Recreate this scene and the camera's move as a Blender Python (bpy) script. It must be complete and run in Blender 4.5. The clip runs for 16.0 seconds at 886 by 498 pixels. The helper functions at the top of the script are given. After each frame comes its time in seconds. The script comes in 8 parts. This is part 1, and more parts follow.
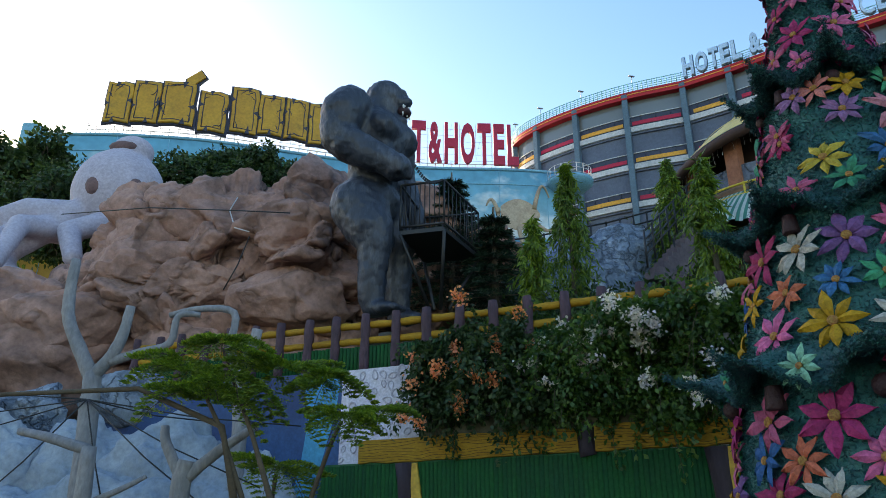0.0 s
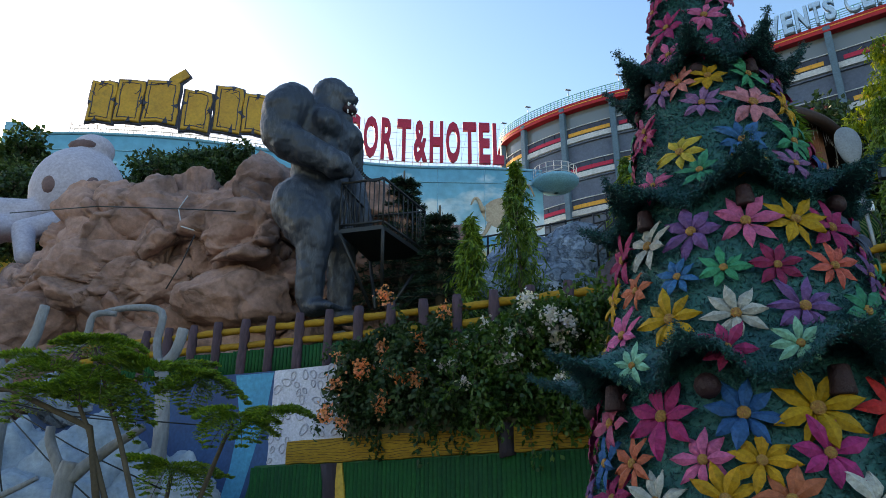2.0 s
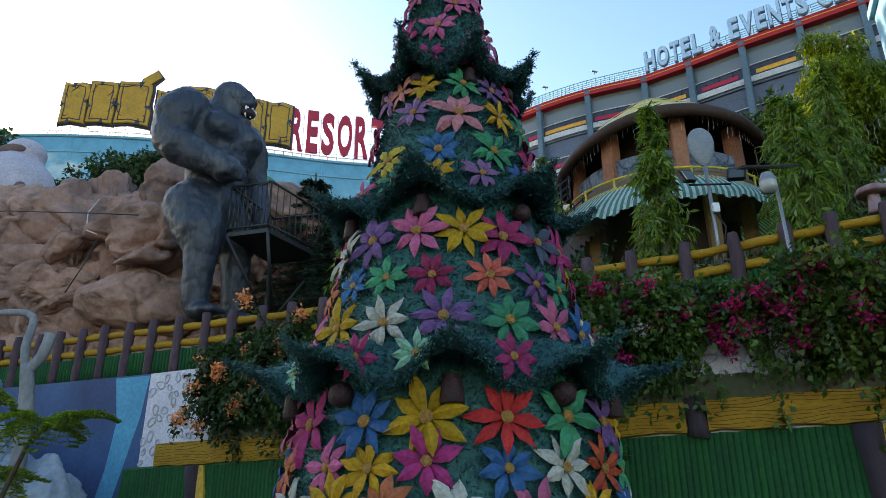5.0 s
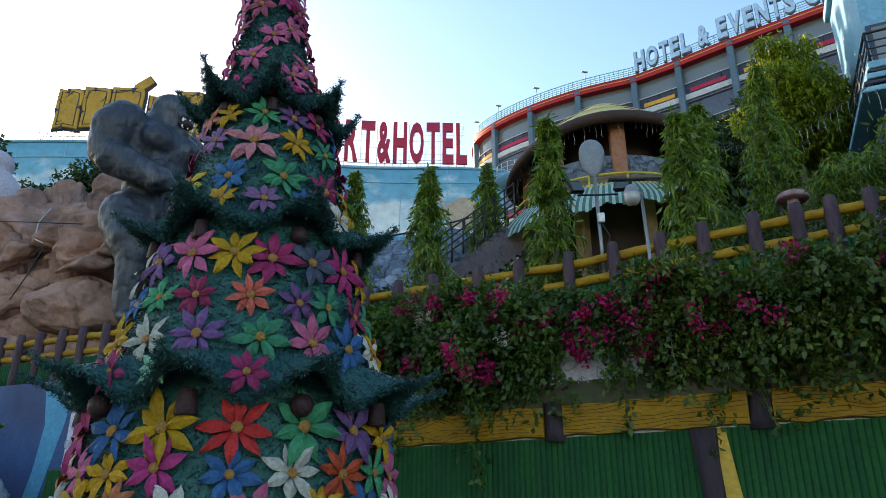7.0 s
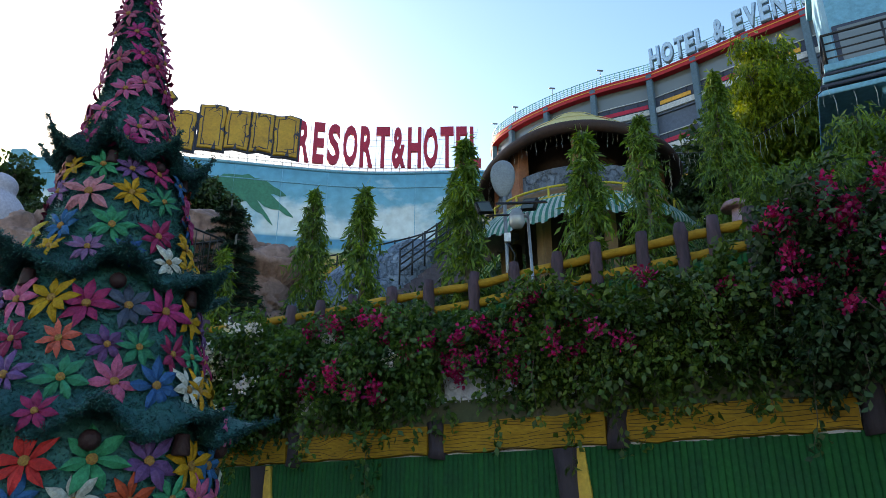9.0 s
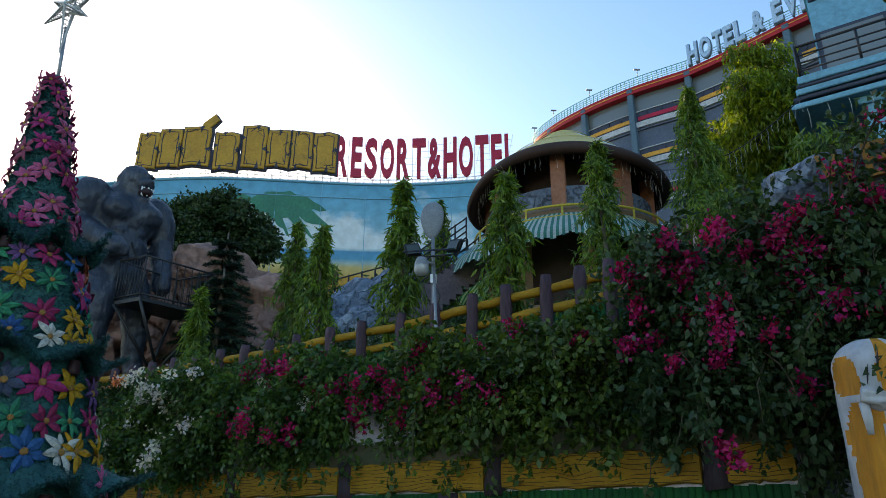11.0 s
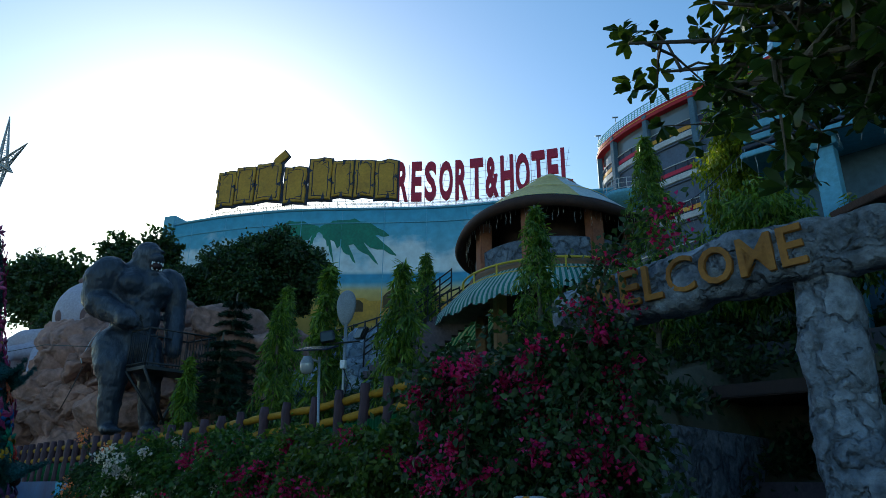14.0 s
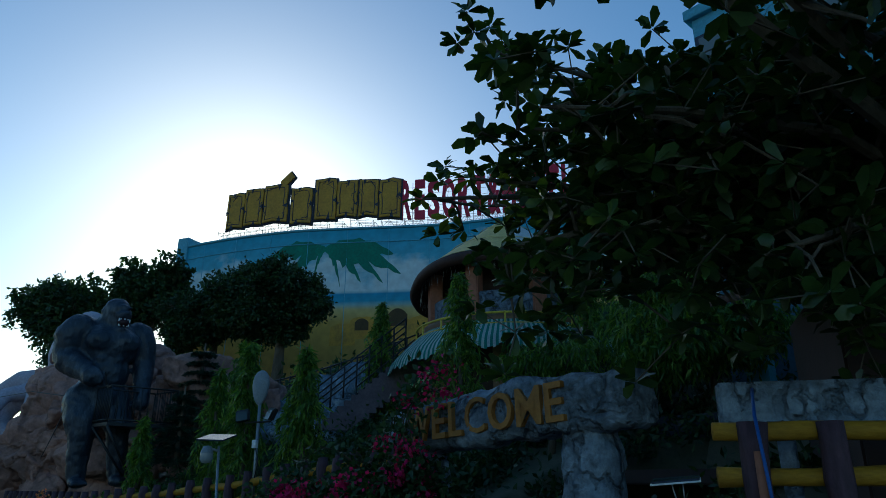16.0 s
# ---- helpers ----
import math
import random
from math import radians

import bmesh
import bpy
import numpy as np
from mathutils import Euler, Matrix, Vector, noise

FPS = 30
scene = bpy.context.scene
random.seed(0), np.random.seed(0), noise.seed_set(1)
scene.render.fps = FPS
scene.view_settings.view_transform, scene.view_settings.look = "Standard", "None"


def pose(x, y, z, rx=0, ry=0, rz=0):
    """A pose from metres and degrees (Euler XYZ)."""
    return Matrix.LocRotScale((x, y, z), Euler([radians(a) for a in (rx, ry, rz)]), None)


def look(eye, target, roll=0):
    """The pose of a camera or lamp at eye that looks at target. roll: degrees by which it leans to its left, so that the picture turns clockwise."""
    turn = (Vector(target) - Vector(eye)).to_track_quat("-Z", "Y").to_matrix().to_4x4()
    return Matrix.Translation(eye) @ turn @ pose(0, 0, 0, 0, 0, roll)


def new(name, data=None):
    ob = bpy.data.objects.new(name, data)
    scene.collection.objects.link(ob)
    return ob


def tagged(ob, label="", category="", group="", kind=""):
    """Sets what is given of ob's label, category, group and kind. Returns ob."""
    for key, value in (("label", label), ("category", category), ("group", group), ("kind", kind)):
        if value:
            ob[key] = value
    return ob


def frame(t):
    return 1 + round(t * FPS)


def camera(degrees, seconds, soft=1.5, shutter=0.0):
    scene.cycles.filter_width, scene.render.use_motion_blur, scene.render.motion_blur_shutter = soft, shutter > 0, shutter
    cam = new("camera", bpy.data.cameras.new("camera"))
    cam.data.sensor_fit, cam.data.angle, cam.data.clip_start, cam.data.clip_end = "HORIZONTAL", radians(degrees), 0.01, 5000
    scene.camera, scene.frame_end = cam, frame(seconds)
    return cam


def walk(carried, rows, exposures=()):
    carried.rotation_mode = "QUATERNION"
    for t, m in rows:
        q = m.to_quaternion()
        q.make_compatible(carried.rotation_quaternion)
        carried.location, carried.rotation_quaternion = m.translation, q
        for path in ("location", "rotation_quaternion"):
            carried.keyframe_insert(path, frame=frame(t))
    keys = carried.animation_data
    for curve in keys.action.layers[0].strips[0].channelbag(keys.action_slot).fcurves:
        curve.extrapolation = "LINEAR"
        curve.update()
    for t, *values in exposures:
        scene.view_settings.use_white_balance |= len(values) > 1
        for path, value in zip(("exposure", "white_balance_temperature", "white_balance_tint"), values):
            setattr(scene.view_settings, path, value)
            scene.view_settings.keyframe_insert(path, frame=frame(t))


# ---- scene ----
cam = camera(66.8, 16.0, soft=0.85)
PATH = [
    (0, (0.183, -0.084, 1.742), (0.113, 1.79, 2.437), 0.1),
    (0.5, (0.553, -0.041, 1.735), (0.482, 1.833, 2.43), 0.1),
    (1, (0.981, 0.037, 1.765), (0.908, 1.912, 2.458), 0.1),
    (1.5, (1.397, 0.092, 1.768), (1.324, 1.966, 2.46), 0.1),
    (2, (1.825, 0.132, 1.781), (1.751, 2.007, 2.474), 0.1),
    (2.5, (2.268, 0.149, 1.785), (2.194, 2.024, 2.477), 0.1),
    (3, (2.73, 0.148, 1.786), (2.656, 2.023, 2.478), 0.1),
    (5.5, (5.665, 0.114, 1.884), (5.565, 1.991, 2.568), -0.1),
    (6, (6.284, -0.013, 1.893), (6.175, 1.864, 2.577), -0.0),
    (6.5, (6.924, -0.15, 1.897), (6.802, 1.726, 2.581), -0.0),
    (7, (7.583, -0.256, 1.908), (7.449, 1.619, 2.59), 0.0),
    (7.5, (8.26, -0.319, 1.946), (8.11, 1.556, 2.627), 0.1),
    (8, (8.967, -0.416, 2.019), (8.782, 1.456, 2.699), 0.1),
    (8.5, (9.686, -0.506, 2.086), (9.466, 1.362, 2.764), 0.2),
    (9, (10.447, -0.615, 2.19), (10.186, 1.249, 2.868), 0.2),
    (9.5, (11.231, -0.711, 2.355), (10.919, 1.145, 3.033), 0.2),
    (12, (15.28, -0.944, 3.282), (14.716, 0.852, 3.958), 0.4),
    (12.5, (16.138, -0.994, 3.531), (15.516, 0.782, 4.207), 0.4),
    (13, (17.004, -1.052, 3.867), (16.33, 0.706, 4.541), 0.5),
    (13.5, (17.861, -1.065, 4.188), (17.142, 0.676, 4.862), 0.4),
    (14, (18.709, -1.061, 4.469), (17.951, 0.663, 5.142), 0.5),
    (14.5, (19.598, -1.058, 4.749), (18.808, 0.652, 5.421), 0.5),
    (15, (20.507, -1.005, 5.177), (19.695, 0.696, 5.847), 0.4),
    (15.5, (21.413, -0.975, 5.712), (20.58, 0.717, 6.379), 0.4),
    (16, (22.293, -0.876, 6.316), (21.441, 0.807, 6.98), 0.2),
]
EXPOSURES = [(0.0, 1.68, 8250, 14), (3.0, 1.50, 8700, 16), (5.5, 1.80, 8900, 16), (7.5, 1.74, 8700, 16), (9.5, 1.60, 8250, 14), (12.0, 1.02, 7450, 9), (13.5, 0.42, 6200, -1), (14.0, 0.5, 6250, 0), (15.0, 0.35, 6000, -2), (15.5, 0.2, 5900, -2), (16.0, -0.3, 5600, -4)]
walk(cam, [(t, look(eye, target, roll)) for t, eye, target, roll in PATH], EXPOSURES)

# ---- sky and sun ----
SUN_AZ, SUN_EL = radians(-43.5), radians(20.0)
world = bpy.data.worlds.new("sky")
scene.world = world
world.use_nodes = True
sky = world.node_tree.nodes.new("ShaderNodeTexSky")
sky.sky_type, sky.sun_disc = "NISHITA", False
sky.sun_elevation, sky.sun_rotation = SUN_EL, SUN_AZ
sky.air_density, sky.dust_density, sky.ozone_density = 1.0, 0.55, 1.6
back = world.node_tree.nodes["Background"]
back.inputs["Strength"].default_value = 0.15
clear = world.node_tree.nodes.new("ShaderNodeHueSaturation")
clear.inputs["Saturation"].default_value = 1.24
world.node_tree.links.new(sky.outputs[0], clear.inputs["Color"])
world.node_tree.links.new(clear.outputs[0], back.inputs[0])
sun = new("sun", bpy.data.lights.new("sun", "SUN"))
sun.data.energy, sun.data.angle, sun.data.color = 3.0, radians(0.5), (1.0, 0.92, 0.8)
sun.matrix_basis = look((math.sin(SUN_AZ) * 80, math.cos(SUN_AZ) * 80, math.tan(SUN_EL) * 80), (0, 0, 0))


# ---- materials ----
def material(name, base, second=None, scale=1.5, rough=0.75, bump=0.15, fine=25.0, metal=0.0, vary=0.0, own=0.0,
             through_light=0.0, stain=None, stain_scale=0.6, stretch=(1, 1, 1), spec=0.4, value=0.25, creases=0.0):
    """Two colours mixed by a broad noise, darkened and lightened by a fine one, with relief; vary: by island, own: by object."""
    m = bpy.data.materials.new(name)
    m.use_nodes = True
    nt = m.node_tree
    n, link = nt.nodes, nt.links.new
    bsdf = n["Principled BSDF"]
    geo = n.new("ShaderNodeNewGeometry")
    mp = n.new("ShaderNodeMapping")
    mp.inputs["Scale"].default_value = stretch
    link(geo.outputs["Position"], mp.inputs["Vector"])

    def noise_at(s, detail=6.0, r=0.6):
        t = n.new("ShaderNodeTexNoise")
        t.inputs["Scale"].default_value, t.inputs["Detail"].default_value, t.inputs["Roughness"].default_value = s, detail, r
        link(mp.outputs[0], t.inputs["Vector"])
        return t.outputs["Fac"]

    def mix(kind, a, b, f):
        x = n.new("ShaderNodeMix")
        x.data_type, x.blend_type = "RGBA", kind
        for socket, v in ((x.inputs[0], f), (x.inputs[6], a), (x.inputs[7], b)):
            if isinstance(v, bpy.types.NodeSocket):
                link(v, socket)
            elif isinstance(v, (int, float)):
                socket.default_value = v
            else:
                socket.default_value = (*v, 1)
        return x.outputs[2]

    def ramp(sock, lo, hi):
        r = n.new("ShaderNodeMapRange")
        r.inputs[1].default_value, r.inputs[2].default_value = lo, hi
        link(sock, r.inputs[0])
        return r.outputs[0]

    col = mix("MIX", base, second or [c * 0.7 for c in base], ramp(noise_at(scale), 0.3, 0.7))
    if stain:
        col = mix("MIX", col, stain, ramp(noise_at(stain_scale, 8.0, 0.7), 0.52, 0.72))
    fine_fac = noise_at(fine, 5.0)
    crease = None
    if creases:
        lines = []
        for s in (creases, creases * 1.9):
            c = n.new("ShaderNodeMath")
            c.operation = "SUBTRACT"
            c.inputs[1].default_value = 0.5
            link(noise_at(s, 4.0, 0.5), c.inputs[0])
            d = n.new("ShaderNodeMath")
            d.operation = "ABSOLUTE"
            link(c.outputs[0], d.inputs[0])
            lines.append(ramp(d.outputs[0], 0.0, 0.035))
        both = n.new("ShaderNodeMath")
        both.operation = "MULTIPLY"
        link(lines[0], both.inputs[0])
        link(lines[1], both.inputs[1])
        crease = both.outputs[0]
        # Creases are also darkened in the colour, standing for shade in the crevices.
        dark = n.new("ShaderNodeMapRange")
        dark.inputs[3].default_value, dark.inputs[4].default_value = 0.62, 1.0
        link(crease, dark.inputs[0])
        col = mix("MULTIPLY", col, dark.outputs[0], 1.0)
    grey = n.new("ShaderNodeMapRange")
    grey.inputs[1].default_value, grey.inputs[2].default_value = 0.25, 0.75
    grey.inputs[3].default_value, grey.inputs[4].default_value = 1 - value, 1 + value
    link(fine_fac, grey.inputs[0])
    col = mix("MULTIPLY", col, grey.outputs[0], 1.0)
    for amount, source in ((vary, geo.outputs["Random Per Island"]), (own, None)):
        if amount:
            if source is None:
                source = n.new("ShaderNodeObjectInfo").outputs["Random"]
            hsv = n.new("ShaderNodeHueSaturation")
            v = n.new("ShaderNodeMapRange")
            v.inputs[3].default_value, v.inputs[4].default_value = 1 - amount, 1 + amount
            link(source, v.inputs[0])
            link(v.outputs[0], hsv.inputs["Value"])
            h = n.new("ShaderNodeMapRange")
            h.inputs[3].default_value, h.inputs[4].default_value = 0.5 + 0.05 * amount, 0.5 - 0.05 * amount
            link(source, h.inputs[0])
            link(h.outputs[0], hsv.inputs["Hue"])
            link(col, hsv.inputs["Color"])
            col = hsv.outputs[0]
    link(col, bsdf.inputs["Base Color"])
    bsdf.inputs["Metallic"].default_value = metal
    bsdf.inputs["Specular IOR Level"].default_value = spec
    rr = n.new("ShaderNodeMapRange")
    rr.inputs[3].default_value, rr.inputs[4].default_value = max(0.05, rough - 0.12), min(1.0, rough + 0.12)
    link(fine_fac, rr.inputs[0])
    link(rr.outputs[0], bsdf.inputs["Roughness"])
    if bump:
        b = n.new("ShaderNodeBump")
        b.inputs["Strength"].default_value, b.inputs["Distance"].default_value = min(1.0, bump * 2), 0.03
        link(fine_fac, b.inputs["Height"])
        if crease is not None:
            b0 = n.new("ShaderNodeBump")
            b0.inputs["Strength"].default_value, b0.inputs["Distance"].default_value = 0.9, 0.08
            link(crease, b0.inputs["Height"])
            b1 = n.new("ShaderNodeBump")
            b1.inputs["Strength"].default_value, b1.inputs["Distance"].default_value = 0.8, 0.35
            link(noise_at(creases * 1.6, 6.0), b1.inputs["Height"])
            link(b1.outputs[0], b0.inputs["Normal"])
            link(b0.outputs[0], b.inputs["Normal"])
        link(b.outputs[0], bsdf.inputs["Normal"])
    if through_light:
        tr = n.new("ShaderNodeBsdfTranslucent")
        warm = mix("MULTIPLY", col, (1.6, 1.5, 0.5), 1.0)
        link(warm, tr.inputs["Color"])
        ms = n.new("ShaderNodeMixShader")
        ms.inputs[0].default_value = through_light
        link(bsdf.outputs[0], ms.inputs[1])
        link(tr.outputs[0], ms.inputs[2])
        link(ms.outputs[0], n["Material Output"].inputs["Surface"])
    return m


def glass(name, tint, rough=0.05):
    m = bpy.data.materials.new(name)
    m.use_nodes = True
    b = m.node_tree.nodes["Principled BSDF"]
    b.inputs["Base Color"].default_value = (*tint, 1)
    b.inputs["Roughness"].default_value, b.inputs["Specular IOR Level"].default_value = rough, 0.8
    return m


GROUND = material("earth", (0.12, 0.10, 0.07), (0.07, 0.08, 0.04), 0.8, 0.95, 0.3, 8)
ASPHALT = material("asphalt", (0.06, 0.06, 0.06), (0.045, 0.045, 0.048), 0.5, 0.9, 0.2, 40)
GREEN = material("green_paint", (0.005, 0.085, 0.026), (0.004, 0.06, 0.02), 1.2, 0.75, 0.1, 14, own=0.12, spec=0.15, stain=(0.01, 0.07, 0.03))
GREEN_WALL = material("green_wall_paint", (0.008, 0.10, 0.034), (0.006, 0.08, 0.028), 1.2, 0.6, 0.1, 14)
YELLOW = material("yellow_wood_paint", (0.42, 0.225, 0.022), (0.32, 0.16, 0.014), 1.6, 0.65, 0.25, 9, stretch=(1, 1, 3), stain=(0.30, 0.15, 0.02), spec=0.2)
YELLOW_CUT = material("yellow_cut_face", (0.65, 0.4, 0.06), (0.5, 0.28, 0.04), 4, 0.6, 0.1, 12)
GRAIN = material("carved_grain", (0.10, 0.05, 0.01), None, 3, 0.8, 0.1)
BARK = material("painted_brown_bark", (0.085, 0.045, 0.06), (0.045, 0.024, 0.035), 3, 0.75, 0.5, 14, stretch=(1, 1, 0.25), value=0.5)
BARK_DARK = material("dark_bark", (0.05, 0.035, 0.045), (0.03, 0.02, 0.03), 3, 0.8, 0.4, 14, stretch=(1, 1, 0.3))
PEBBLE_WALL = material("pebble_wall_paint", (0.62, 0.60, 0.68), (0.52, 0.50, 0.60), 1.4, 0.8, 0.2, 18, stain=(0.36, 0.35, 0.42))
PEBBLE = material("pebble_ring", (0.56, 0.54, 0.62), (0.3, 0.29, 0.36), 9, 0.8, 0.2, 30)
BLUE_WALL = material("blue_mural_paint", (0.03, 0.10, 0.24), (0.018, 0.04, 0.12), 0.45, 0.7, 0.08, 12)
CYAN_WALL = material("cyan_mural_paint", (0.03, 0.32, 0.50), (0.03, 0.25, 0.43), 0.7, 0.7, 0.08, 12)
SNOW = material("white_blue_rock_paint", (0.34, 0.38, 0.42), (0.16, 0.23, 0.31), 0.7, 0.85, 0.3, 8, stain=(0.18, 0.26, 0.38))
CONCRETE_TREE = material("grey_white_bark", (0.27, 0.265, 0.28), (0.15, 0.155, 0.17), 2.5, 0.85, 0.4, 16, stretch=(1, 1, 0.4))
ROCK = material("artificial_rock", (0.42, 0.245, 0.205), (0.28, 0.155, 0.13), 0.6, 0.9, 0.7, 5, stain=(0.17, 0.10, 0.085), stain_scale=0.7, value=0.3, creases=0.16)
GREY_ROCK = material("blue_grey_rock", (0.26, 0.33, 0.42), (0.10, 0.15, 0.22), 0.9, 0.9, 0.5, 6, stain=(0.5, 0.55, 0.6), stain_scale=1.1, creases=0.9)
GORILLA = material("black_statue_paint", (0.032, 0.042, 0.064), (0.015, 0.021, 0.034), 1.2, 0.45, 0.45, 9, stretch=(1, 1, 0.4), stain=(0.095, 0.108, 0.135), stain_scale=2.4, value=0.4)
HOLLOW = material("shaded_hollow_paint", (0.17, 0.10, 0.10), (0.11, 0.065, 0.07), 2, 0.8, 0.1, 10)
OCTO = material("lilac_white_statue_paint", (0.42, 0.39, 0.47), (0.33, 0.31, 0.39), 0.6, 0.7, 0.1, 10, stain=(0.36, 0.33, 0.38))
TINSEL = material("green_tinsel", (0.008, 0.098, 0.098), (0.005, 0.055, 0.064), 4, 0.5, 0.3, 40, vary=0.5)
LEAF = material("bougainvillea_leaf", (0.075, 0.155, 0.03), (0.022, 0.07, 0.02), 0.9, 0.45, 0.0, 9, vary=0.45, through_light=0.35)
LEAF_OLIVE = material("olive_leaf", (0.085, 0.14, 0.022), (0.04, 0.085, 0.018), 0.8, 0.45, 0.0, 9, vary=0.45, through_light=0.35)
LEAF_DARK = material("dark_leaf", (0.035, 0.075, 0.025), (0.02, 0.05, 0.016), 1.0, 0.5, 0.0, 9, vary=0.4, through_light=0.25)
LEAF_ASH = material("drooping_leaf", (0.15, 0.25, 0.03), (0.05, 0.11, 0.02), 1.6, 0.4, 0.0, 9, vary=0.45, through_light=0.35)
LEAF_LIME = material("lime_leaf", (0.24, 0.30, 0.022), (0.12, 0.18, 0.02), 0.7, 0.45, 0.0, 9, vary=0.45, through_light=0.5)
LEAF_FERN = material("feather_leaf", (0.15, 0.24, 0.03), (0.08, 0.16, 0.02), 1.2, 0.5, 0.0, 9, vary=0.35, through_light=0.4)
LEAF_PINE = material("conifer_leaf", (0.02, 0.055, 0.03), (0.012, 0.035, 0.02), 1.0, 0.6, 0.0, 9, vary=0.4, through_light=0.1)
LEAF_ALMOND = material("broad_leaf", (0.05, 0.09, 0.02), (0.03, 0.06, 0.015), 2.0, 0.4, 0.0, 14, vary=0.4, through_light=0.3)
TWIG = material("twig_bark", (0.10, 0.075, 0.05), (0.06, 0.045, 0.03), 4, 0.9, 0.3, 20)
TRUNK = material("trunk_bark", (0.16, 0.13, 0.10), (0.09, 0.07, 0.05), 2, 0.9, 0.5, 12, stretch=(1, 1, 0.3))
MAGENTA = material("magenta_bract", (0.48, 0.007, 0.13), (0.35, 0.006, 0.09), 1.5, 0.6, 0.0, 9, vary=0.3, through_light=0.3)
ORANGE = material("orange_bract", (0.85, 0.28, 0.10), (0.8, 0.34, 0.22), 1.2, 0.6, 0.0, 9, vary=0.25, through_light=0.3)
WHITE_BRACT = material("white_bract", (0.75, 0.72, 0.76), (0.65, 0.55, 0.68), 1.2, 0.6, 0.0, 9, vary=0.15, through_light=0.3)
RED_SIGN = material("red_letter_paint", (0.50, 0.012, 0.05), (0.42, 0.01, 0.045), 0.5, 0.5, 0.05, 6)
GOLD_SIGN = material("ochre_sign_paint", (0.54, 0.29, 0.03), (0.43, 0.215, 0.025), 0.5, 0.6, 0.05, 4, stain=(0.3, 0.17, 0.03))
NAVY = material("navy_board", (0.035, 0.04, 0.07), (0.025, 0.03, 0.055), 0.5, 0.6, 0.05, 4)
LATTICE = material("galvanised_lattice", (0.55, 0.56, 0.56), (0.4, 0.38, 0.36), 1.5, 0.55, 0.1, 10, metal=0.2)
SIGN_BLUE = material("pale_blue_letter", (0.42, 0.62, 0.84), (0.36, 0.54, 0.76), 0.5, 0.5, 0.05, 5)
WHITE = material("white_paint", (0.78, 0.78, 0.78), (0.68, 0.68, 0.7), 0.7, 0.6, 0.05, 8, stain=(0.5, 0.5, 0.5))
BAND_RED = material("red_band", (0.48, 0.012, 0.02), (0.40, 0.01, 0.018), 0.5, 0.6, 0.05, 5)
BAND_YEL = material("orange_band", (0.75, 0.36, 0.05), (0.68, 0.30, 0.04), 0.5, 0.6, 0.05, 5)
HOTEL_DARK = material("dark_band", (0.04, 0.05, 0.085), (0.03, 0.035, 0.06), 0.4, 0.5, 0.05, 4)
HOTEL_COL = material("blue_grey_column", (0.09, 0.16, 0.22), (0.07, 0.13, 0.18), 0.5, 0.6, 0.08, 5)
HOTEL_WALL = material("grey_blue_wall", (0.10, 0.13, 0.19), (0.08, 0.10, 0.15), 0.4, 0.6, 0.05, 4)
HOTEL_BACK = material("room_back_wall", (0.45, 0.47, 0.48), (0.34, 0.36, 0.38), 0.4, 0.8, 0.05, 3)
HOTEL_GLASS = glass("window_glass", (0.16, 0.18, 0.19), 0.12)
TEAL = material("teal_rail_paint", (0.22, 0.52, 0.50), (0.18, 0.45, 0.45), 1, 0.5, 0.05, 9)
LIGHT_BLUE = material("light_blue_paint", (0.16, 0.42, 0.56), (0.12, 0.35, 0.5), 0.5, 0.6, 0.05, 6, stain=(0.10, 0.28, 0.40))
BLACK_IRON = material("black_iron", (0.02, 0.022, 0.026), None, 3, 0.45, 0.1, 20)
STEEL = material("grey_steel", (0.32, 0.34, 0.36), (0.25, 0.26, 0.28), 3, 0.45, 0.05, 30, metal=0.6)
GREY_PLASTIC = material("grey_plastic", (0.22, 0.25, 0.28), (0.18, 0.2, 0.23), 3, 0.5, 0.05, 30)
SOLAR = material("solar_panel", (0.02, 0.03, 0.06), (0.05, 0.06, 0.09), 6, 0.2, 0.0, 30)
LENS = glass("lamp_lens", (0.32, 0.34, 0.36), 0.15)
AMBER = glass("amber_globe", (0.42, 0.30, 0.12), 0.2)
FLOOD_GLASS = glass("floodlight_glass", (0.05, 0.06, 0.055), 0.12)
HUT_COL = material("terracotta_column", (0.36, 0.15, 0.09), (0.27, 0.10, 0.06), 1.2, 0.8, 0.2, 10)
HUT_DARK = material("dark_brown_eave", (0.062, 0.027, 0.020), (0.034, 0.016, 0.013), 1.2, 0.7, 0.3, 8)
# Near-black brown that carries indoor shade in its colour.
HUT_INSIDE = material("inner_shade_brown", (0.06, 0.035, 0.03), (0.04, 0.025, 0.02), 1, 0.8, 0.1, 8)
HUT_STONE = material("hut_parapet_stone", (0.20, 0.24, 0.30), (0.09, 0.11, 0.15), 2.2, 0.85, 0.4, 9, stain=(0.04, 0.05, 0.07), stain_scale=1.6, creases=0.9)
OCHRE_WALL = material("ochre_wall", (0.27, 0.16, 0.085), (0.2, 0.11, 0.06), 1, 0.8, 0.15, 8)
ROOF_YEL = material("yellow_roof", (0.62, 0.48, 0.16), (0.52, 0.38, 0.12), 1.3, 0.6, 0.15, 9)
ROOF_BLUE = material("blue_roof", (0.13, 0.40, 0.52), (0.10, 0.32, 0.45), 1.3, 0.6, 0.15, 9)
ROOF_WHITE = material("pale_roof", (0.55, 0.58, 0.58), (0.42, 0.46, 0.48), 1.3, 0.6, 0.15, 9)
AWN_GREEN = material("green_awning_cloth", (0.05, 0.27, 0.22), (0.035, 0.19, 0.16), 2, 0.8, 0.05, 20, through_light=0.3)
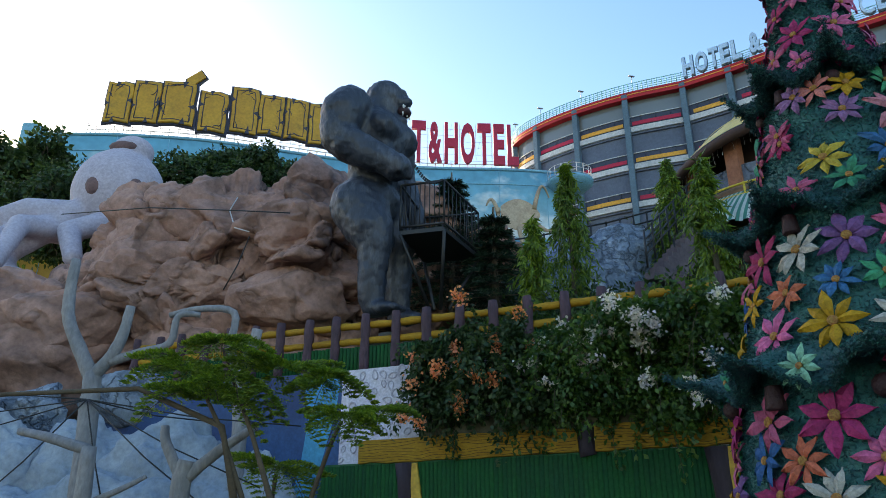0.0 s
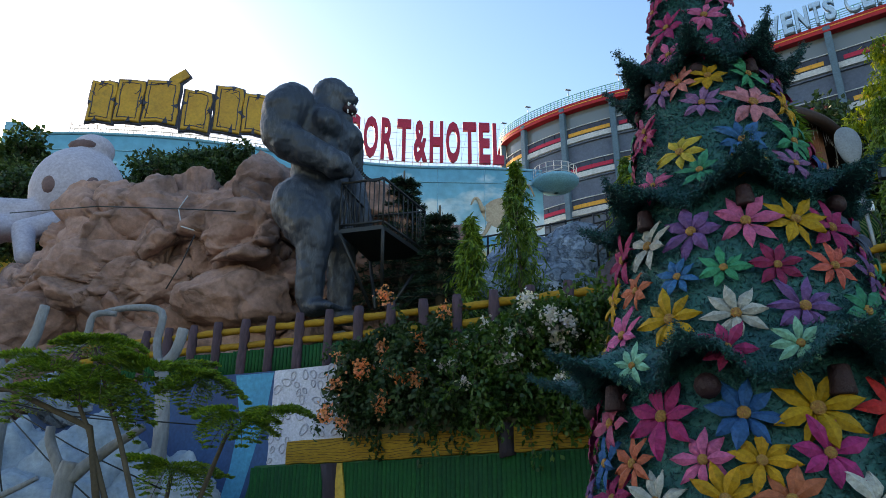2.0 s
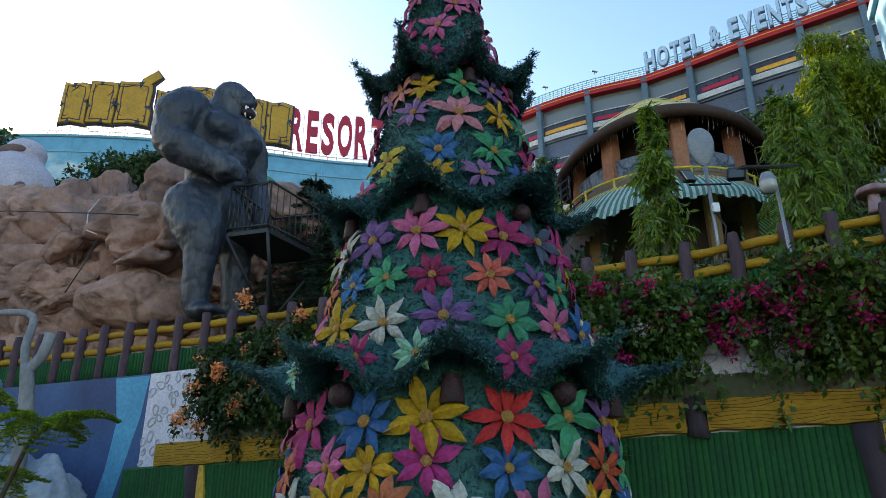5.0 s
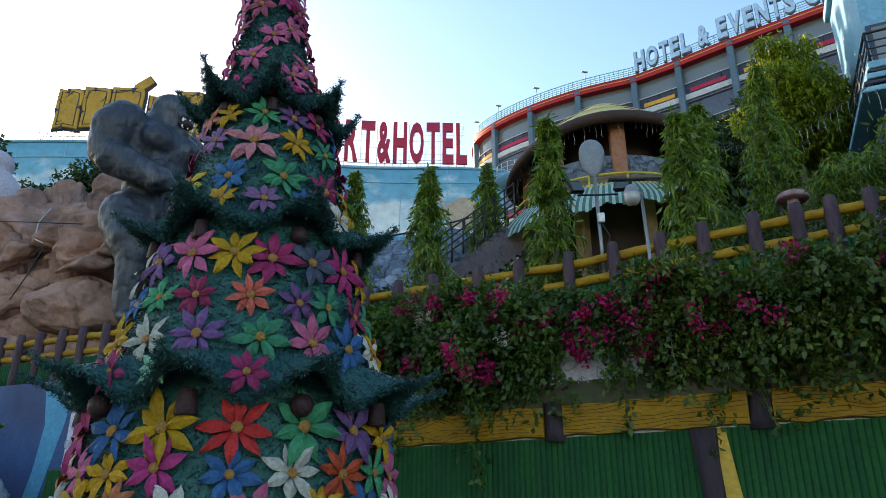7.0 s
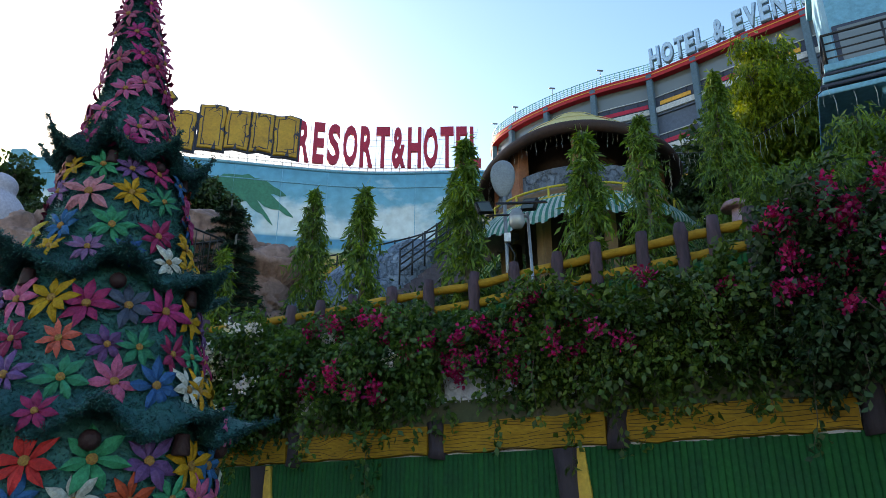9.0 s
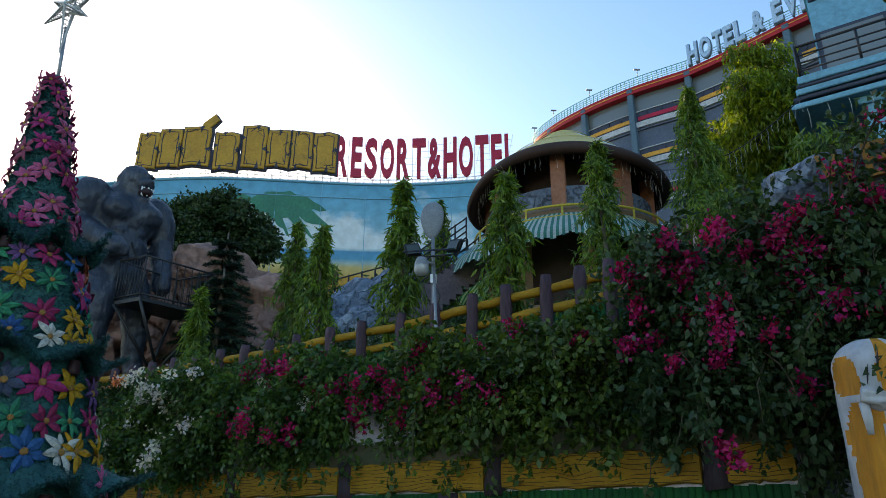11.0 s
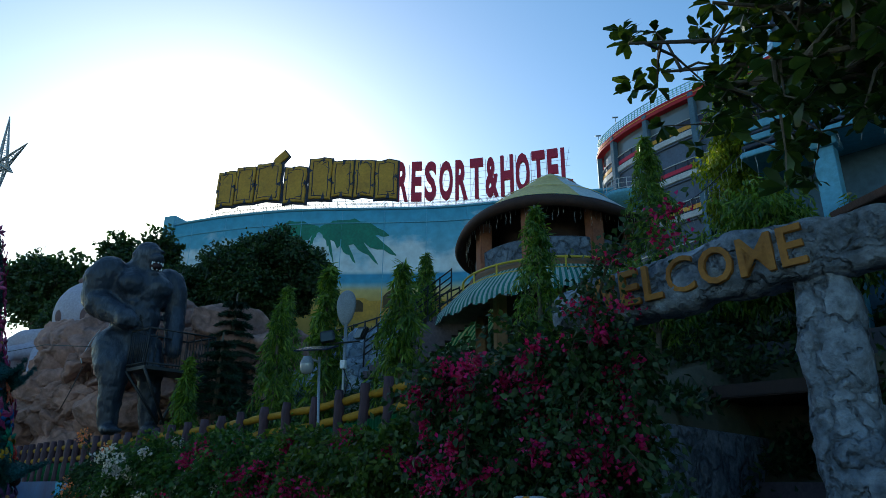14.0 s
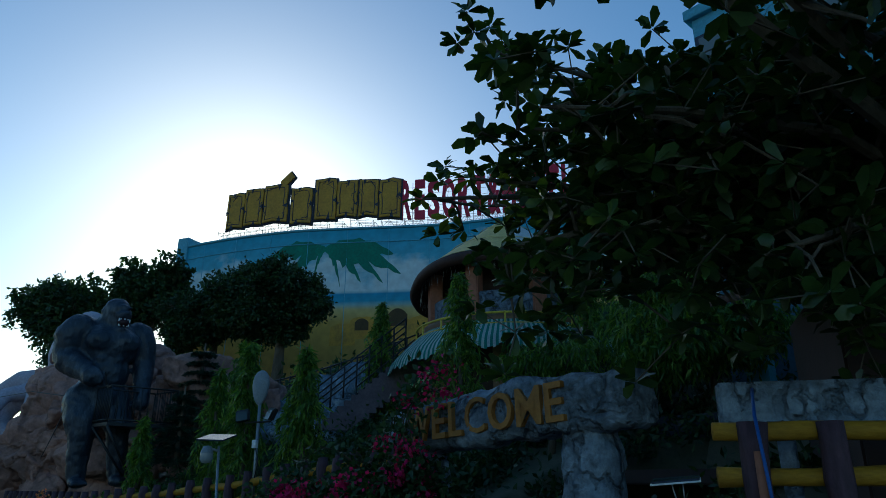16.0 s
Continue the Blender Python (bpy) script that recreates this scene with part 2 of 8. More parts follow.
AWN_WHITE = material("white_awning_cloth", (0.50, 0.60, 0.62), (0.38, 0.47, 0.50), 2, 0.8, 0.05, 20, through_light=0.3)
RAIL_YEL = material("yellow_rail", (0.6, 0.46, 0.05), (0.5, 0.36, 0.04), 2, 0.5, 0.05, 12)
GATE_STONE = material("grey_blue_gate_stone", (0.27, 0.32, 0.395), (0.13, 0.165, 0.22), 2.4, 0.9, 0.9, 8, stain=(0.07, 0.09, 0.11), stain_scale=3.0, value=0.45, creases=0.8)
GATE_LETTER = material("ochre_letter", (0.38, 0.175, 0.035), (0.28, 0.12, 0.025), 3, 0.7, 0.2, 14)
STEP = material("dark_stone_step", (0.15, 0.115, 0.13), (0.09, 0.07, 0.085), 1.5, 0.9, 0.3, 10)
STUMP_WHITE = material("white_stump_paint", (0.46, 0.46, 0.48), (0.32, 0.32, 0.36), 3, 0.7, 0.3, 12, stretch=(1, 1, 0.4))
STUMP_ORANGE = material("orange_stump_paint", (0.56, 0.22, 0.014), (0.42, 0.15, 0.01), 3, 0.7, 0.5, 14, stretch=(1, 1, 0.2))
BALL = material("brown_bauble", (0.035, 0.010, 0.014), (0.022, 0.007, 0.010), 6, 0.6, 0.3, 30)
BULB = material("white_light_string", (0.6, 0.6, 0.62), None, 3, 0.5, 0.0)
MUSH_RED = material("red_cap", (0.30, 0.05, 0.06), (0.42, 0.32, 0.32), 2, 0.6, 0.05)
MUSH_PINK = material("pink_stem", (0.6, 0.38, 0.42), (0.5, 0.3, 0.36), 2, 0.7, 0.05)
BLUE_PAINT = material("blue_metal_paint", (0.02, 0.09, 0.35), (0.02, 0.07, 0.28), 2, 0.5, 0.05)
PETALS = {k: material(n + "_petal", [x * 0.82 for x in c], [x * 0.5 for x in c], 5, 0.65, 0.2, 30, own=0.2, spec=0.2, value=0.35) for k, n, c in (
    ("p", "pink", (0.55, 0.115, 0.24)), ("m", "magenta", (0.38, 0.03, 0.13)), ("y", "yellow", (0.562, 0.296, 0.020)),
    ("b", "blue", (0.016, 0.117, 0.312)), ("g", "green", (0.016, 0.265, 0.140)), ("w", "white", (0.530, 0.530, 0.484)),
    ("v", "violet", (0.172, 0.078, 0.234)), ("o", "orange", (0.62, 0.15, 0.09)), ("s", "salmon", (0.56, 0.20, 0.17)),
    ("t", "mint", (0.195, 0.468, 0.328)), ("r", "red", (0.58, 0.055, 0.035)),
    ("l", "lilac", (0.32, 0.16, 0.36)), ("q", "rose", (0.60, 0.22, 0.27)), ("n", "lemon", (0.55, 0.42, 0.06)), ("k", "dusk", (0.06, 0.075, 0.13)))}


# ---- building helpers ----
WORLD_OF = {}


def thing(name, base, label, category, group="", kind=""):
    """An empty at the base of a thing; its parts are built in world metres under it."""
    ob = new(name)
    ob.empty_display_size = 0.2
    ob.matrix_basis = Matrix.Translation(base)
    WORLD_OF[ob.name] = Matrix.Translation(base)
    return tagged(ob, label, category, group, kind)


def under(ob, parent):
    if parent is not None:
        ob.parent = parent
        ob.matrix_parent_inverse = WORLD_OF.get(parent.name, Matrix()).inverted()
    return ob


def raw(name, verts, faces, mat, parent=None, label="", smooth=False):
    me = bpy.data.meshes.new(name)
    me.from_pydata([tuple(v) for v in verts], [], faces)
    for m in (mat if isinstance(mat, (list, tuple)) else (mat,)):
        me.materials.append(m)
    if smooth:
        me.polygons.foreach_set("use_smooth", [True] * len(me.polygons))
    me.update()
    ob = under(new(name, me), parent)
    return tagged(ob, label) if label else ob


def part(name, bm, mat, parent=None, label="", smooth=False):
    me = bpy.data.meshes.new(name)
    bm.to_mesh(me)
    bm.free()
    for m in (mat if isinstance(mat, (list, tuple)) else (mat,)):
        me.materials.append(m)
    if smooth:
        me.polygons.foreach_set("use_smooth", [True] * len(me.polygons))
    ob = under(new(name, me), parent)
    return tagged(ob, label) if label else ob


def placed(name, me, m, parent, label=""):
    """A piece on shared mesh data at the world pose m."""
    ob = under(new(name, me), parent)
    ob.matrix_basis = m
    WORLD_OF[ob.name] = m
    return tagged(ob, label) if label else ob


def box_bm(size, at=(0, 0, 0), turn=0.0, bevel=0.0, bm=None, tilt=(0, 0)):
    bm = bm or bmesh.new()
    m = Matrix.Translation(at) @ Euler((tilt[0], tilt[1], turn)).to_matrix().to_4x4() @ Matrix.Diagonal((*size, 1))
    r = bmesh.ops.create_cube(bm, size=1.0, matrix=m)
    if bevel:
        edges = list({e for v in r["verts"] for e in v.link_edges})
        bmesh.ops.bevel(bm, geom=edges, offset=bevel, segments=2, affect="EDGES")
    return bm


def tube_data(pts, radii, seg=8, cap=True, wobble=0.0, rng=None):
    """Vertices and faces of a round tube along points."""
    pts = [Vector(p) for p in pts]
    radii = radii if isinstance(radii, (list, tuple)) else [radii] * len(pts)
    vs, fs = [], []
    side = None
    for i, p in enumerate(pts):
        d = (pts[min(i + 1, len(pts) - 1)] - pts[max(i - 1, 0)]).normalized()
        if side is None:
            side = d.orthogonal().normalized()
        side = (side - d * side.dot(d)).normalized()
        up = d.cross(side)
        for k in range(seg):
            a = 2 * math.pi * k / seg
            r = radii[i] * (1 + (wobble * (rng.random() - 0.5) if wobble else 0))
            vs.append(p + side * math.cos(a) * r + up * math.sin(a) * r)
    for i in range(len(pts) - 1):
        for k in range(seg):
            a, b = i * seg + k, i * seg + (k + 1) % seg
            fs.append((a, b, b + seg, a + seg))
    if cap:
        fs.append(tuple(range(seg))[::-1])
        fs.append(tuple(range((len(pts) - 1) * seg, len(pts) * seg)))
    return vs, fs


def joined(*datas):
    vs, fs = [], []
    for v, f in datas:
        o = len(vs)
        vs += list(v)
        fs += [tuple(i + o for i in q) for q in f]
    return vs, fs


def tube(name, pts, radii, mat, parent=None, seg=8, label="", smooth=True, wobble=0.0, rng=None):
    v, f = tube_data(pts, radii, seg, True, wobble, rng)
    return raw(name, v, f, mat, parent, label, smooth)


def lathe_data(profile, centre, seg=32, a0=0.0, a1=2 * math.pi):
    """Rings (radius, height) turned about the upright through centre."""
    vs, fs = [], []
    full = abs(a1 - a0 - 2 * math.pi) < 1e-6
    n = seg if full else seg + 1
    for r, z in profile:
        for k in range(n):
            a = a0 + (a1 - a0) * k / seg
            vs.append((centre[0] + r * math.sin(a), centre[1] - r * math.cos(a), z))
    for i in range(len(profile) - 1):
        for k in range(seg):
            a, b = i * n + k, i * n + (k + 1) % n
            fs.append((a, b, b + n, a + n))
    return vs, fs


def fast_quads(name, verts, mat, parent=None, label=""):
    """Many loose quads from an array (count, 4, 3)."""
    n = len(verts)
    me = bpy.data.meshes.new(name)
    me.vertices.add(n * 4)
    me.vertices.foreach_set("co", np.ascontiguousarray(verts, dtype=np.float32).ravel())
    me.loops.add(n * 4)
    me.loops.foreach_set("vertex_index", np.arange(n * 4, dtype=np.int32))
    me.polygons.add(n)
    me.polygons.foreach_set("loop_start", np.arange(0, n * 4, 4, dtype=np.int32))
    me.materials.append(mat)
    me.update()
    me.validate()
    ob = under(new(name, me), parent)
    return tagged(ob, label) if label else ob


def unit(a):
    return a / (np.linalg.norm(a, axis=-1, keepdims=True) + 1e-9)


def leaves(rng, at, along, length, width, spread=0.8, fold=0.25):
    """Leaf quads at points, pointing roughly along; folded along the midrib."""
    n = len(at)
    d = unit(along + spread * rng.normal(size=(n, 3)))
    s = unit(np.cross(d, rng.normal(size=(n, 3))))
    u = np.cross(s, d)
    L = (length * rng.uniform(0.7, 1.25, (n, 1)))
    W = (width * rng.uniform(0.7, 1.2, (n, 1)))
    mid = at + d * L * 0.45
    return np.stack([at, mid + s * W * 0.5 + u * W * fold, at + d * L, mid - s * W * 0.5 + u * W * fold], 1)


def twigs(rng, roots, ways, length, steps, sag, leaf_every=1, jitter=0.25):
    """Points along many drooping twigs, and the direction at each."""
    p = roots.copy()
    d = unit(ways)
    pts, dirs = [], []
    for i in range(steps):
        d = unit(d + np.array([0, 0, -sag]) + jitter * rng.normal(size=d.shape))
        p = p + d * (length / steps)
        pts.append(p.copy())
        dirs.append(d.copy())
    return np.array(pts), np.array(dirs)


# ---- ground and hill ----
U, N = Vector((0.9333, -0.3592, 0)), Vector((-0.3592, -0.9333, 0))
W0 = Vector((-2.28, 15.9, 0))


def on_wall(s, off=0.0, z=0.0):
    """A place s metres along the retaining wall and off metres in front of it."""
    return W0 + U * s + N * off + Vector((0, 0, z))


TURN = math.atan2(U.y, U.x)


def behind(x, y):
    return -((x - W0.x) * N.x + (y - W0.y) * N.y)


def hill(x, y):
    d = behind(x, y)
    s = (x - W0.x) * U.x + (y - W0.y) * U.y
    if s > 19.3:
        d -= 1.5
    if d < 0.35:
        return 0.0
    z = 4.55 + min(d - 0.35, 2.0) * 0.5 + max(0.0, d - 2.35) * 0.36
    z = min(z, 20.0 + 0.02 * d)
    if s < -3:
        z -= min(1.2, (-3 - s) * 0.4) * max(0.0, 1 - d / 6)
    if 19.6 < s < 23.2 and d < 7:
        z = min(z, 0.4 + max(0.0, d + 1.0) * 0.62)
    z += 0.25 * noise.noise((x * 0.3, y * 0.3, 0)) * min(1.0, max(0.0, d - 1))
    if d > 70:
        z -= (d - 70) * 0.02
    return max(z, -4.0)


def ground_sheet():
    xs = sorted(set([-4000, -1500, -600, -250, -140, -100, -80] + [-64 + 2 * i for i in range(22)] + [-20 + 0.5 * i for i in range(101)]
                    + [31 + 2 * i for i in range(20)] + [80, 110, 160, 260, 600, 1500, 4000]))
    ys = sorted(set([-4000, -1500, -500, -150, -60, -30, -15] + [-8 + i for i in range(12)] + [4 + 0.4 * i for i in range(60)]
                    + [28 + 2 * i for i in range(28)] + [90, 120, 200, 400, 900, 2000, 4000]))
    vs = [(x, y, hill(x, y)) for y in ys for x in xs]
    n = len(xs)
    fs = [(j * n + i, j * n + i + 1, (j + 1) * n + i + 1, (j + 1) * n + i) for j in range(len(ys) - 1) for i in range(n - 1)]
    ob = raw("ground", vs, fs, GROUND, smooth=True)
    tagged(ob, "dark earth hillside above a flat forecourt", "ground", kind="structure")


ground_sheet()
yard = box_bm((46, 15.0, 0.06), (5, -2.5, 0.0))
tagged(part("road", yard, ASPHALT), "grey asphalt forecourt before the retaining wall", "road", kind="structure")


# ---- lower retaining wall ----
def retaining_wall():
    w = thing("wall_retaining", on_wall(8, -0.2), "painted concrete retaining wall with green slats and yellow planks", "wall", kind="structure")
    top = [(-9.0, 4.6), (-0.6, 4.62), (19.4, 5.0)]
    for (s0, z0), (s1, z1), mat, nm in ((top[0], top[1], BLUE_WALL, "blue_panel"), (top[1], top[2], PEBBLE_WALL, "pebble_panel")):
        a, b, c, d = on_wall(s0, 0), on_wall(s1, 0), on_wall(s1, -0.3), on_wall(s0, -0.3)
        vs = [*(Vector((p.x, p.y, 0)) for p in (a, b, c, d)), *(Vector((p.x, p.y, z)) for p, z in ((a, z0), (b, z1), (c, z1), (d, z0)))]
        raw(nm, vs, [(0, 1, 5, 4), (1, 2, 6, 5), (2, 3, 7, 6), (3, 0, 4, 7), (4, 5, 6, 7)], mat, w)
    # cyan border leaning along the edge of the mural
    vs = [on_wall(s, 0.006, z) for s, z in ((-1.75, 4.58), (-0.62, 4.58), (-0.75, 3.6), (-1.15, 2.2), (-1.5, 1.0), (-1.9, 0.05), (-2.6, 0.05), (-2.0, 1.2), (-1.65, 2.4), (-1.5, 3.5))]
    raw("cyan_border", vs, [(0, 1, 2, 9), (9, 2, 3, 8), (8, 3, 4, 7), (7, 4, 5, 6)], CYAN_WALL, w)
    # backing of the green slats
    vs = [on_wall(s, o, z) for o in (0.008, 0.05) for s, z in ((-0.9, 2.45), (19.4, 2.98), (19.4, 0.0), (-1.6, 0.0))]
    raw("green_backing", vs, [(0, 3, 2, 1), (4, 5, 6, 7), (0, 1, 5, 4), (1, 2, 6, 5), (0, 4, 7, 3)], GREEN_WALL, w)
    return w


WALL = retaining_wall()


def plank(s0, s1, rng):
    """A yellow plank with carved grain lines."""
    z0, z1 = 2.45 + 0.029 * s0, 2.45 + 0.029 * s1
    h = 0.52
    n = 14
    vs, fs = [], []
    for i in range(n + 1):
        t = i / n
        s, z = s0 + (s1 - s0) * t, z0 + (z1 - z0) * t
        lo, hi = z + 0.012 * rng.standard_normal(), z + h + 0.012 * rng.standard_normal()
        for o, zz in ((0.0, lo), (0.12, lo + 0.02), (0.135, (lo + hi) / 2), (0.12, hi - 0.02), (0.0, hi)):
            vs.append(on_wall(s, o + 0.004, zz))
    for i in range(n):
        for k in range(4):
            a = i * 5 + k
            fs.append((a, a + 5, a + 6, a + 1))
    fs += [(0, 1, 2, 3, 4), tuple(n * 5 + k for k in (4, 3, 2, 1, 0))]
    p = raw("plank", vs, fs, YELLOW, WALL, "yellow painted plank with carved wood grain")
    # grain: thin grooves drawn as dark inlaid strips, with eyes
    data = []
    eye = [(rng.uniform(s0 + 0.4, s1 - 0.4), rng.uniform(0.18, 0.34)) for _ in range(max(1, int((s1 - s0) / 1.3)))]
    for row in range(8):
        v0 = 0.05 + row * (h - 0.1) / 7
        s = s0 + 0.03
        while s < s1 - 0.3:
            ln = rng.uniform(0.4, 1.3)
            e = min(s + ln, s1 - 0.03)
            pts = []
            for k in range(9):
                ss = s + (e - s) * k / 8
                v = v0 + 0.012 * math.sin(ss * 7 + row)
                for es, ev in eye:
                    w = math.exp(-((ss - es) / 0.22) ** 2)
                    v += (0.05 if v0 >= ev else -0.05) * w
                v = min(max(v, 0.03), h - 0.03)
                zc = z0 + (z1 - z0) * (ss - s0) / (s1 - s0) + v
                pts.append((ss, zc))
            for k in range(8):
                q = []
                for (ss, zc), sg in ((pts[k], -1), (pts[k + 1], -1), (pts[k + 1], 1), (pts[k], 1)):
                    off = 0.1435 - 0.015 * abs((zc - z0 - (z1 - z0) * (ss - s0) / (s1 - s0)) / h * 2 - 1) ** 1
                    q.append(on_wall(ss, off, zc + sg * 0.005))
                data.append((q, [(0, 1, 2, 3)]))
            s = e + rng.uniform(0.03, 0.2)
    v, f = joined(*data)
    raw("grain_lines", v, f, GRAIN, p, "dark carved grain")


def lower_wall_details():
    rng = np.random.default_rng(4)
    stumps = [5.2, 8.45, 11.72, 14.95, 18.4]
    edges = [0.0] + stumps + [19.4]
    for a, b in zip(edges[:-1], edges[1:]):
        plank(a + (0.17 if a else 0), b - (0.17 if b < 19 else 0), rng)
    for s in stumps:
        z = 2.44 + 0.029 * s
        pts = [on_wall(s + 0.02 * rng.standard_normal(), 0.02, z - 0.06 + k * 0.16) for k in range(5)]
        tube("stump", pts, [0.19, 0.18, 0.17, 0.18, 0.19], BARK_DARK, WALL, 12, "dark brown painted stump", wobble=0.12, rng=random.Random(int(s * 10)))
    # painted half-logs that stand in the green slats
    for s in (1.15, 7.6, 14.1):
        z = 2.43 + 0.029 * s
        lean = 0.12
        pts = [on_wall(s + lean * (1 - k / 6), 0.02, z * k / 6) for k in range(7)]
        log = tube("half_log", pts, [0.22, 0.19, 0.17, 0.17, 0.18, 0.2, 0.24], BARK_DARK, WALL, 12, "dark brown half log", wobble=0.1, rng=random.Random(7))
        vs = []
        for k in range(9):
            t = k / 8
            zz, w = z * t, 0.24 + 0.05 * math.sin(3 * t + s)
            vs += [on_wall(s + 0.16 + lean * (1 - t), 0.13, zz), on_wall(s + 0.2 + w + lean * (1 - t) - 0.08 * t * t, 0.13, zz),
                   on_wall(s + 0.2 + w + lean * (1 - t) - 0.08 * t * t, 0.05, zz)]
        fs = [q for k in range(8) for q in ((3 * k, 3 * k + 1, 3 * k + 4, 3 * k + 3), (3 * k + 1, 3 * k + 2, 3 * k + 5, 3 * k + 4))]
        raw("cut_face", vs, fs, YELLOW_CUT, log, "yellow painted cut face")


lower_wall_details()


def planter_soil():
    vs, fs = [], []
    rng = random.Random(2)
    n = 60
    for k in range(n + 1):
        s = 1.5 + 17.9 * k / n
        z = 2.97 + 0.029 * s
        vs += [on_wall(s, 0.11, z - 0.03), on_wall(s, 0.085, z + 0.12 + rng.uniform(0, 0.08)), on_wall(s, 0.015, z + 0.30 + rng.uniform(0, 0.16))]
    for k in range(n):
        for j in range(2):
            a = 3 * k + j
            fs.append((a, a + 3, a + 4, a + 1))
    # The dark sheet stands for soil and for the shade above the planks.
    ob = raw("planter_soil", vs, fs, GROUND, smooth=True)
    tagged(ob, "dark soil heaped behind the yellow planks, its dark tone also for the shade there", "soil", kind="structure")


planter_soil()


def pebbles():
    """Rings of raised cement round each painted pebble."""
    rng = random.Random(11)
    v, f = [], []
    seg, sides = 14, 6
    shapes = []
    for _ in range(4):
        vs, fs = [], []
        ph = rng.random() * 6
        for k in range(seg):
            a = 2 * math.pi * k / seg
            r = 1 + 0.10 * math.sin(2 * a + ph) + 0.07 * math.sin(3 * a + 2 * ph)
            c = Vector((r * math.cos(a), 0, r * math.sin(a)))
            for j in range(4):
                b = math.pi * j / 3
                vs.append(c * (1 + 0.20 * math.cos(b)) + Vector((0, -0.028 * math.sin(b) / 0.09, 0)))
        for k in range(seg):
            for j in range(3):
                a, b = k * 4 + j, ((k + 1) % seg) * 4 + j
                fs.append((a, b, b + 1, a + 1))
        me = bpy.data.meshes.new("pebble")
        me.from_pydata(vs, [], fs)
        me.materials.append(PEBBLE)
        me.polygons.foreach_set("use_smooth", [True] * len(me.polygons))
        shapes.append(me)
    turn = Euler((0, 0, TURN)).to_matrix().to_4x4()
    spots = []
    for _ in range(9000):
        s = rng.uniform(-0.55, 17.5)
        z = rng.uniform(2.55, 4.5) if s < 0 else rng.uniform(3.05 + 0.029 * s, 4.55)
        if s < 0.0 and s < -0.62 - 0.18 * (4.5 - z) * 0.3:
            continue
        r = rng.uniform(0.055, 0.12)
        if all((s - a) ** 2 + ((z - b)) ** 2 > (1.25 * (r + c)) ** 2 for a, b, c in spots):
            spots.append((s, z, r))
        if len(spots) > 290:
            break
    for s, z, r in spots:
        m = Matrix.Translation(on_wall(s, 0.004, z)) @ turn @ Euler((0, rng.random() * 6, 0)).to_matrix().to_4x4() @ Matrix.Diagonal((r * 1.25, 0.09, r * 0.85, 1))
        placed("pebble", rng.choice(shapes), m, WALL)


# ---- sign wall on the hilltop with its painted beach ----
SIGN_LINE = [(-39.5, 53.2), (-36, 53.2), (-31, 53.6), (-25, 54.6), (-20, 56.2), (-14, 58.4), (-8.5, 60.2), (-3, 61.2), (4.5, 61.8), (9.5, 62.6)]


def along(line, count):
    """Even points on a smooth run through a plan line, with unit normals to the front."""
    pts = [Vector((x, y, 0)) for x, y in line]
    lens = [0.0]
    for a, b in zip(pts[:-1], pts[1:]):
        lens.append(lens[-1] + (b - a).length)
    out = []
    for i in range(count):
        d = lens[-1] * i / (count - 1)
        k = max(j for j in range(len(lens) - 1) if lens[j] <= d + 1e-9)
        t = (d - lens[k]) / (lens[k + 1] - lens[k])
        p0, p1, p2, p3 = pts[max(k - 1, 0)], pts[k], pts[k + 1], pts[min(k + 2, len(pts) - 1)]
        p = 0.5 * ((2 * p1) + (p2 - p0) * t + (2 * p0 - 5 * p1 + 4 * p2 - p3) * t * t + (3 * p1 - p0 - 3 * p2 + p3) * t ** 3)
        out.append(p)
    res = []
    for i, p in enumerate(out):
        d = (out[min(i + 1, count - 1)] - out[max(i - 1, 0)]).normalized()
        res.append((p, Vector((d.y, -d.x, 0)), d))
    return res


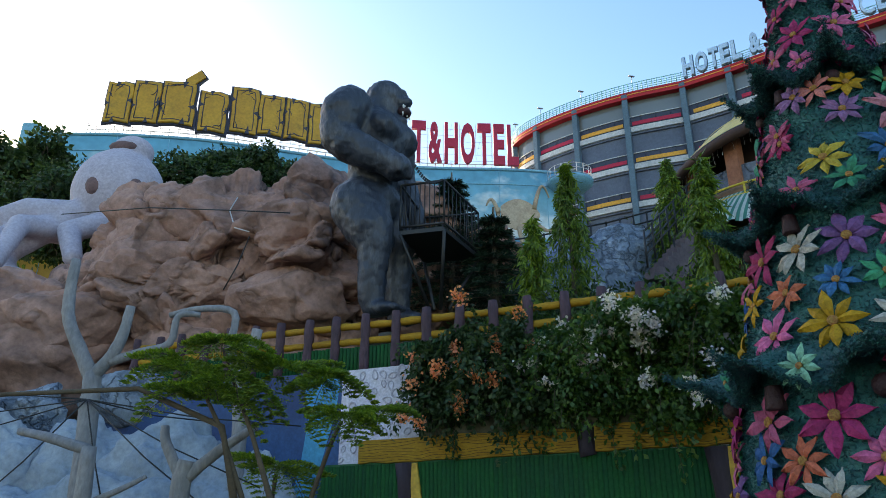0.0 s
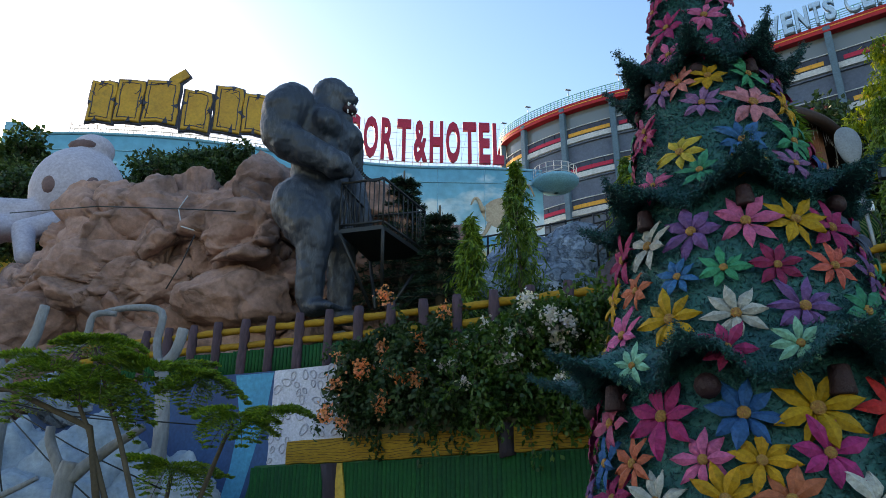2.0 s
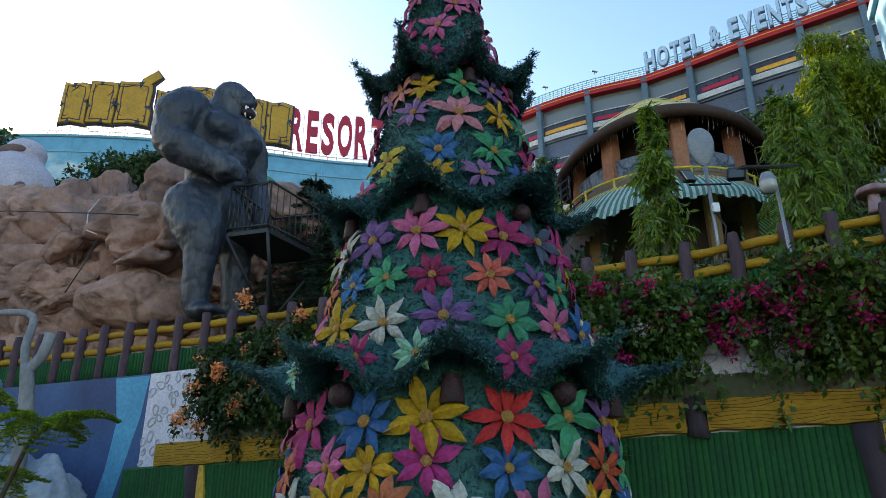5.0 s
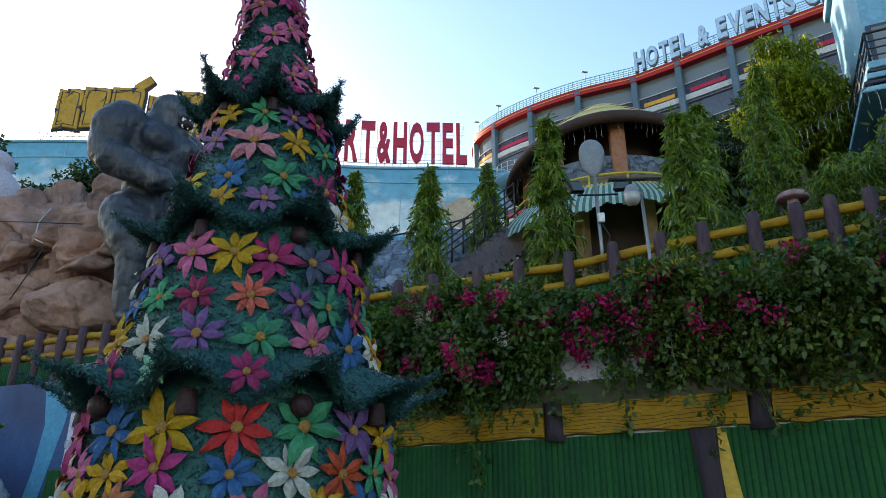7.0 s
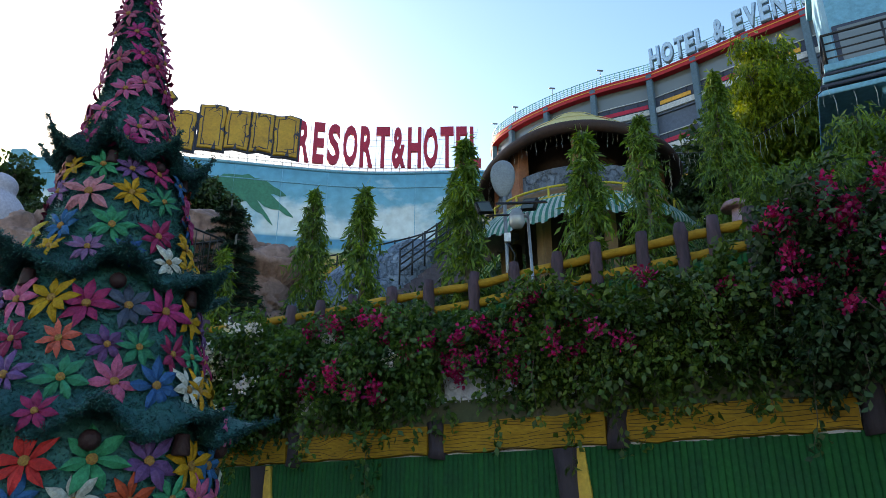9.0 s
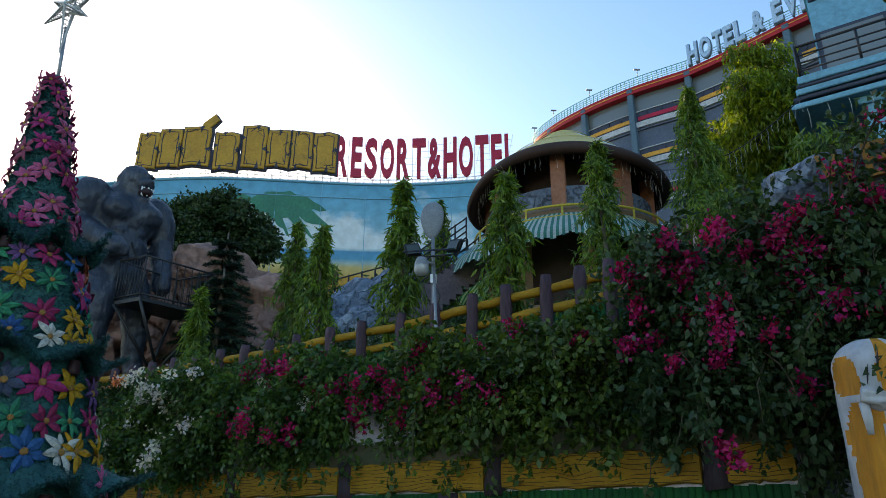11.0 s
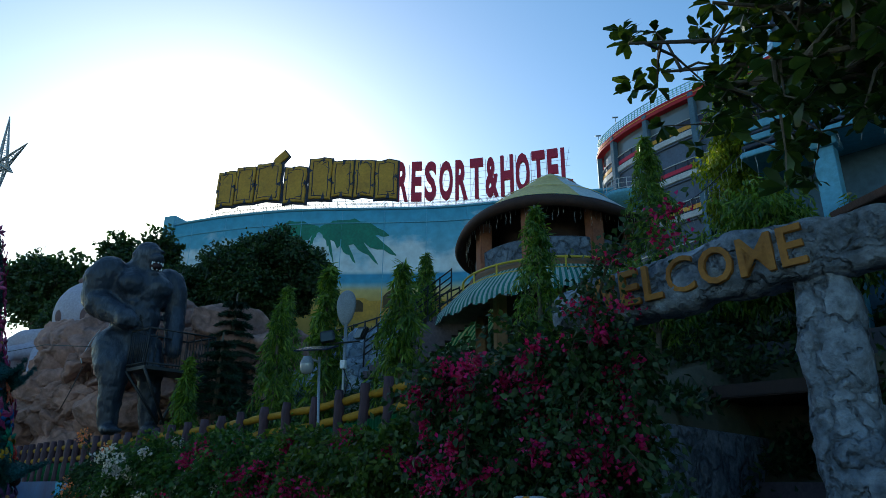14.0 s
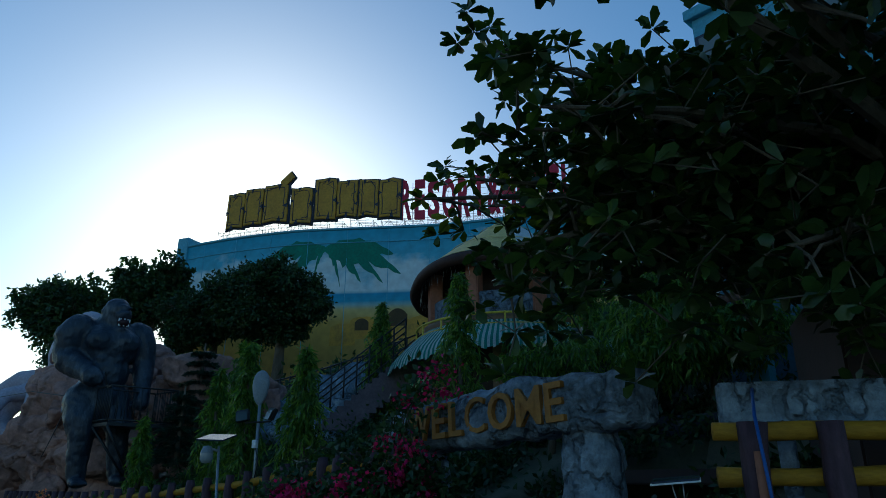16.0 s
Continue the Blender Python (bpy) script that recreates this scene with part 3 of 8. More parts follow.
def mural_material():
    """Painted beach: blue sky with white clouds, a turquoise sea, yellow sand."""
    m = bpy.data.materials.new("beach_mural")
    m.use_nodes = True
    nt = m.node_tree
    n, link = nt.nodes, nt.links.new
    b = n["Principled BSDF"]
    b.inputs["Roughness"].default_value = 0.7
    geo = n.new("ShaderNodeNewGeometry")
    sep = n.new("ShaderNodeSeparateXYZ")
    link(geo.outputs["Position"], sep.inputs[0])
    wob = n.new("ShaderNodeTexNoise")
    wob.inputs["Scale"].default_value = 0.5
    link(geo.outputs["Position"], wob.inputs["Vector"])
    wz = n.new("ShaderNodeMath")
    wz.operation = "MULTIPLY_ADD"
    wz.inputs[1].default_value = 1.6
    link(wob.outputs["Fac"], wz.inputs[0])
    link(sep.outputs["Z"], wz.inputs[2])
    rng_ = n.new("ShaderNodeMapRange")
    rng_.inputs[1].default_value, rng_.inputs[2].default_value = 16.0, 36.0
    link(sep.outputs["Z"], rng_.inputs[0])
    ramp = n.new("ShaderNodeValToRGB")
    cr = ramp.color_ramp
    stops = [(0.0, (0.33, 0.20, 0.04)), (0.33, (0.50, 0.30, 0.05)), (0.40, (0.55, 0.42, 0.16)), (0.425, (0.28, 0.42, 0.42)), (0.445, (0.06, 0.30, 0.46)),
             (0.485, (0.05, 0.27, 0.46)), (0.492, (0.28, 0.48, 0.58)), (0.70, (0.12, 0.40, 0.56)), (0.84, (0.07, 0.34, 0.52)), (1.0, (0.06, 0.30, 0.48))]
    cr.elements[0].position, cr.elements[0].color = stops[0][0], (*stops[0][1], 1)
    cr.elements[1].position, cr.elements[1].color = stops[-1][0], (*stops[-1][1], 1)
    for p, c in stops[1:-1]:
        e = cr.elements.new(p)
        e.color = (*c, 1)
    link(rng_.outputs[0], ramp.inputs[0])
    # clouds
    mp = n.new("ShaderNodeMapping")
    mp.inputs["Scale"].default_value = (0.16, 0.16, 0.26)
    link(geo.outputs["Position"], mp.inputs["Vector"])
    cl = n.new("ShaderNodeTexNoise")
    cl.inputs["Scale"].default_value, cl.inputs["Detail"].default_value, cl.inputs["Roughness"].default_value = 1.0, 7.0, 0.55
    link(mp.outputs[0], cl.inputs["Vector"])
    low = n.new("ShaderNodeMapRange")
    low.inputs[1].default_value, low.inputs[2].default_value = 33.0, 26.0
    low.inputs[3].default_value, low.inputs[4].default_value = -0.22, 0.14
    link(sep.outputs["Z"], low.inputs[0])
    add = n.new("ShaderNodeMath")
    link(cl.outputs["Fac"], add.inputs[0])
    link(low.outputs[0], add.inputs[1])
    cm = n.new("ShaderNodeMapRange")
    cm.inputs[1].default_value, cm.inputs[2].default_value = 0.44, 0.57
    link(add.outputs[0], cm.inputs[0])
    cut = n.new("ShaderNodeMapRange")
    cut.inputs[1].default_value, cut.inputs[2].default_value = 25.8, 26.1
    link(sep.outputs["Z"], cut.inputs[0])
    mul = n.new("ShaderNodeMath")
    mul.operation = "MULTIPLY"
    link(cm.outputs[0], mul.inputs[0])
    link(cut.outputs[0], mul.inputs[1])
    mx = n.new("ShaderNodeMix")
    mx.data_type = "RGBA"
    link(mul.outputs[0], mx.inputs[0])
    link(ramp.outputs[0], mx.inputs[6])
    mx.inputs[7].default_value = (0.62, 0.70, 0.74, 1)
    # weather stains
    st = n.new("ShaderNodeTexNoise")
    st.inputs["Scale"].default_value, st.inputs["Detail"].default_value = 1.2, 8.0
    link(geo.outputs["Position"], st.inputs["Vector"])
    sm = n.new("ShaderNodeMapRange")
    sm.inputs[1].default_value, sm.inputs[2].default_value = 0.3, 0.7
    sm.inputs[3].default_value, sm.inputs[4].default_value = 0.82, 1.1
    link(st.outputs["Fac"], sm.inputs[0])
    m2 = n.new("ShaderNodeMix")
    m2.data_type, m2.blend_type = "RGBA", "MULTIPLY"
    m2.inputs[0].default_value = 1.0
    link(mx.outputs[2], m2.inputs[6])
    link(sm.outputs[0], m2.inputs[7])
    link(m2.outputs[2], b.inputs["Base Color"])
    return m


MURAL = mural_material()
MURAL_GREEN = material("painted_palm", (0.03, 0.22, 0.14), (0.02, 0.14, 0.10), 0.6, 0.7, 0.05, 4)
MURAL_CREAM = material("painted_creature", (0.50, 0.40, 0.30), (0.36, 0.27, 0.2), 1.0, 0.7, 0.05, 5)
MURAL_CAVE = material("painted_cave", (0.10, 0.06, 0.02), (0.06, 0.04, 0.02), 0.8, 0.8, 0.05, 5)
SIGN_TOP = 33.2


def sign_wall():
    w = thing("wall_mural", (-12, 58.5, 19), "curved hilltop wall painted with a beach under clouds", "wall", kind="structure")
    run = along(SIGN_LINE, 100)
    vs, fs = [], []
    for p, nrm, d in run:
        for o, z in ((0.0, 16.0), (0.0, SIGN_TOP), (-0.35, SIGN_TOP), (-0.35, 16.0)):
            q = p + nrm * o
            vs.append((q.x, q.y, z))
    for i in range(len(run) - 1):
        for k in range(4):
            a, b = i * 4 + k, i * 4 + (k + 1) % 4
            fs.append((a, a + 4, b + 4, b))
    fs += [(0, 1, 2, 3), tuple(4 * (len(run) - 1) + k for k in (3, 2, 1, 0))]
    raw("painted_wall", vs, fs, MURAL, w)
    # coping and a ledge line
    for name, z, r in (("coping", SIGN_TOP + 0.05, 0.16), ("ledge", 31.6, 0.06)):
        tube(name, [(p + nrm * 0.03).to_tuple()[:2] + (z,) for p, nrm, d in run[::3]], r, LIGHT_BLUE, w, 8)
    # upright seams between the panels
    for i in range(6, 100, 9):
        p, nrm, d = run[i]
        tube("seam", [(p.x + nrm.x * 0.01, p.y + nrm.y * 0.01, z) for z in (16.2, 33.1)], 0.035, LIGHT_BLUE, w, 6)
    # side tower at the far end
    bm = box_bm((1.6, 5.0, 18.4), (-40.2, 55.4, 25.2), 0.05, 0.05)
    part("end_pier", bm, LIGHT_BLUE, w)
    return w, run


MURAL_WALL, SIGN_RUN = sign_wall()


def on_mural(x, z, off=0.01):
    """A place on the painted wall at that x."""
    i = min(range(len(SIGN_RUN) - 1), key=lambda k: abs(SIGN_RUN[k][0].x - x))
    if SIGN_RUN[i][0].x > x and i > 0:
        i -= 1
    a, b = SIGN_RUN[i], SIGN_RUN[min(i + 1, len(SIGN_RUN) - 1)]
    t = 0 if b[0].x == a[0].x else (x - a[0].x) / (b[0].x - a[0].x)
    p = a[0].lerp(b[0], t) + a[1] * off
    return Vector((p.x, p.y, z))


def painted(name, outline, mat, off):
    """A flat painted patch laid on the wall from a run of (x, z) pairs of lower and upper edge."""
    vs, fs = [], []
    for x, lo, hi in outline:
        vs += [on_mural(x, lo, off), on_mural(x, hi, off)]
    fs = [(2 * i, 2 * i + 2, 2 * i + 3, 2 * i + 1) for i in range(len(outline) - 1)]
    return raw(name, vs, fs, mat, MURAL_WALL)


def frond(x0, z0, reach, drop, width, off):
    out = []
    for k in range(13):
        t = k / 12
        x = x0 + reach * t
        zc = z0 + 0.9 * math.sin(t * 2.2) * (1 if drop < 3 else 0.6) - drop * t * t
        w = width * math.sin(math.pi * min(1, t * 0.9 + 0.08)) * (1 + 0.25 * math.sin(k * 2.4))
        out.append((x, zc - w * 1.2, zc + w * 0.5))
    return painted("painted_frond", out, MURAL_GREEN, off)


def mural_paintings():
    for i, (reach, drop, width) in enumerate(((-6.5, 1.6, 1.1), (-4.0, 4.2, 1.1), (5.6, 2.4, 1.25), (3.9, 4.4, 1.15), (1.8, 5.0, 0.9), (-1.2, 4.4, 0.8), (7.2, 1.6, 1.2), (8.0, 3.6, 1.1), (6.2, 4.6, 0.9))):
        frond(-21.0, 31.0, reach, drop, width, 0.012 + 0.004 * i)
    # rounded sea creature with curling arms
    out = [(3.2 + 4.4 * k / 14, 28.3 - 1.7 * math.sin(math.pi * k / 14) ** 0.6, 28.5 + 1.5 * math.sin(math.pi * k / 14) ** 0.7) for k in range(15)]
    painted("painted_creature", out, MURAL_CREAM, 0.02)
    for j, (x0, z0, dx, dz) in enumerate(((7.0, 29.0, 1.6, 2.6), (7.0, 27.6, 2.4, -0.9), (4.0, 27.2, -1.5, -1.4), (3.4, 28.4, -1.2, 1.5), (5.4, 27.0, 0.5, -1.7))):
        pts = []
        for k in range(10):
            t = k / 9
            pts.append(on_mural(min(9.4, x0 + dx * t), z0 + dz * math.sin(t * 2.6), 0.03))
        tube("painted_arm", pts, [0.26 - 0.02 * k for k in range(10)], MURAL_CREAM, MURAL_WALL, 6)
    for x, z, w, h in ((-14.2, 22.4, 2.0, 1.6), (-17.5, 22.0, 1.4, 1.0)):
        painted("painted_cave", [(x + w * k / 8, z - 0.3, z + h * math.sin(math.pi * (0.1 + 0.8 * k / 8)) ** 0.5) for k in range(9)], MURAL_CAVE, 0.02)
    # rounded sand rocks at the foot of the painting
    rng = random.Random(3)
    for x in range(-20, -5, 2):
        z = 21.8 + rng.uniform(-0.4, 0.5)
        painted("painted_rock", [(x + 2.6 * k / 8, z - 1.5, z + rng.uniform(0.8, 1.0) * math.sin(math.pi * (0.08 + 0.84 * k / 8)) ** 0.5) for k in range(9)], GOLD_SIGN, 0.011 + 0.0005 * (x + 20))


mural_paintings()


def letter_mesh(ch, width, height, depth, mats, bold=0.0):
    """One built-in letter, scaled to a width and height, standing upright in the xz plane."""
    cu = bpy.data.curves.new("letter", "FONT")
    cu.body, cu.size, cu.extrude, cu.offset, cu.resolution_u = ch, 1.0, 0.08, 0.0 if ch == "C" else bold, 3
    ob = bpy.data.objects.new("letter", cu)
    scene.collection.objects.link(ob)
    dg = bpy.context.evaluated_depsgraph_get()
    me = bpy.data.meshes.new_from_object(ob.evaluated_get(dg))
    bpy.data.objects.remove(ob)
    co = np.zeros(len(me.vertices) * 3)
    me.vertices.foreach_get("co", co)
    co = co.reshape(-1, 3)
    lo, hi = co.min(0), co.max(0)
    out = np.empty_like(co)
    out[:, 0] = (co[:, 0] - (lo[0] + hi[0]) / 2) / (hi[0] - lo[0]) * width
    out[:, 2] = (co[:, 1] - lo[1]) / (hi[1] - lo[1]) * height
    out[:, 1] = -(co[:, 2]) / 0.08 * depth / 2
    me.vertices.foreach_set("co", out.ravel())
    me.materials.clear()
    for m in mats:
        me.materials.append(m)
    me.update()
    return me


def run_at_x(x):
    k = min(range(len(SIGN_RUN)), key=lambda i: abs(SIGN_RUN[i][0].x - x))
    return SIGN_RUN[k]


def sign_frame(name, x0, x1, base, z0, z1, label):
    """Open lattice of thin bars that carries the letters."""
    bars = []
    n = max(4, int((x1 - x0) / 0.8))
    for k in range(n + 1):
        x = x0 + (x1 - x0) * k / n
        for off in (-0.25, -0.9):
            q = on_mural(x, 0, off)
            bars.append(tube_data([(q.x, q.y, z0), (q.x, q.y, z1 if k % 2 == 0 and off > -0.5 else z0 + 1.1)], 0.03, 4))
        if k < n:
            xb = x0 + (x1 - x0) * (k + 1) / n
            for off in (-0.25, -0.9):
                a, b = on_mural(x, 0, off), on_mural(xb, 0, off)
                for z in (z0 + 0.3, z0 + 0.7, z0 + 1.1):
                    bars.append(tube_data([(a.x, a.y, z), (b.x, b.y, z)], 0.025, 4))
                if k % 2 == 0:
                    bars.append(tube_data([(a.x, a.y, z0), (b.x, b.y, z0 + 1.1)], 0.02, 4))
                else:
                    bars.append(tube_data([(a.x, a.y, z0 + 1.1), (b.x, b.y, z0)], 0.02, 4))
            a, b = on_mural(x, 0, -0.25), on_mural(xb, 0, -0.25)
            for z in np.arange(z0 + 1.8, z1, 0.75):
                bars.append(tube_data([(a.x, a.y, z), (b.x, b.y, z)], 0.018, 4))
            if k % 2 == 0:
                bars.append(tube_data([(a.x, a.y, z0 + 1.1), (b.x, b.y, z1)], 0.018, 4))
    v, f = joined(*bars)
    return raw(name, v, f, LATTICE, base, label)


def word_sign():
    s = thing("rooftop_sign", (-4, 60.5, SIGN_TOP), "red metal letters on a steel lattice reading RESORT & HOTEL", "sign")
    text = "RESORT&HOTEL"
    widths = [1.3, 1.15, 1.3, 1.5, 1.35, 1.45, 1.4, 1.4, 1.5, 1.4, 1.15, 1.15]
    gap = (18.9 - sum(widths)) / (len(text) - 1)
    x = -13.25
    for ch, w in zip(text, widths):
        p = on_mural(x + w / 2, 34.05 - 0.02 * (x + 13), 0.05)
        k = run_at_x(x + w / 2)
        m = Matrix.Translation(p) @ Euler((0, 0, math.atan2(k[2].y, k[2].x))).to_matrix().to_4x4()
        placed("letter", letter_mesh(ch, w, 4.75, 0.35, [RED_SIGN], 0.035), m, s)
        x += w + gap
    sign_frame("lattice", -13.6, 5.4, s, SIGN_TOP, 38.6, "galvanised steel lattice")


word_sign()


def slab_sign():
    """Big ochre slabs, chipped and cracked like stone, close together on dark stepped boards."""
    s = thing("slab_sign", (-24, 55.5, SIGN_TOP), "cracked ochre stone-look slabs on a dark blue board", "sign")
    rng = random.Random(5)
    spec = [(-33.5, 2.35, 34.3, 4.4), (-31.05, 2.4, 34.45, 4.5), (-28.55, 3.0, 34.5, 4.6), (-25.1, 2.4, 34.0, 4.4),
            (-22.4, 2.35, 34.3, 5.0), (-19.95, 2.2, 34.5, 4.5), (-17.65, 2.1, 34.5, 4.5), (-15.45, 2.35, 34.3, 4.6)]
    for i, (x, w, z, h) in enumerate(spec):
        pts = [(-0.5, 0.0), (-0.1, 0.03), (0.5, -0.02), (0.53, 0.3), (0.49, 0.52), (0.53, 0.8), (0.5, 0.98), (0.1, 1.02), (-0.2, 0.99), (-0.48, 1.0), (-0.53, 0.62), (-0.49, 0.4)]
        pts = [(a + rng.uniform(-0.025, 0.025), b + rng.uniform(-0.02, 0.02)) for a, b in pts]

        def plate(name, grow, off, thick, mat, parent):
            n = len(pts)
            vs = [on_mural(x + w / 2 + a * (w + grow * 2), z - grow + b * (h + grow * 2), o) for o in (off, off + thick) for a, b in pts]
            # a worn edge: the front face is a little smaller than the body
            vs += [on_mural(x + w / 2 + a * (w + grow * 2 - 0.14), z - grow + 0.07 + b * (h + grow * 2 - 0.14), off + thick + 0.07) for a, b in pts]
            fs = [tuple(range(n))[::-1], tuple(range(2 * n, 3 * n))]
            for lo in (0, n):
                fs += [(lo + k, lo + (k + 1) % n, lo + n + (k + 1) % n, lo + n + k) for k in range(n)]
            return raw(name, vs, fs, mat, parent)

        plate("board", 0.16, 0.0, 0.2, NAVY, s)
        slab = plate("slab", -0.05, 0.24, 0.2, GOLD_SIGN, s)

        def spot(a, b, o):
            return on_mural(x + w * min(max(a, 0.04), 0.96), z + h * min(max(b, 0.03), 0.97), o)

        # forked cracks that start at the rim
        for c in range(4):
            ang = rng.uniform(0, 2 * math.pi)
            a, b = 0.5 + 0.46 * math.cos(ang), 0.5 + 0.46 * math.sin(ang)
            way = Vector((0.5 - a, 0.5 - b, 0)).normalized()
            way = Vector((way.x - way.y * rng.choice((-1.3, 1.3)), way.y + way.x * rng.choice((-1.3, 1.3)), 0)).normalized()
            line = []
            for k in range(5):
                line.append(spot(a, b, 0.515))
                a += way.x * 0.07 + rng.uniform(-0.05, 0.05)
                b += way.y * 0.05 + rng.uniform(-0.03, 0.03)
            tube("crack", line, [0.06, 0.055, 0.045, 0.035, 0.012], NAVY, slab, 4)
        # a dark groove that runs round inside the rim
        inner = [on_mural(x + w / 2 + a * (w - 0.75), z + 0.38 + b * (h - 0.76), 0.515) for a, b in pts]
        tube("groove", inner + inner[:1], 0.05, NAVY, slab, 4)
        # chips out of the rim that show the dark board
        for c in range(4):
            side = (c + i) % 4
            u, d = rng.uniform(0.25, 0.75), rng.uniform(0.10, 0.2)
            tri = {0: ((u - 0.09, 0.0), (u + 0.08, 0.0), (u + 0.02, d)), 1: ((1.0, u - 0.06), (1.0, u + 0.05), (1 - d, u)),
                   2: ((u + 0.08, 1.0), (u - 0.09, 1.0), (u - 0.02, 1 - d)), 3: ((0.0, u + 0.05), (0.0, u - 0.06), (d, u))}[side]
            q = [on_mural(x + w * a, z + h * b, o) for o in (0.40, 0.522) for a, b in tri]
            raw("chip", q, [(2, 1, 0), (3, 4, 5), (0, 1, 4, 3), (1, 2, 5, 4), (2, 0, 3, 5)], NAVY, slab)
    # the raised diamond above
    for grow, off, name, mat in ((0.2, 0.0, "board", NAVY), (0.0, 0.22, "slab", GOLD_SIGN)):
        vs = [on_mural(xx, zz, o) for o in (off, off + 0.2) for xx, zz in ((-26.6 - grow, 38.9 - grow), (-25.9 + grow, 38.9 - grow), (-24.9 + grow, 39.9), (-25.4, 40.6 + grow), (-26.5 - grow, 39.6))]
        raw(name, vs, [(4, 3, 2, 1, 0), (5, 6, 7, 8, 9)] + [(k, (k + 1) % 5, 5 + (k + 1) % 5, 5 + k) for k in range(5)], mat, s)
    sign_frame("lattice", -35, -13.6, s, SIGN_TOP, 34.6, "galvanised steel lattice")


slab_sign()

# ---- round hotel on the hill ----
LEDGE = material("pale_ledge", (0.55, 0.56, 0.58), (0.45, 0.46, 0.48), 0.5, 0.7, 0.05, 5, stain=(0.34, 0.35, 0.36))
HOTEL_LINE = [(9.5, 86.0), (6.8, 80.0), (6.6, 75.0), (8.9, 71.4), (13.0, 67.9), (18.0, 65.0), (23.7, 62.8), (27.7, 60.2), (31.9, 57.1), (36.2, 54.3), (40.5, 51.5), (46.0, 48.0), (52, 44)]


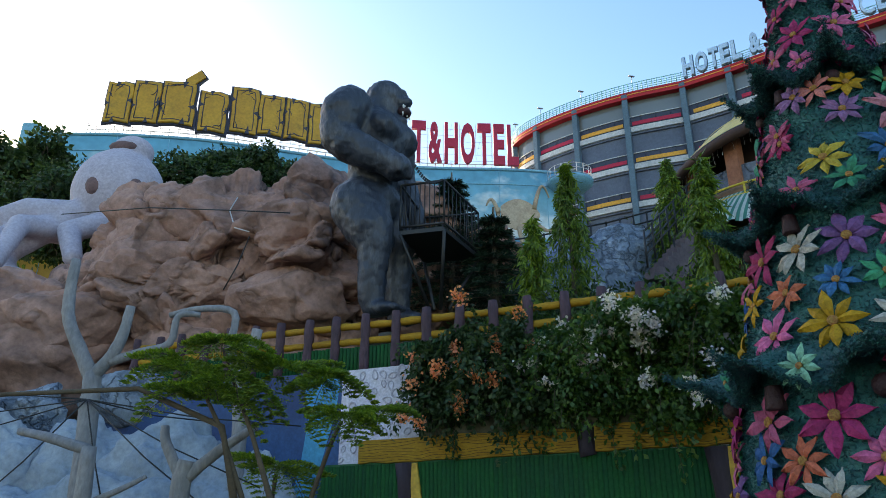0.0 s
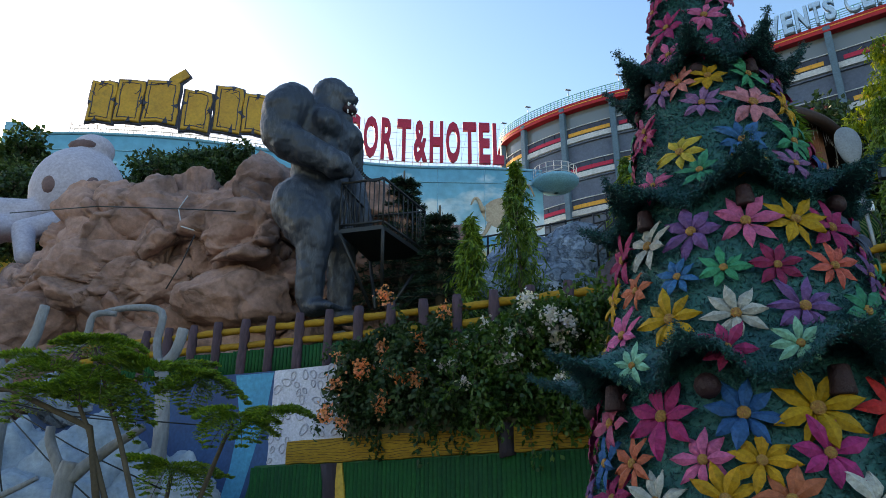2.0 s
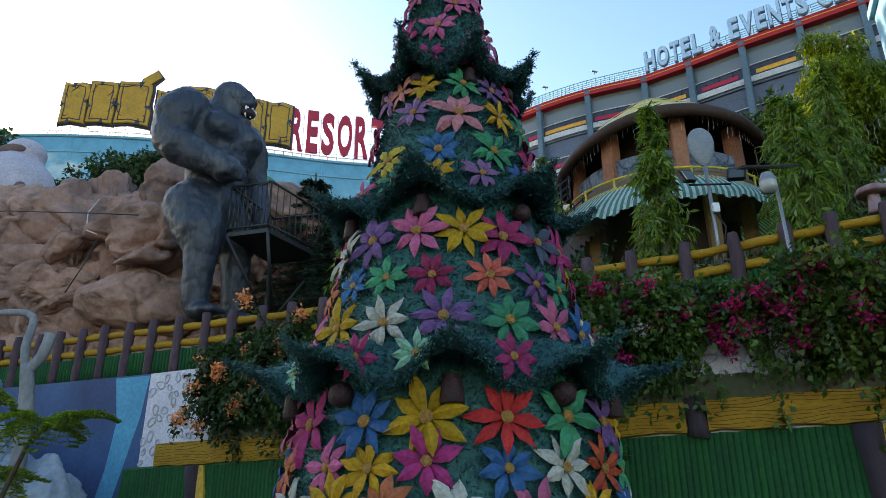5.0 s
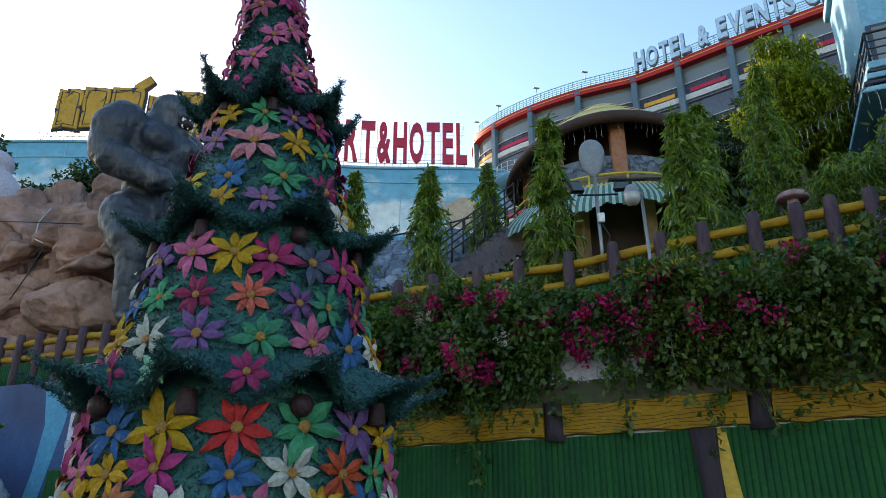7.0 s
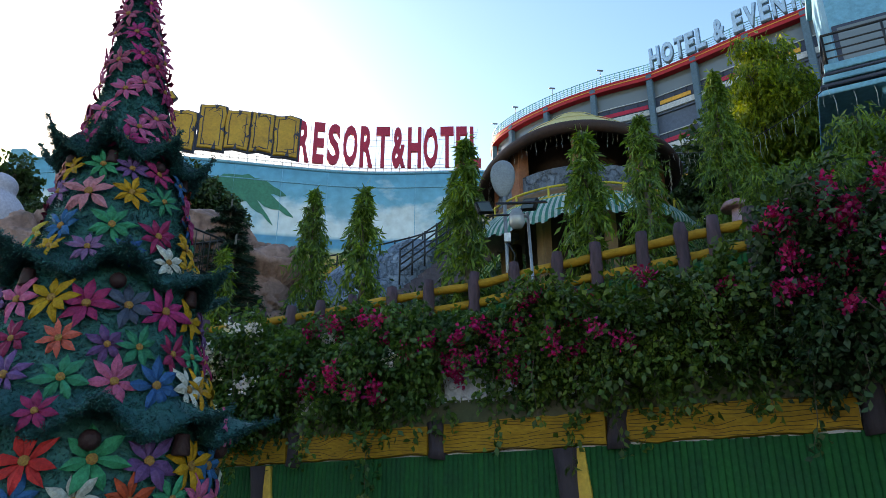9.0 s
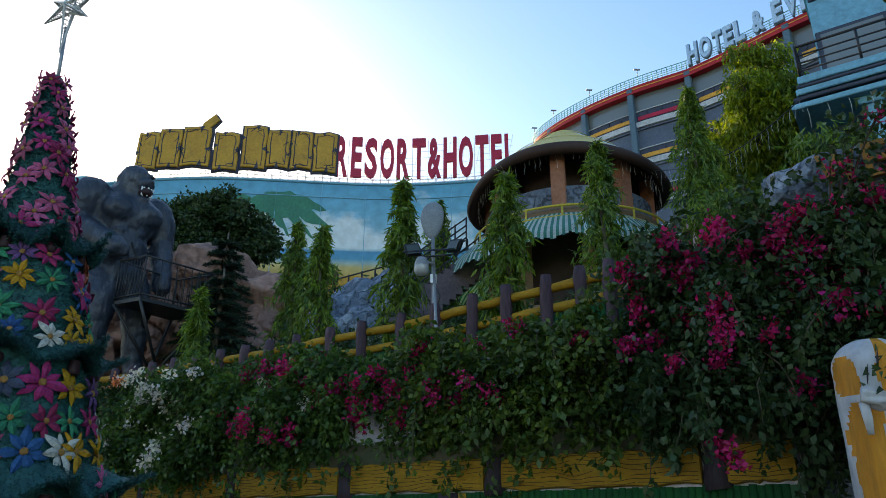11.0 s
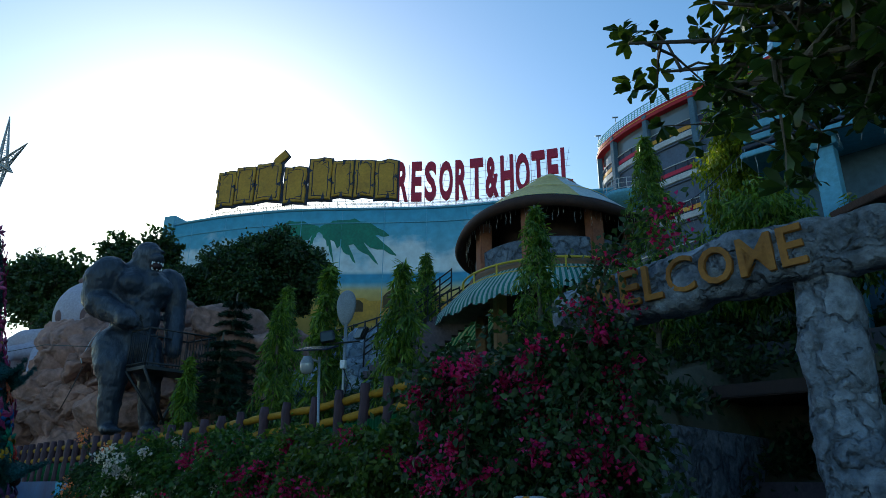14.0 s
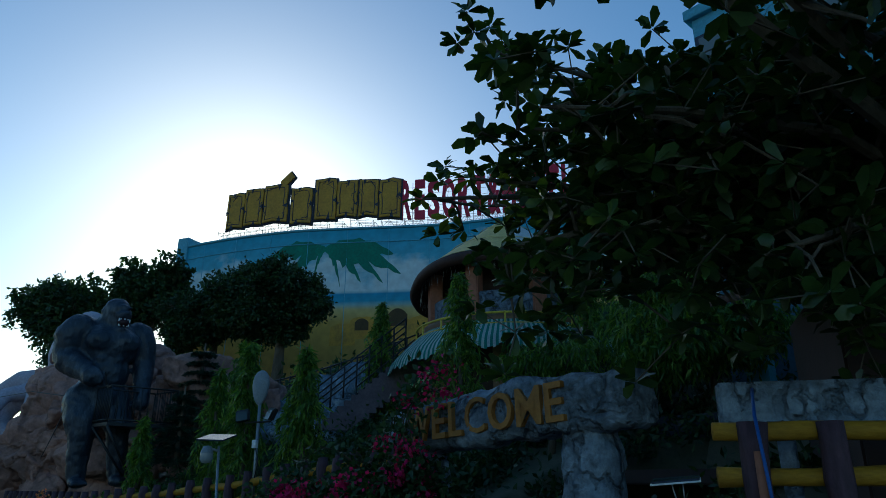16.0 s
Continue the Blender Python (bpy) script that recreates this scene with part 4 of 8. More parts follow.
def hotel():
    h = thing("hotel_building", (25, 64, 20), "round grey-blue hotel with red roof bands and glazed storeys", "building")
    pts = [Vector((x, y, 0)) for x, y in HOTEL_LINE]
    fine = []
    for i in range(len(pts) - 1):
        p0, p1, p2, p3 = pts[max(i - 1, 0)], pts[i], pts[i + 1], pts[min(i + 2, len(pts) - 1)]
        steps = 6 if i < 6 else 2
        for k in range(steps):
            t = k / steps
            if i == 5:
                p3 = p2 + (p2 - p1)
            if i == 6:
                p0 = p1 - (p2 - p1)
            fine.append(0.5 * ((2 * p1) + (p2 - p0) * t + (2 * p0 - 5 * p1 + 4 * p2 - p3) * t * t + (3 * p1 - p0 - 3 * p2 + p3) * t ** 3))
    fine.append(pts[-1])
    nrm = []
    for i, p in enumerate(fine):
        d = (fine[min(i + 1, len(fine) - 1)] - fine[max(i - 1, 0)]).normalized()
        nrm.append(Vector((d.y, -d.x, 0)))

    def ring(name, z0, z1, o0, o1, mat, label="", parent=None):
        """A band that runs round the front between two heights and two offsets."""
        vs, fs = [], []
        for p, q in zip(fine, nrm):
            for o, z in ((o1, z0), (o1, z1), (o0, z1), (o0, z0)):
                a = p + q * o
                vs.append((a.x, a.y, z))
        for i in range(len(fine) - 1):
            for k in range(4):
                a, b = i * 4 + k, i * 4 + (k + 1) % 4
                fs.append((a, a + 4, b + 4, b))
        fs += [(0, 1, 2, 3), tuple(4 * (len(fine) - 1) + k for k in (3, 2, 1, 0))]
        return raw(name, vs, fs, mat, parent or h, label)

    ring("room_wall", 18, 43.4, -3.4, -3.0, HOTEL_BACK)
    ring("roof_slab", 43.9, 44.0, -12.0, 0.35, HOTEL_WALL)
    ring("roof_band", 43.2, 43.95, -0.4, 0.45, BAND_RED, "red roof band")
    ring("roof_stripe", 43.53, 43.63, 0.452, 0.48, BAND_YEL, "orange stripe")
    ring("roof_lip", 43.02, 43.2, -0.4, 0.6, BAND_RED)
    for s, (top, low) in enumerate(((43.2, 39.05), (39.05, 34.6), (34.6, 30.2), (30.2, 25.8))):
        if s:
            ring("ceiling_slab", top - 0.25, top - 0.02, -3.0, 0.0, HOTEL_WALL)
        ring("glazing", low + 1.95, top - 0.1, -0.25, -0.2, HOTEL_GLASS if s == 0 else HOTEL_WALL, "grey window glass" if s == 0 else "grey-blue wall")
        ring("window_rail", low + 1.88, low + 1.97, -0.1, 0.1, LEDGE)
        ring("dark_band", low + 0.65, low + 1.9, -0.3, 0.0, HOTEL_DARK, "dark spandrel")
        ring("white_ledge", low, low + 0.62, -0.3, 0.2, LEDGE, "white ledge")
    # columns and coloured panels, bay by bay
    for i, p in enumerate(pts[1:-1], 1):
        q = nrm[min(range(len(fine)), key=lambda k: (fine[k] - p).length)]
        c = p + q * 0.25
        part("column", box_bm((0.62, 0.6, 26.6), (c.x, c.y, 30.4), math.atan2(q.y, q.x) + math.pi / 2, 0.04), HOTEL_COL, h, "blue-grey column")
        a, b = p, pts[i + 1]
        for s, low in enumerate((39.05, 34.6, 30.2)):
            lo = min(range(len(fine)), key=lambda k: (fine[k] - a).length)
            hi = min(range(len(fine)), key=lambda k: (fine[k] - b).length)
            seq = list(range(lo, hi + 1))
            vs, fs = [], []
            for k, j in enumerate(seq):
                t = 0.16 if k == 0 else (0.84 if k == len(seq) - 1 else None)
                base = a.lerp(b, t) if t is not None else fine[j]
                if t is not None:
                    base = fine[seq[0]].lerp(fine[seq[1]], 0.5) if k == 0 and len(seq) > 3 else (fine[seq[-2]].lerp(fine[seq[-1]], 0.5) if len(seq) > 3 else base)
                w = base + nrm[j] * 0.06
                vs += [(w.x, w.y, low + 0.85), (w.x, w.y, low + 1.3)]
                w = base - nrm[j] * 0.02
                vs += [(w.x, w.y, low + 0.85), (w.x, w.y, low + 1.3)]
            for k in range(len(seq) - 1):
                o = 4 * k
                fs += [(o, o + 4, o + 5, o + 1), (o + 1, o + 5, o + 7, o + 3), (o, o + 2, o + 6, o + 4)]
            fs += [(0, 1, 3, 2), (4 * len(seq) - 4, 4 * len(seq) - 2, 4 * len(seq) - 1, 4 * len(seq) - 3)]
            raw("colour_panel", vs, fs, BAND_YEL if (i + s) % 2 == 0 else RED_SIGN, h, "orange panel" if (i + s) % 2 == 0 else "red panel")
        # window mullions
        for low in (39.05, 34.6, 30.2):
            for t in (0.25, 0.5, 0.75):
                m = a.lerp(b, t)
                j = min(range(len(fine)), key=lambda k: (fine[k] - m).length)
                m = m + nrm[j] * max(0.0, (fine[j] - m).dot(nrm[j])) + nrm[j] * 0.02
                tube("mullion", [(m.x, m.y, low + 1.3), (m.x, m.y, low + 1.95)], 0.05, HOTEL_DARK, h, 6)
    # roof railing
    rails = []
    for z in (44.25, 44.5, 44.75, 45.05):
        rails.append(tube_data([(p + q * 0.3).to_tuple()[:2] + (z,) for p, q in zip(fine, nrm)], 0.035 if z < 45 else 0.05, 5))
    r = raw("roof_railing", *joined(*rails), TEAL, h, "pale teal roof railing")
    for i in range(0, len(fine) - 1):
        for t in (0.0, 0.5):
            p, q = fine[i].lerp(fine[i + 1], t), nrm[i]
            c = p + q * 0.3
            tube("post", [(c.x, c.y, 43.9), (c.x, c.y, 45.1)], 0.05, TEAL, r, 6)
    for i in (13, 19, 25, 31):
        c = fine[i] + nrm[i] * 0.3
        lamp = tube("roof_lamp", [(c.x, c.y, 45.0), (c.x, c.y, 45.9)], 0.04, STEEL, h, 6)
        part("lamp_head", box_bm((0.7, 0.25, 0.1), (c.x, c.y, 45.95), 0.3, 0.02), STEEL, lamp)
    # letters on the roof edge
    text, x = "HOTEL & EVENTS CENTER", 0.4
    a = pts[6:]
    lens = [0.0]
    for u, v in zip(a[:-1], a[1:]):
        lens.append(lens[-1] + (v - u).length)
    sgn = thing("hotel_sign", (24, 63, 44), "pale blue rooftop letters edged dark reading HOTEL & EVENTS CENTER", "sign")
    for ch in text:
        if ch == " ":
            x += 0.6
            continue
        w = {"&": 1.2, "V": 1.2, "N": 1.2, "H": 1.2, "O": 1.3, "C": 1.2}.get(ch, 1.0)
        d = x + w / 2
        k = max(j for j in range(len(lens) - 1) if lens[j] <= d)
        t = (d - lens[k]) / (lens[k + 1] - lens[k])
        p = a[k].lerp(a[k + 1], t)
        dr = (a[k + 1] - a[k]).normalized()
        q = Vector((dr.y, -dr.x, 0))
        m = Matrix.Translation((p.x + q.x * 0.5, p.y + q.y * 0.5, 44.0)) @ Euler((0, 0, math.atan2(dr.y, dr.x))).to_matrix().to_4x4()
        face = placed("letter", letter_mesh(ch, w * 0.9, 2.4, 0.3, [SIGN_BLUE], 0.035), m @ Matrix.Translation((0, -0.12, 0.12)), sgn)
        rim = placed("letter_rim", letter_mesh(ch, w, 2.6, 0.22, [HOTEL_COL], 0.06), m, sgn, "dark blue letter edge")
        x += w + 0.14


hotel()


def annex():
    """Pale blue block with a railed balcony above the gate stair."""
    C, T = Vector((26.05, 21.1, 0)), -0.367
    a = thing("annex_building", (26.05, 21.1, 7.0), "pale blue building with stepped balcony slabs and a dark railing", "building")
    R = Euler((0, 0, T)).to_matrix()

    def at(x, y, z):
        return C + R @ Vector((x, y, 0)) + Vector((0, 0, z))

    def block(name, size, x, y, z, mat, label="", bevel=0.02):
        return part(name, box_bm(size, at(x, y, z), T, bevel), mat, a, label)

    # Shade under the balcony is put into the lower wall's dark blue.
    block("lower_wall", (9.4, 6.0, 8.2), 0.1, 0.6, 10.1, HOTEL_COL, "lower wall in dark blue for the shade under the balcony")
    # slabs that step outwards under the balcony
    # The dark ones are solid; their colour stands for shade between slabs.
    for y, z, t, mat, lab in ((-4.1, 13.95, 0.18, LIGHT_BLUE, "pale blue slab edge"), (-4.2, 14.16, 0.12, HOTEL_DARK, "dark slab standing for the shaded gap"),
                              (-4.3, 14.36, 0.20, LIGHT_BLUE, "pale blue slab edge"), (-4.35, 14.52, 0.10, HOTEL_DARK, "dark slab standing for the shaded gap"), (-4.4, 14.72, 0.26, LIGHT_BLUE, "pale blue balcony floor")):
        block("balcony_slab", (2 * (5.0 + y + 4.4), 7.6 + y + 4.4, t), 0.0, y + 3.8, z, mat, lab)
    for x in (-3.2, 0.0, 3.2):
        block("column", (0.55, 0.5, 6.6), x, -3.6, 10.6, LIGHT_BLUE, "pale blue column")
        block("capital", (0.8, 0.7, 0.25), x, -3.6, 13.75, LIGHT_BLUE)
    block("upper_wall", (9.0, 5.4, 7.0), 0.1, 0.6, 18.35, LIGHT_BLUE, "pale blue upper wall")
    for x in (-3.3, -0.4, 2.5):
        for z in (16.5, 20.0):
            w = block("window", (2.1, 0.14, 2.2), x, -2.1, z, HOTEL_DARK)
            part("pane", box_bm((1.8, 0.04, 1.9), at(x, -2.185, z), T), HOTEL_GLASS, w)
    block("roof", (9.4, 5.8, 0.4), 0.1, 0.6, 22.05, LIGHT_BLUE, "pale blue roof slab")
    # railing: level bars on flat posts
    runs = [((-4.9, -4.35), (4.9, -4.35)), ((-4.9, -4.35), (-4.9, 2.6))]
    for (x0, y0), (x1, y1) in runs:
        for z in (15.05, 15.32, 15.59, 15.92):
            tube("rail", [at(x0, y0, z), at(x1, y1, z)], 0.045 if z > 15.8 else 0.03, BLACK_IRON, a, 6, "dark railing bar")
        n = 6
        for k in range(n + 1):
            p = at(x0 + (x1 - x0) * k / n, y0 + (y1 - y0) * k / n, 14.8)
            tube("post", [p, p + Vector((0, 0, 1.15))], 0.04, BLACK_IRON, a, 6, "dark railing post")
    # light drops hung along the slab
    rng = random.Random(19)
    for k in range(16):
        p = at(-4.9 + 0.55 * k, -4.15, 13.85)
        tube("light_drop", [p, p + Vector((0.03, 0, -0.25)), p + Vector((rng.uniform(-0.05, 0.05), 0, -rng.uniform(0.4, 0.75)))], 0.008, BULB, a, 4, "white light drop")


annex()


def round_balcony():
    """Small curved terrace with a white railing at the end of the painted wall."""
    b = thing("round_balcony", (10.6, 61.6, 28), "small blue round balcony with a white curved railing", "balcony")
    C = (10.8, 62.2)
    raw("slab", *lathe_data([(0.2, 30.6), (1.6, 31.0), (2.3, 31.6), (2.35, 31.9), (0.2, 31.9)], C, 36), LIGHT_BLUE, b, "", True)
    rails = [tube_data([(C[0] + 2.2 * math.sin(radians(a)), C[1] - 2.2 * math.cos(radians(a)), z) for a in range(-130, 131, 10)], 0.035, 5) for z in (32.1, 32.6, 33.1)]
    r = raw("railing", *joined(*rails), LEDGE, b, "white curved railing", True)
    for a in range(-130, 131, 20):
        p = (C[0] + 2.2 * math.sin(radians(a)), C[1] - 2.2 * math.cos(radians(a)))
        tube("baluster", [(p[0], p[1], 31.8), (p[0], p[1], 33.15)], 0.04, LEDGE, r, 6)


round_balcony()


# ---- statues and rocks ----
def ellipsoid(bm, c, r, turn=None, sub=3):
    m = Matrix.Translation(c) @ (turn or Matrix()) @ Matrix.Diagonal((*r, 1))
    bmesh.ops.create_icosphere(bm, subdivisions=sub, radius=1.0, matrix=m)


def capsule(bm, a, b, ra, rb, n=9):
    a, b = Vector(a), Vector(b)
    for i in range(n):
        t = i / (n - 1)
        r = ra + (rb - ra) * t
        ellipsoid(bm, a.lerp(b, t), (r, r, r), sub=2)


def fused(bm, voxel, rounds):
    """The outer skin of overlapping lumps, smoothed, as mesh data."""
    me = bpy.data.meshes.new("lumps")
    bm.to_mesh(me)
    bm.free()
    ob = bpy.data.objects.new("lumps", me)
    scene.collection.objects.link(ob)
    r = ob.modifiers.new("skin", "REMESH")
    r.mode, r.voxel_size = "VOXEL", voxel
    s = ob.modifiers.new("soft", "SMOOTH")
    s.factor, s.iterations = 0.5, rounds
    out = bpy.data.meshes.new_from_object(ob.evaluated_get(bpy.context.evaluated_depsgraph_get()))
    bpy.data.objects.remove(ob)
    return out


def ruffle(me, amount, size, ridged=False, seed=0.0):
    """Pushes a mesh in and out along its normals by noise."""
    for v in me.vertices:
        p = v.co / size + Vector((seed, seed, seed))
        k = noise.fractal(p, 1.0, 2.0, 4)
        if ridged:
            k = 0.6 - abs(k) * 1.6
        v.co = v.co + v.normal * (k * amount)
    me.update()


def gorilla():
    base = Vector((-2.5, 17.5, 6.2))
    F, R = Vector((0.88, -0.47, 0)), Vector((-0.47, -0.88, 0))

    def at(f, r, z):
        return base + F * f + R * r + Vector((0, 0, z))

    turn = Matrix(((F.x, R.x, 0, 0), (F.y, R.y, 0, 0), (0, 0, 1, 0), (0, 0, 0, 1)))
    bm = bmesh.new()

    def lump(f, r, z, rf, rr, rz):
        ellipsoid(bm, at(f, r, z), (rf, rr, rz), turn)

    def limb(a, b, ra, rb):
        capsule(bm, at(*a), at(*b), ra, rb)

    # trunk
    lump(0.1, -0.05, 5.5, 0.82, 1.15, 1.0)
    lump(0.62, 0.45, 5.6, 0.42, 0.55, 0.46)
    lump(0.62, -0.55, 5.6, 0.42, 0.55, 0.46)
    lump(-0.22, 0, 6.0, 0.72, 1.1, 0.72)
    lump(0.08, 0, 4.4, 0.78, 0.92, 0.95)
    for r in (-0.28, 0.26):
        for z in (4.85, 4.45, 4.05):
            lump(0.68, r, z, 0.16, 0.26, 0.2)
    lump(0.0, 0.02, 3.4, 0.84, 0.98, 0.8)
    limb((-0.1, 0, 6.2), (0.2, -0.08, 6.7), 0.68, 0.56)
    # head, turned a little aside
    lump(0.28, -0.05, 6.92, 0.56, 0.50, 0.58)
    lump(0.1, 0, 7.08, 0.46, 0.34, 0.44)
    lump(0.72, -0.2, 7.04, 0.19, 0.38, 0.11)
    lump(0.72, -0.24, 6.68, 0.30, 0.31, 0.19)
    lump(0.96, -0.3, 6.76, 0.12, 0.19, 0.09)
    lump(0.62, -0.24, 6.12, 0.32, 0.29, 0.13)
    lump(0.42, -0.12, 6.42, 0.36, 0.40, 0.36)
    for r in (-0.56, 0.46):
        lump(0.2, r, 6.85, 0.10, 0.08, 0.17)
    # arm bent across the waist, elbow out
    limb((-0.08, 1.15, 6.08), (-0.12, 1.42, 5.75), 0.66, 0.64)
    limb((-0.12, 1.42, 5.75), (-0.2, 1.48, 5.0), 0.62, 0.52)
    limb((-0.18, 1.42, 5.0), (0.1, 1.32, 4.72), 0.54, 0.54)
    limb((0.1, 1.32, 4.72), (0.95, 0.78, 4.25), 0.53, 0.40)
    lump(1.2, 0.58, 4.08, 0.40, 0.42, 0.38)
    for k in range(4):
        limb((1.44, 0.84 - 0.18 * k, 4.18 - 0.05 * k), (1.42, 0.8 - 0.18 * k, 3.86), 0.13, 0.12)
    # arm that hangs to the cage
    limb((-0.15, -1.1, 6.1), (-0.1, -1.32, 5.65), 0.60, 0.57)
    limb((-0.1, -1.32, 5.65), (0.0, -1.45, 4.8), 0.55, 0.45)
    limb((0.0, -1.45, 4.8), (0.5, -1.45, 3.6), 0.44, 0.33)
    lump(0.58, -1.45, 3.3, 0.3, 0.3, 0.38)
    # legs
    limb((-0.08, 0.5, 3.2), (0.36, 0.55, 2.45), 0.84, 0.68)
    limb((0.36, 0.55, 2.45), (0.52, 0.52, 1.95), 0.66, 0.52)
    limb((0.5, 0.52, 1.9), (0.42, 0.45, 0.45), 0.48, 0.36)
    lump(0.72, 0.42, 0.16, 0.58, 0.34, 0.2)
    for k in range(4):
        lump(1.24, 0.64 - 0.15 * k, 0.12, 0.12, 0.085, 0.11)
    limb((0.0, -0.5, 3.25), (0.42, -0.75, 2.35), 0.70, 0.54)
    limb((0.42, -0.75, 2.35), (0.3, -0.98, 0.5), 0.47, 0.35)
    lump(0.55, -1.02, 0.22, 0.56, 0.33, 0.2)
    me = fused(bm, 0.07, 4)
    ruffle(me, 0.035, 0.55)
    ruffle(me, 0.028, 0.30, True, 2.0)
    ruffle(me, 0.014, 0.13)
    # open mouth with teeth, in the same mesh
    me.materials.clear()
    for m in (GORILLA, BALL, WHITE):
        me.materials.append(m)
    b = bmesh.new()
    b.from_mesh(me)
    n0 = len(b.faces)
    ellipsoid(b, at(0.82, -0.27, 6.38), (0.22, 0.25, 0.17), turn, 2)
    n1 = len(b.faces)
    for r in (-0.13, 0.0, 0.13):
        ellipsoid(b, at(0.99 - abs(r) * 0.5, -0.28 + r, 6.5), (0.035, 0.035, 0.045), turn, 1)
        ellipsoid(b, at(0.93 - abs(r) * 0.5, -0.28 + r, 6.24), (0.03, 0.03, 0.035), turn, 1)
    for r in (-0.2, 0.2):
        ellipsoid(b, at(0.93, -0.28 + r, 6.46), (0.035, 0.035, 0.09), turn, 1)
        ellipsoid(b, at(0.9, -0.28 + r * 0.9, 6.27), (0.03, 0.03, 0.07), turn, 1)
    b.faces.ensure_lookup_table()
    for i in range(n0, n1):
        b.faces[i].material_index = 1
    for i in range(n1, len(b.faces)):
        b.faces[i].material_index = 2
    for f in b.faces:
        f.smooth = True
    b.to_mesh(me)
    b.free()
    me.name = "gorilla_statue"
    ob = new("gorilla_statue", me)
    tagged(ob, "giant black gorilla statue with weathered paint and open mouth", "statue")


gorilla()


def cage():
    c = thing("cage_platform", (-0.6, 17.0, 6.4), "dark steel balcony cage with upright bars beside the gorilla", "balcony")
    Z = 8.5
    corners = [Vector(p) for p in ((-1.6, 16.7, Z), (-0.4, 16.4, Z), (0.55, 18.7, Z), (-1.1, 19.0, Z))]
    raw("deck", [p + Vector((0, 0, dz)) for dz in (-0.12, 0.0) for p in corners], [(3, 2, 1, 0), (4, 5, 6, 7), (0, 1, 5, 4), (1, 2, 6, 5), (2, 3, 7, 6), (3, 0, 4, 7)], BLACK_IRON, c)
    for a, b in zip(corners, corners[1:] + corners[:1]):
        for z in (0.1, 1.35):
            tube("rail", [a + Vector((0, 0, z)), b + Vector((0, 0, z))], 0.035, BLACK_IRON, c, 6)
        n = 9
        for k in range(n):
            p = a.lerp(b, k / n)
            tube("bar", [p, p + Vector((0, 0, 1.35))], 0.03 if k == 0 else 0.016, BLACK_IRON, c, 5)
    for p in corners:
        tube("brace", [p + Vector((0, 0, -0.1)), (-0.6 + (p.x + 0.6) * 0.25, 17.8, 6.6)], 0.05, BLACK_IRON, c, 6)
    links = []
    a, b = Vector((-1.2, 16.6, 10.4)), Vector((-0.45, 16.4, 9.85))
    for k in range(16):
        t = k / 15
        p = a.lerp(b, t) - Vector((0, 0, 0.25 * math.sin(math.pi * t)))
        links.append(tube_data([p + Vector((0, 0, 0.04)), p - Vector((0.04, 0, 0.04))], 0.03, 5))
    raw("chain", *joined(*links), BLACK_IRON, c)


cage()


def boulder(name, c, r, seed, parent, mat, cuts=20, rough=0.11, sub=5, depth=(0.56, 0.86)):
    """A lump cut by random planes, with worn edges and a rough skin."""
    rng = random.Random(seed)
    bm = bmesh.new()
    bmesh.ops.create_icosphere(bm, subdivisions=sub, radius=1.0)
    planes = []
    for _ in range(cuts):
        d = Vector((rng.gauss(0, 1), rng.gauss(0, 1), rng.gauss(0, 1))).normalized()
        planes.append((d, rng.uniform(*depth)))
    size = (r[0] + r[1] + r[2]) / 3
    for v in bm.verts:
        p = v.co.copy()
        for d, k in planes:
            over = p.dot(d) - k
            if over > 0:
                p -= d * over * 0.94
        q = p * 1.7 + Vector((seed * 1.3, 0, 0))
        p *= 1 + rough * noise.fractal(q, 0.8, 2.0, 6) + rough * 0.9 * (0.3 - abs(noise.noise(q * 1.4))) + rough * 0.3 * (0.3 - abs(noise.noise(q * 4.0)))
        v.co = Vector((p.x * r[0], p.y * r[1], p.z * r[2])) + Vector(c)
    return part(name, bm, mat, parent, smooth=True)


def split_stone(p, size, tilt, crack, seed):
    """How far a place on a cliff juts out: broken blocks that slant each its own way, with a crevice round each."""
    q = Vector((p.x, p.y, p.z * 1.3)) / size + Vector((seed * 3.1, seed * 1.7, 0))
    q += Vector((noise.noise(q * 1.3), noise.noise(q * 1.3 + Vector((9, 0, 0))), noise.noise(q * 1.3 + Vector((0, 9, 0))))) * 0.25
    dist, near = noise.voronoi(q)
    n = noise.cell_vector(near[0] * 7.3) * 2 - Vector((1, 1, 1))
    edge = max(0.0, 1 - (dist[1] - dist[0]) / 0.09)
    return size * ((q - near[0]).dot(n) * tilt + 0.2 * tilt * n.z - crack * edge * edge)


def ledge(c, r, parent):
    """One swelling of the cliff; neighbours run on into one another, as all are broken by the same joints."""
    bm = bmesh.new()
    bmesh.ops.create_icosphere(bm, subdivisions=6, radius=1.0)
    for v in bm.verts:
        d = v.co.copy()
        e = (abs(d.x) ** 2.6 + abs(d.y) ** 2.6 + abs(d.z) ** 2.6) ** (-1 / 2.6)
        p = Vector((c[0] + d.x * r[0] * e, c[1] + d.y * r[1] * e, c[2] + d.z * r[2] * e))
        out = Vector((d.x / r[0], d.y / r[1], d.z / r[2])).normalized()
        k = split_stone(p, 2.6, 0.40, 0.10, 3) + split_stone(p, 1.0, 0.19, 0.06, 5) + split_stone(p, 0.42, 0.13, 0.05, 8)
        k += 0.10 * noise.fractal(p * 1.1, 0.9, 2.0, 5) + 0.06 * (0.3 - abs(noise.noise(Vector((p.x * 0.7, p.y * 0.7, p.z * 2.4)) + Vector((p.x * 0.4, 0, 0)))))
        v.co = p + out * k
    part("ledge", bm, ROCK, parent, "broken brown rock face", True)


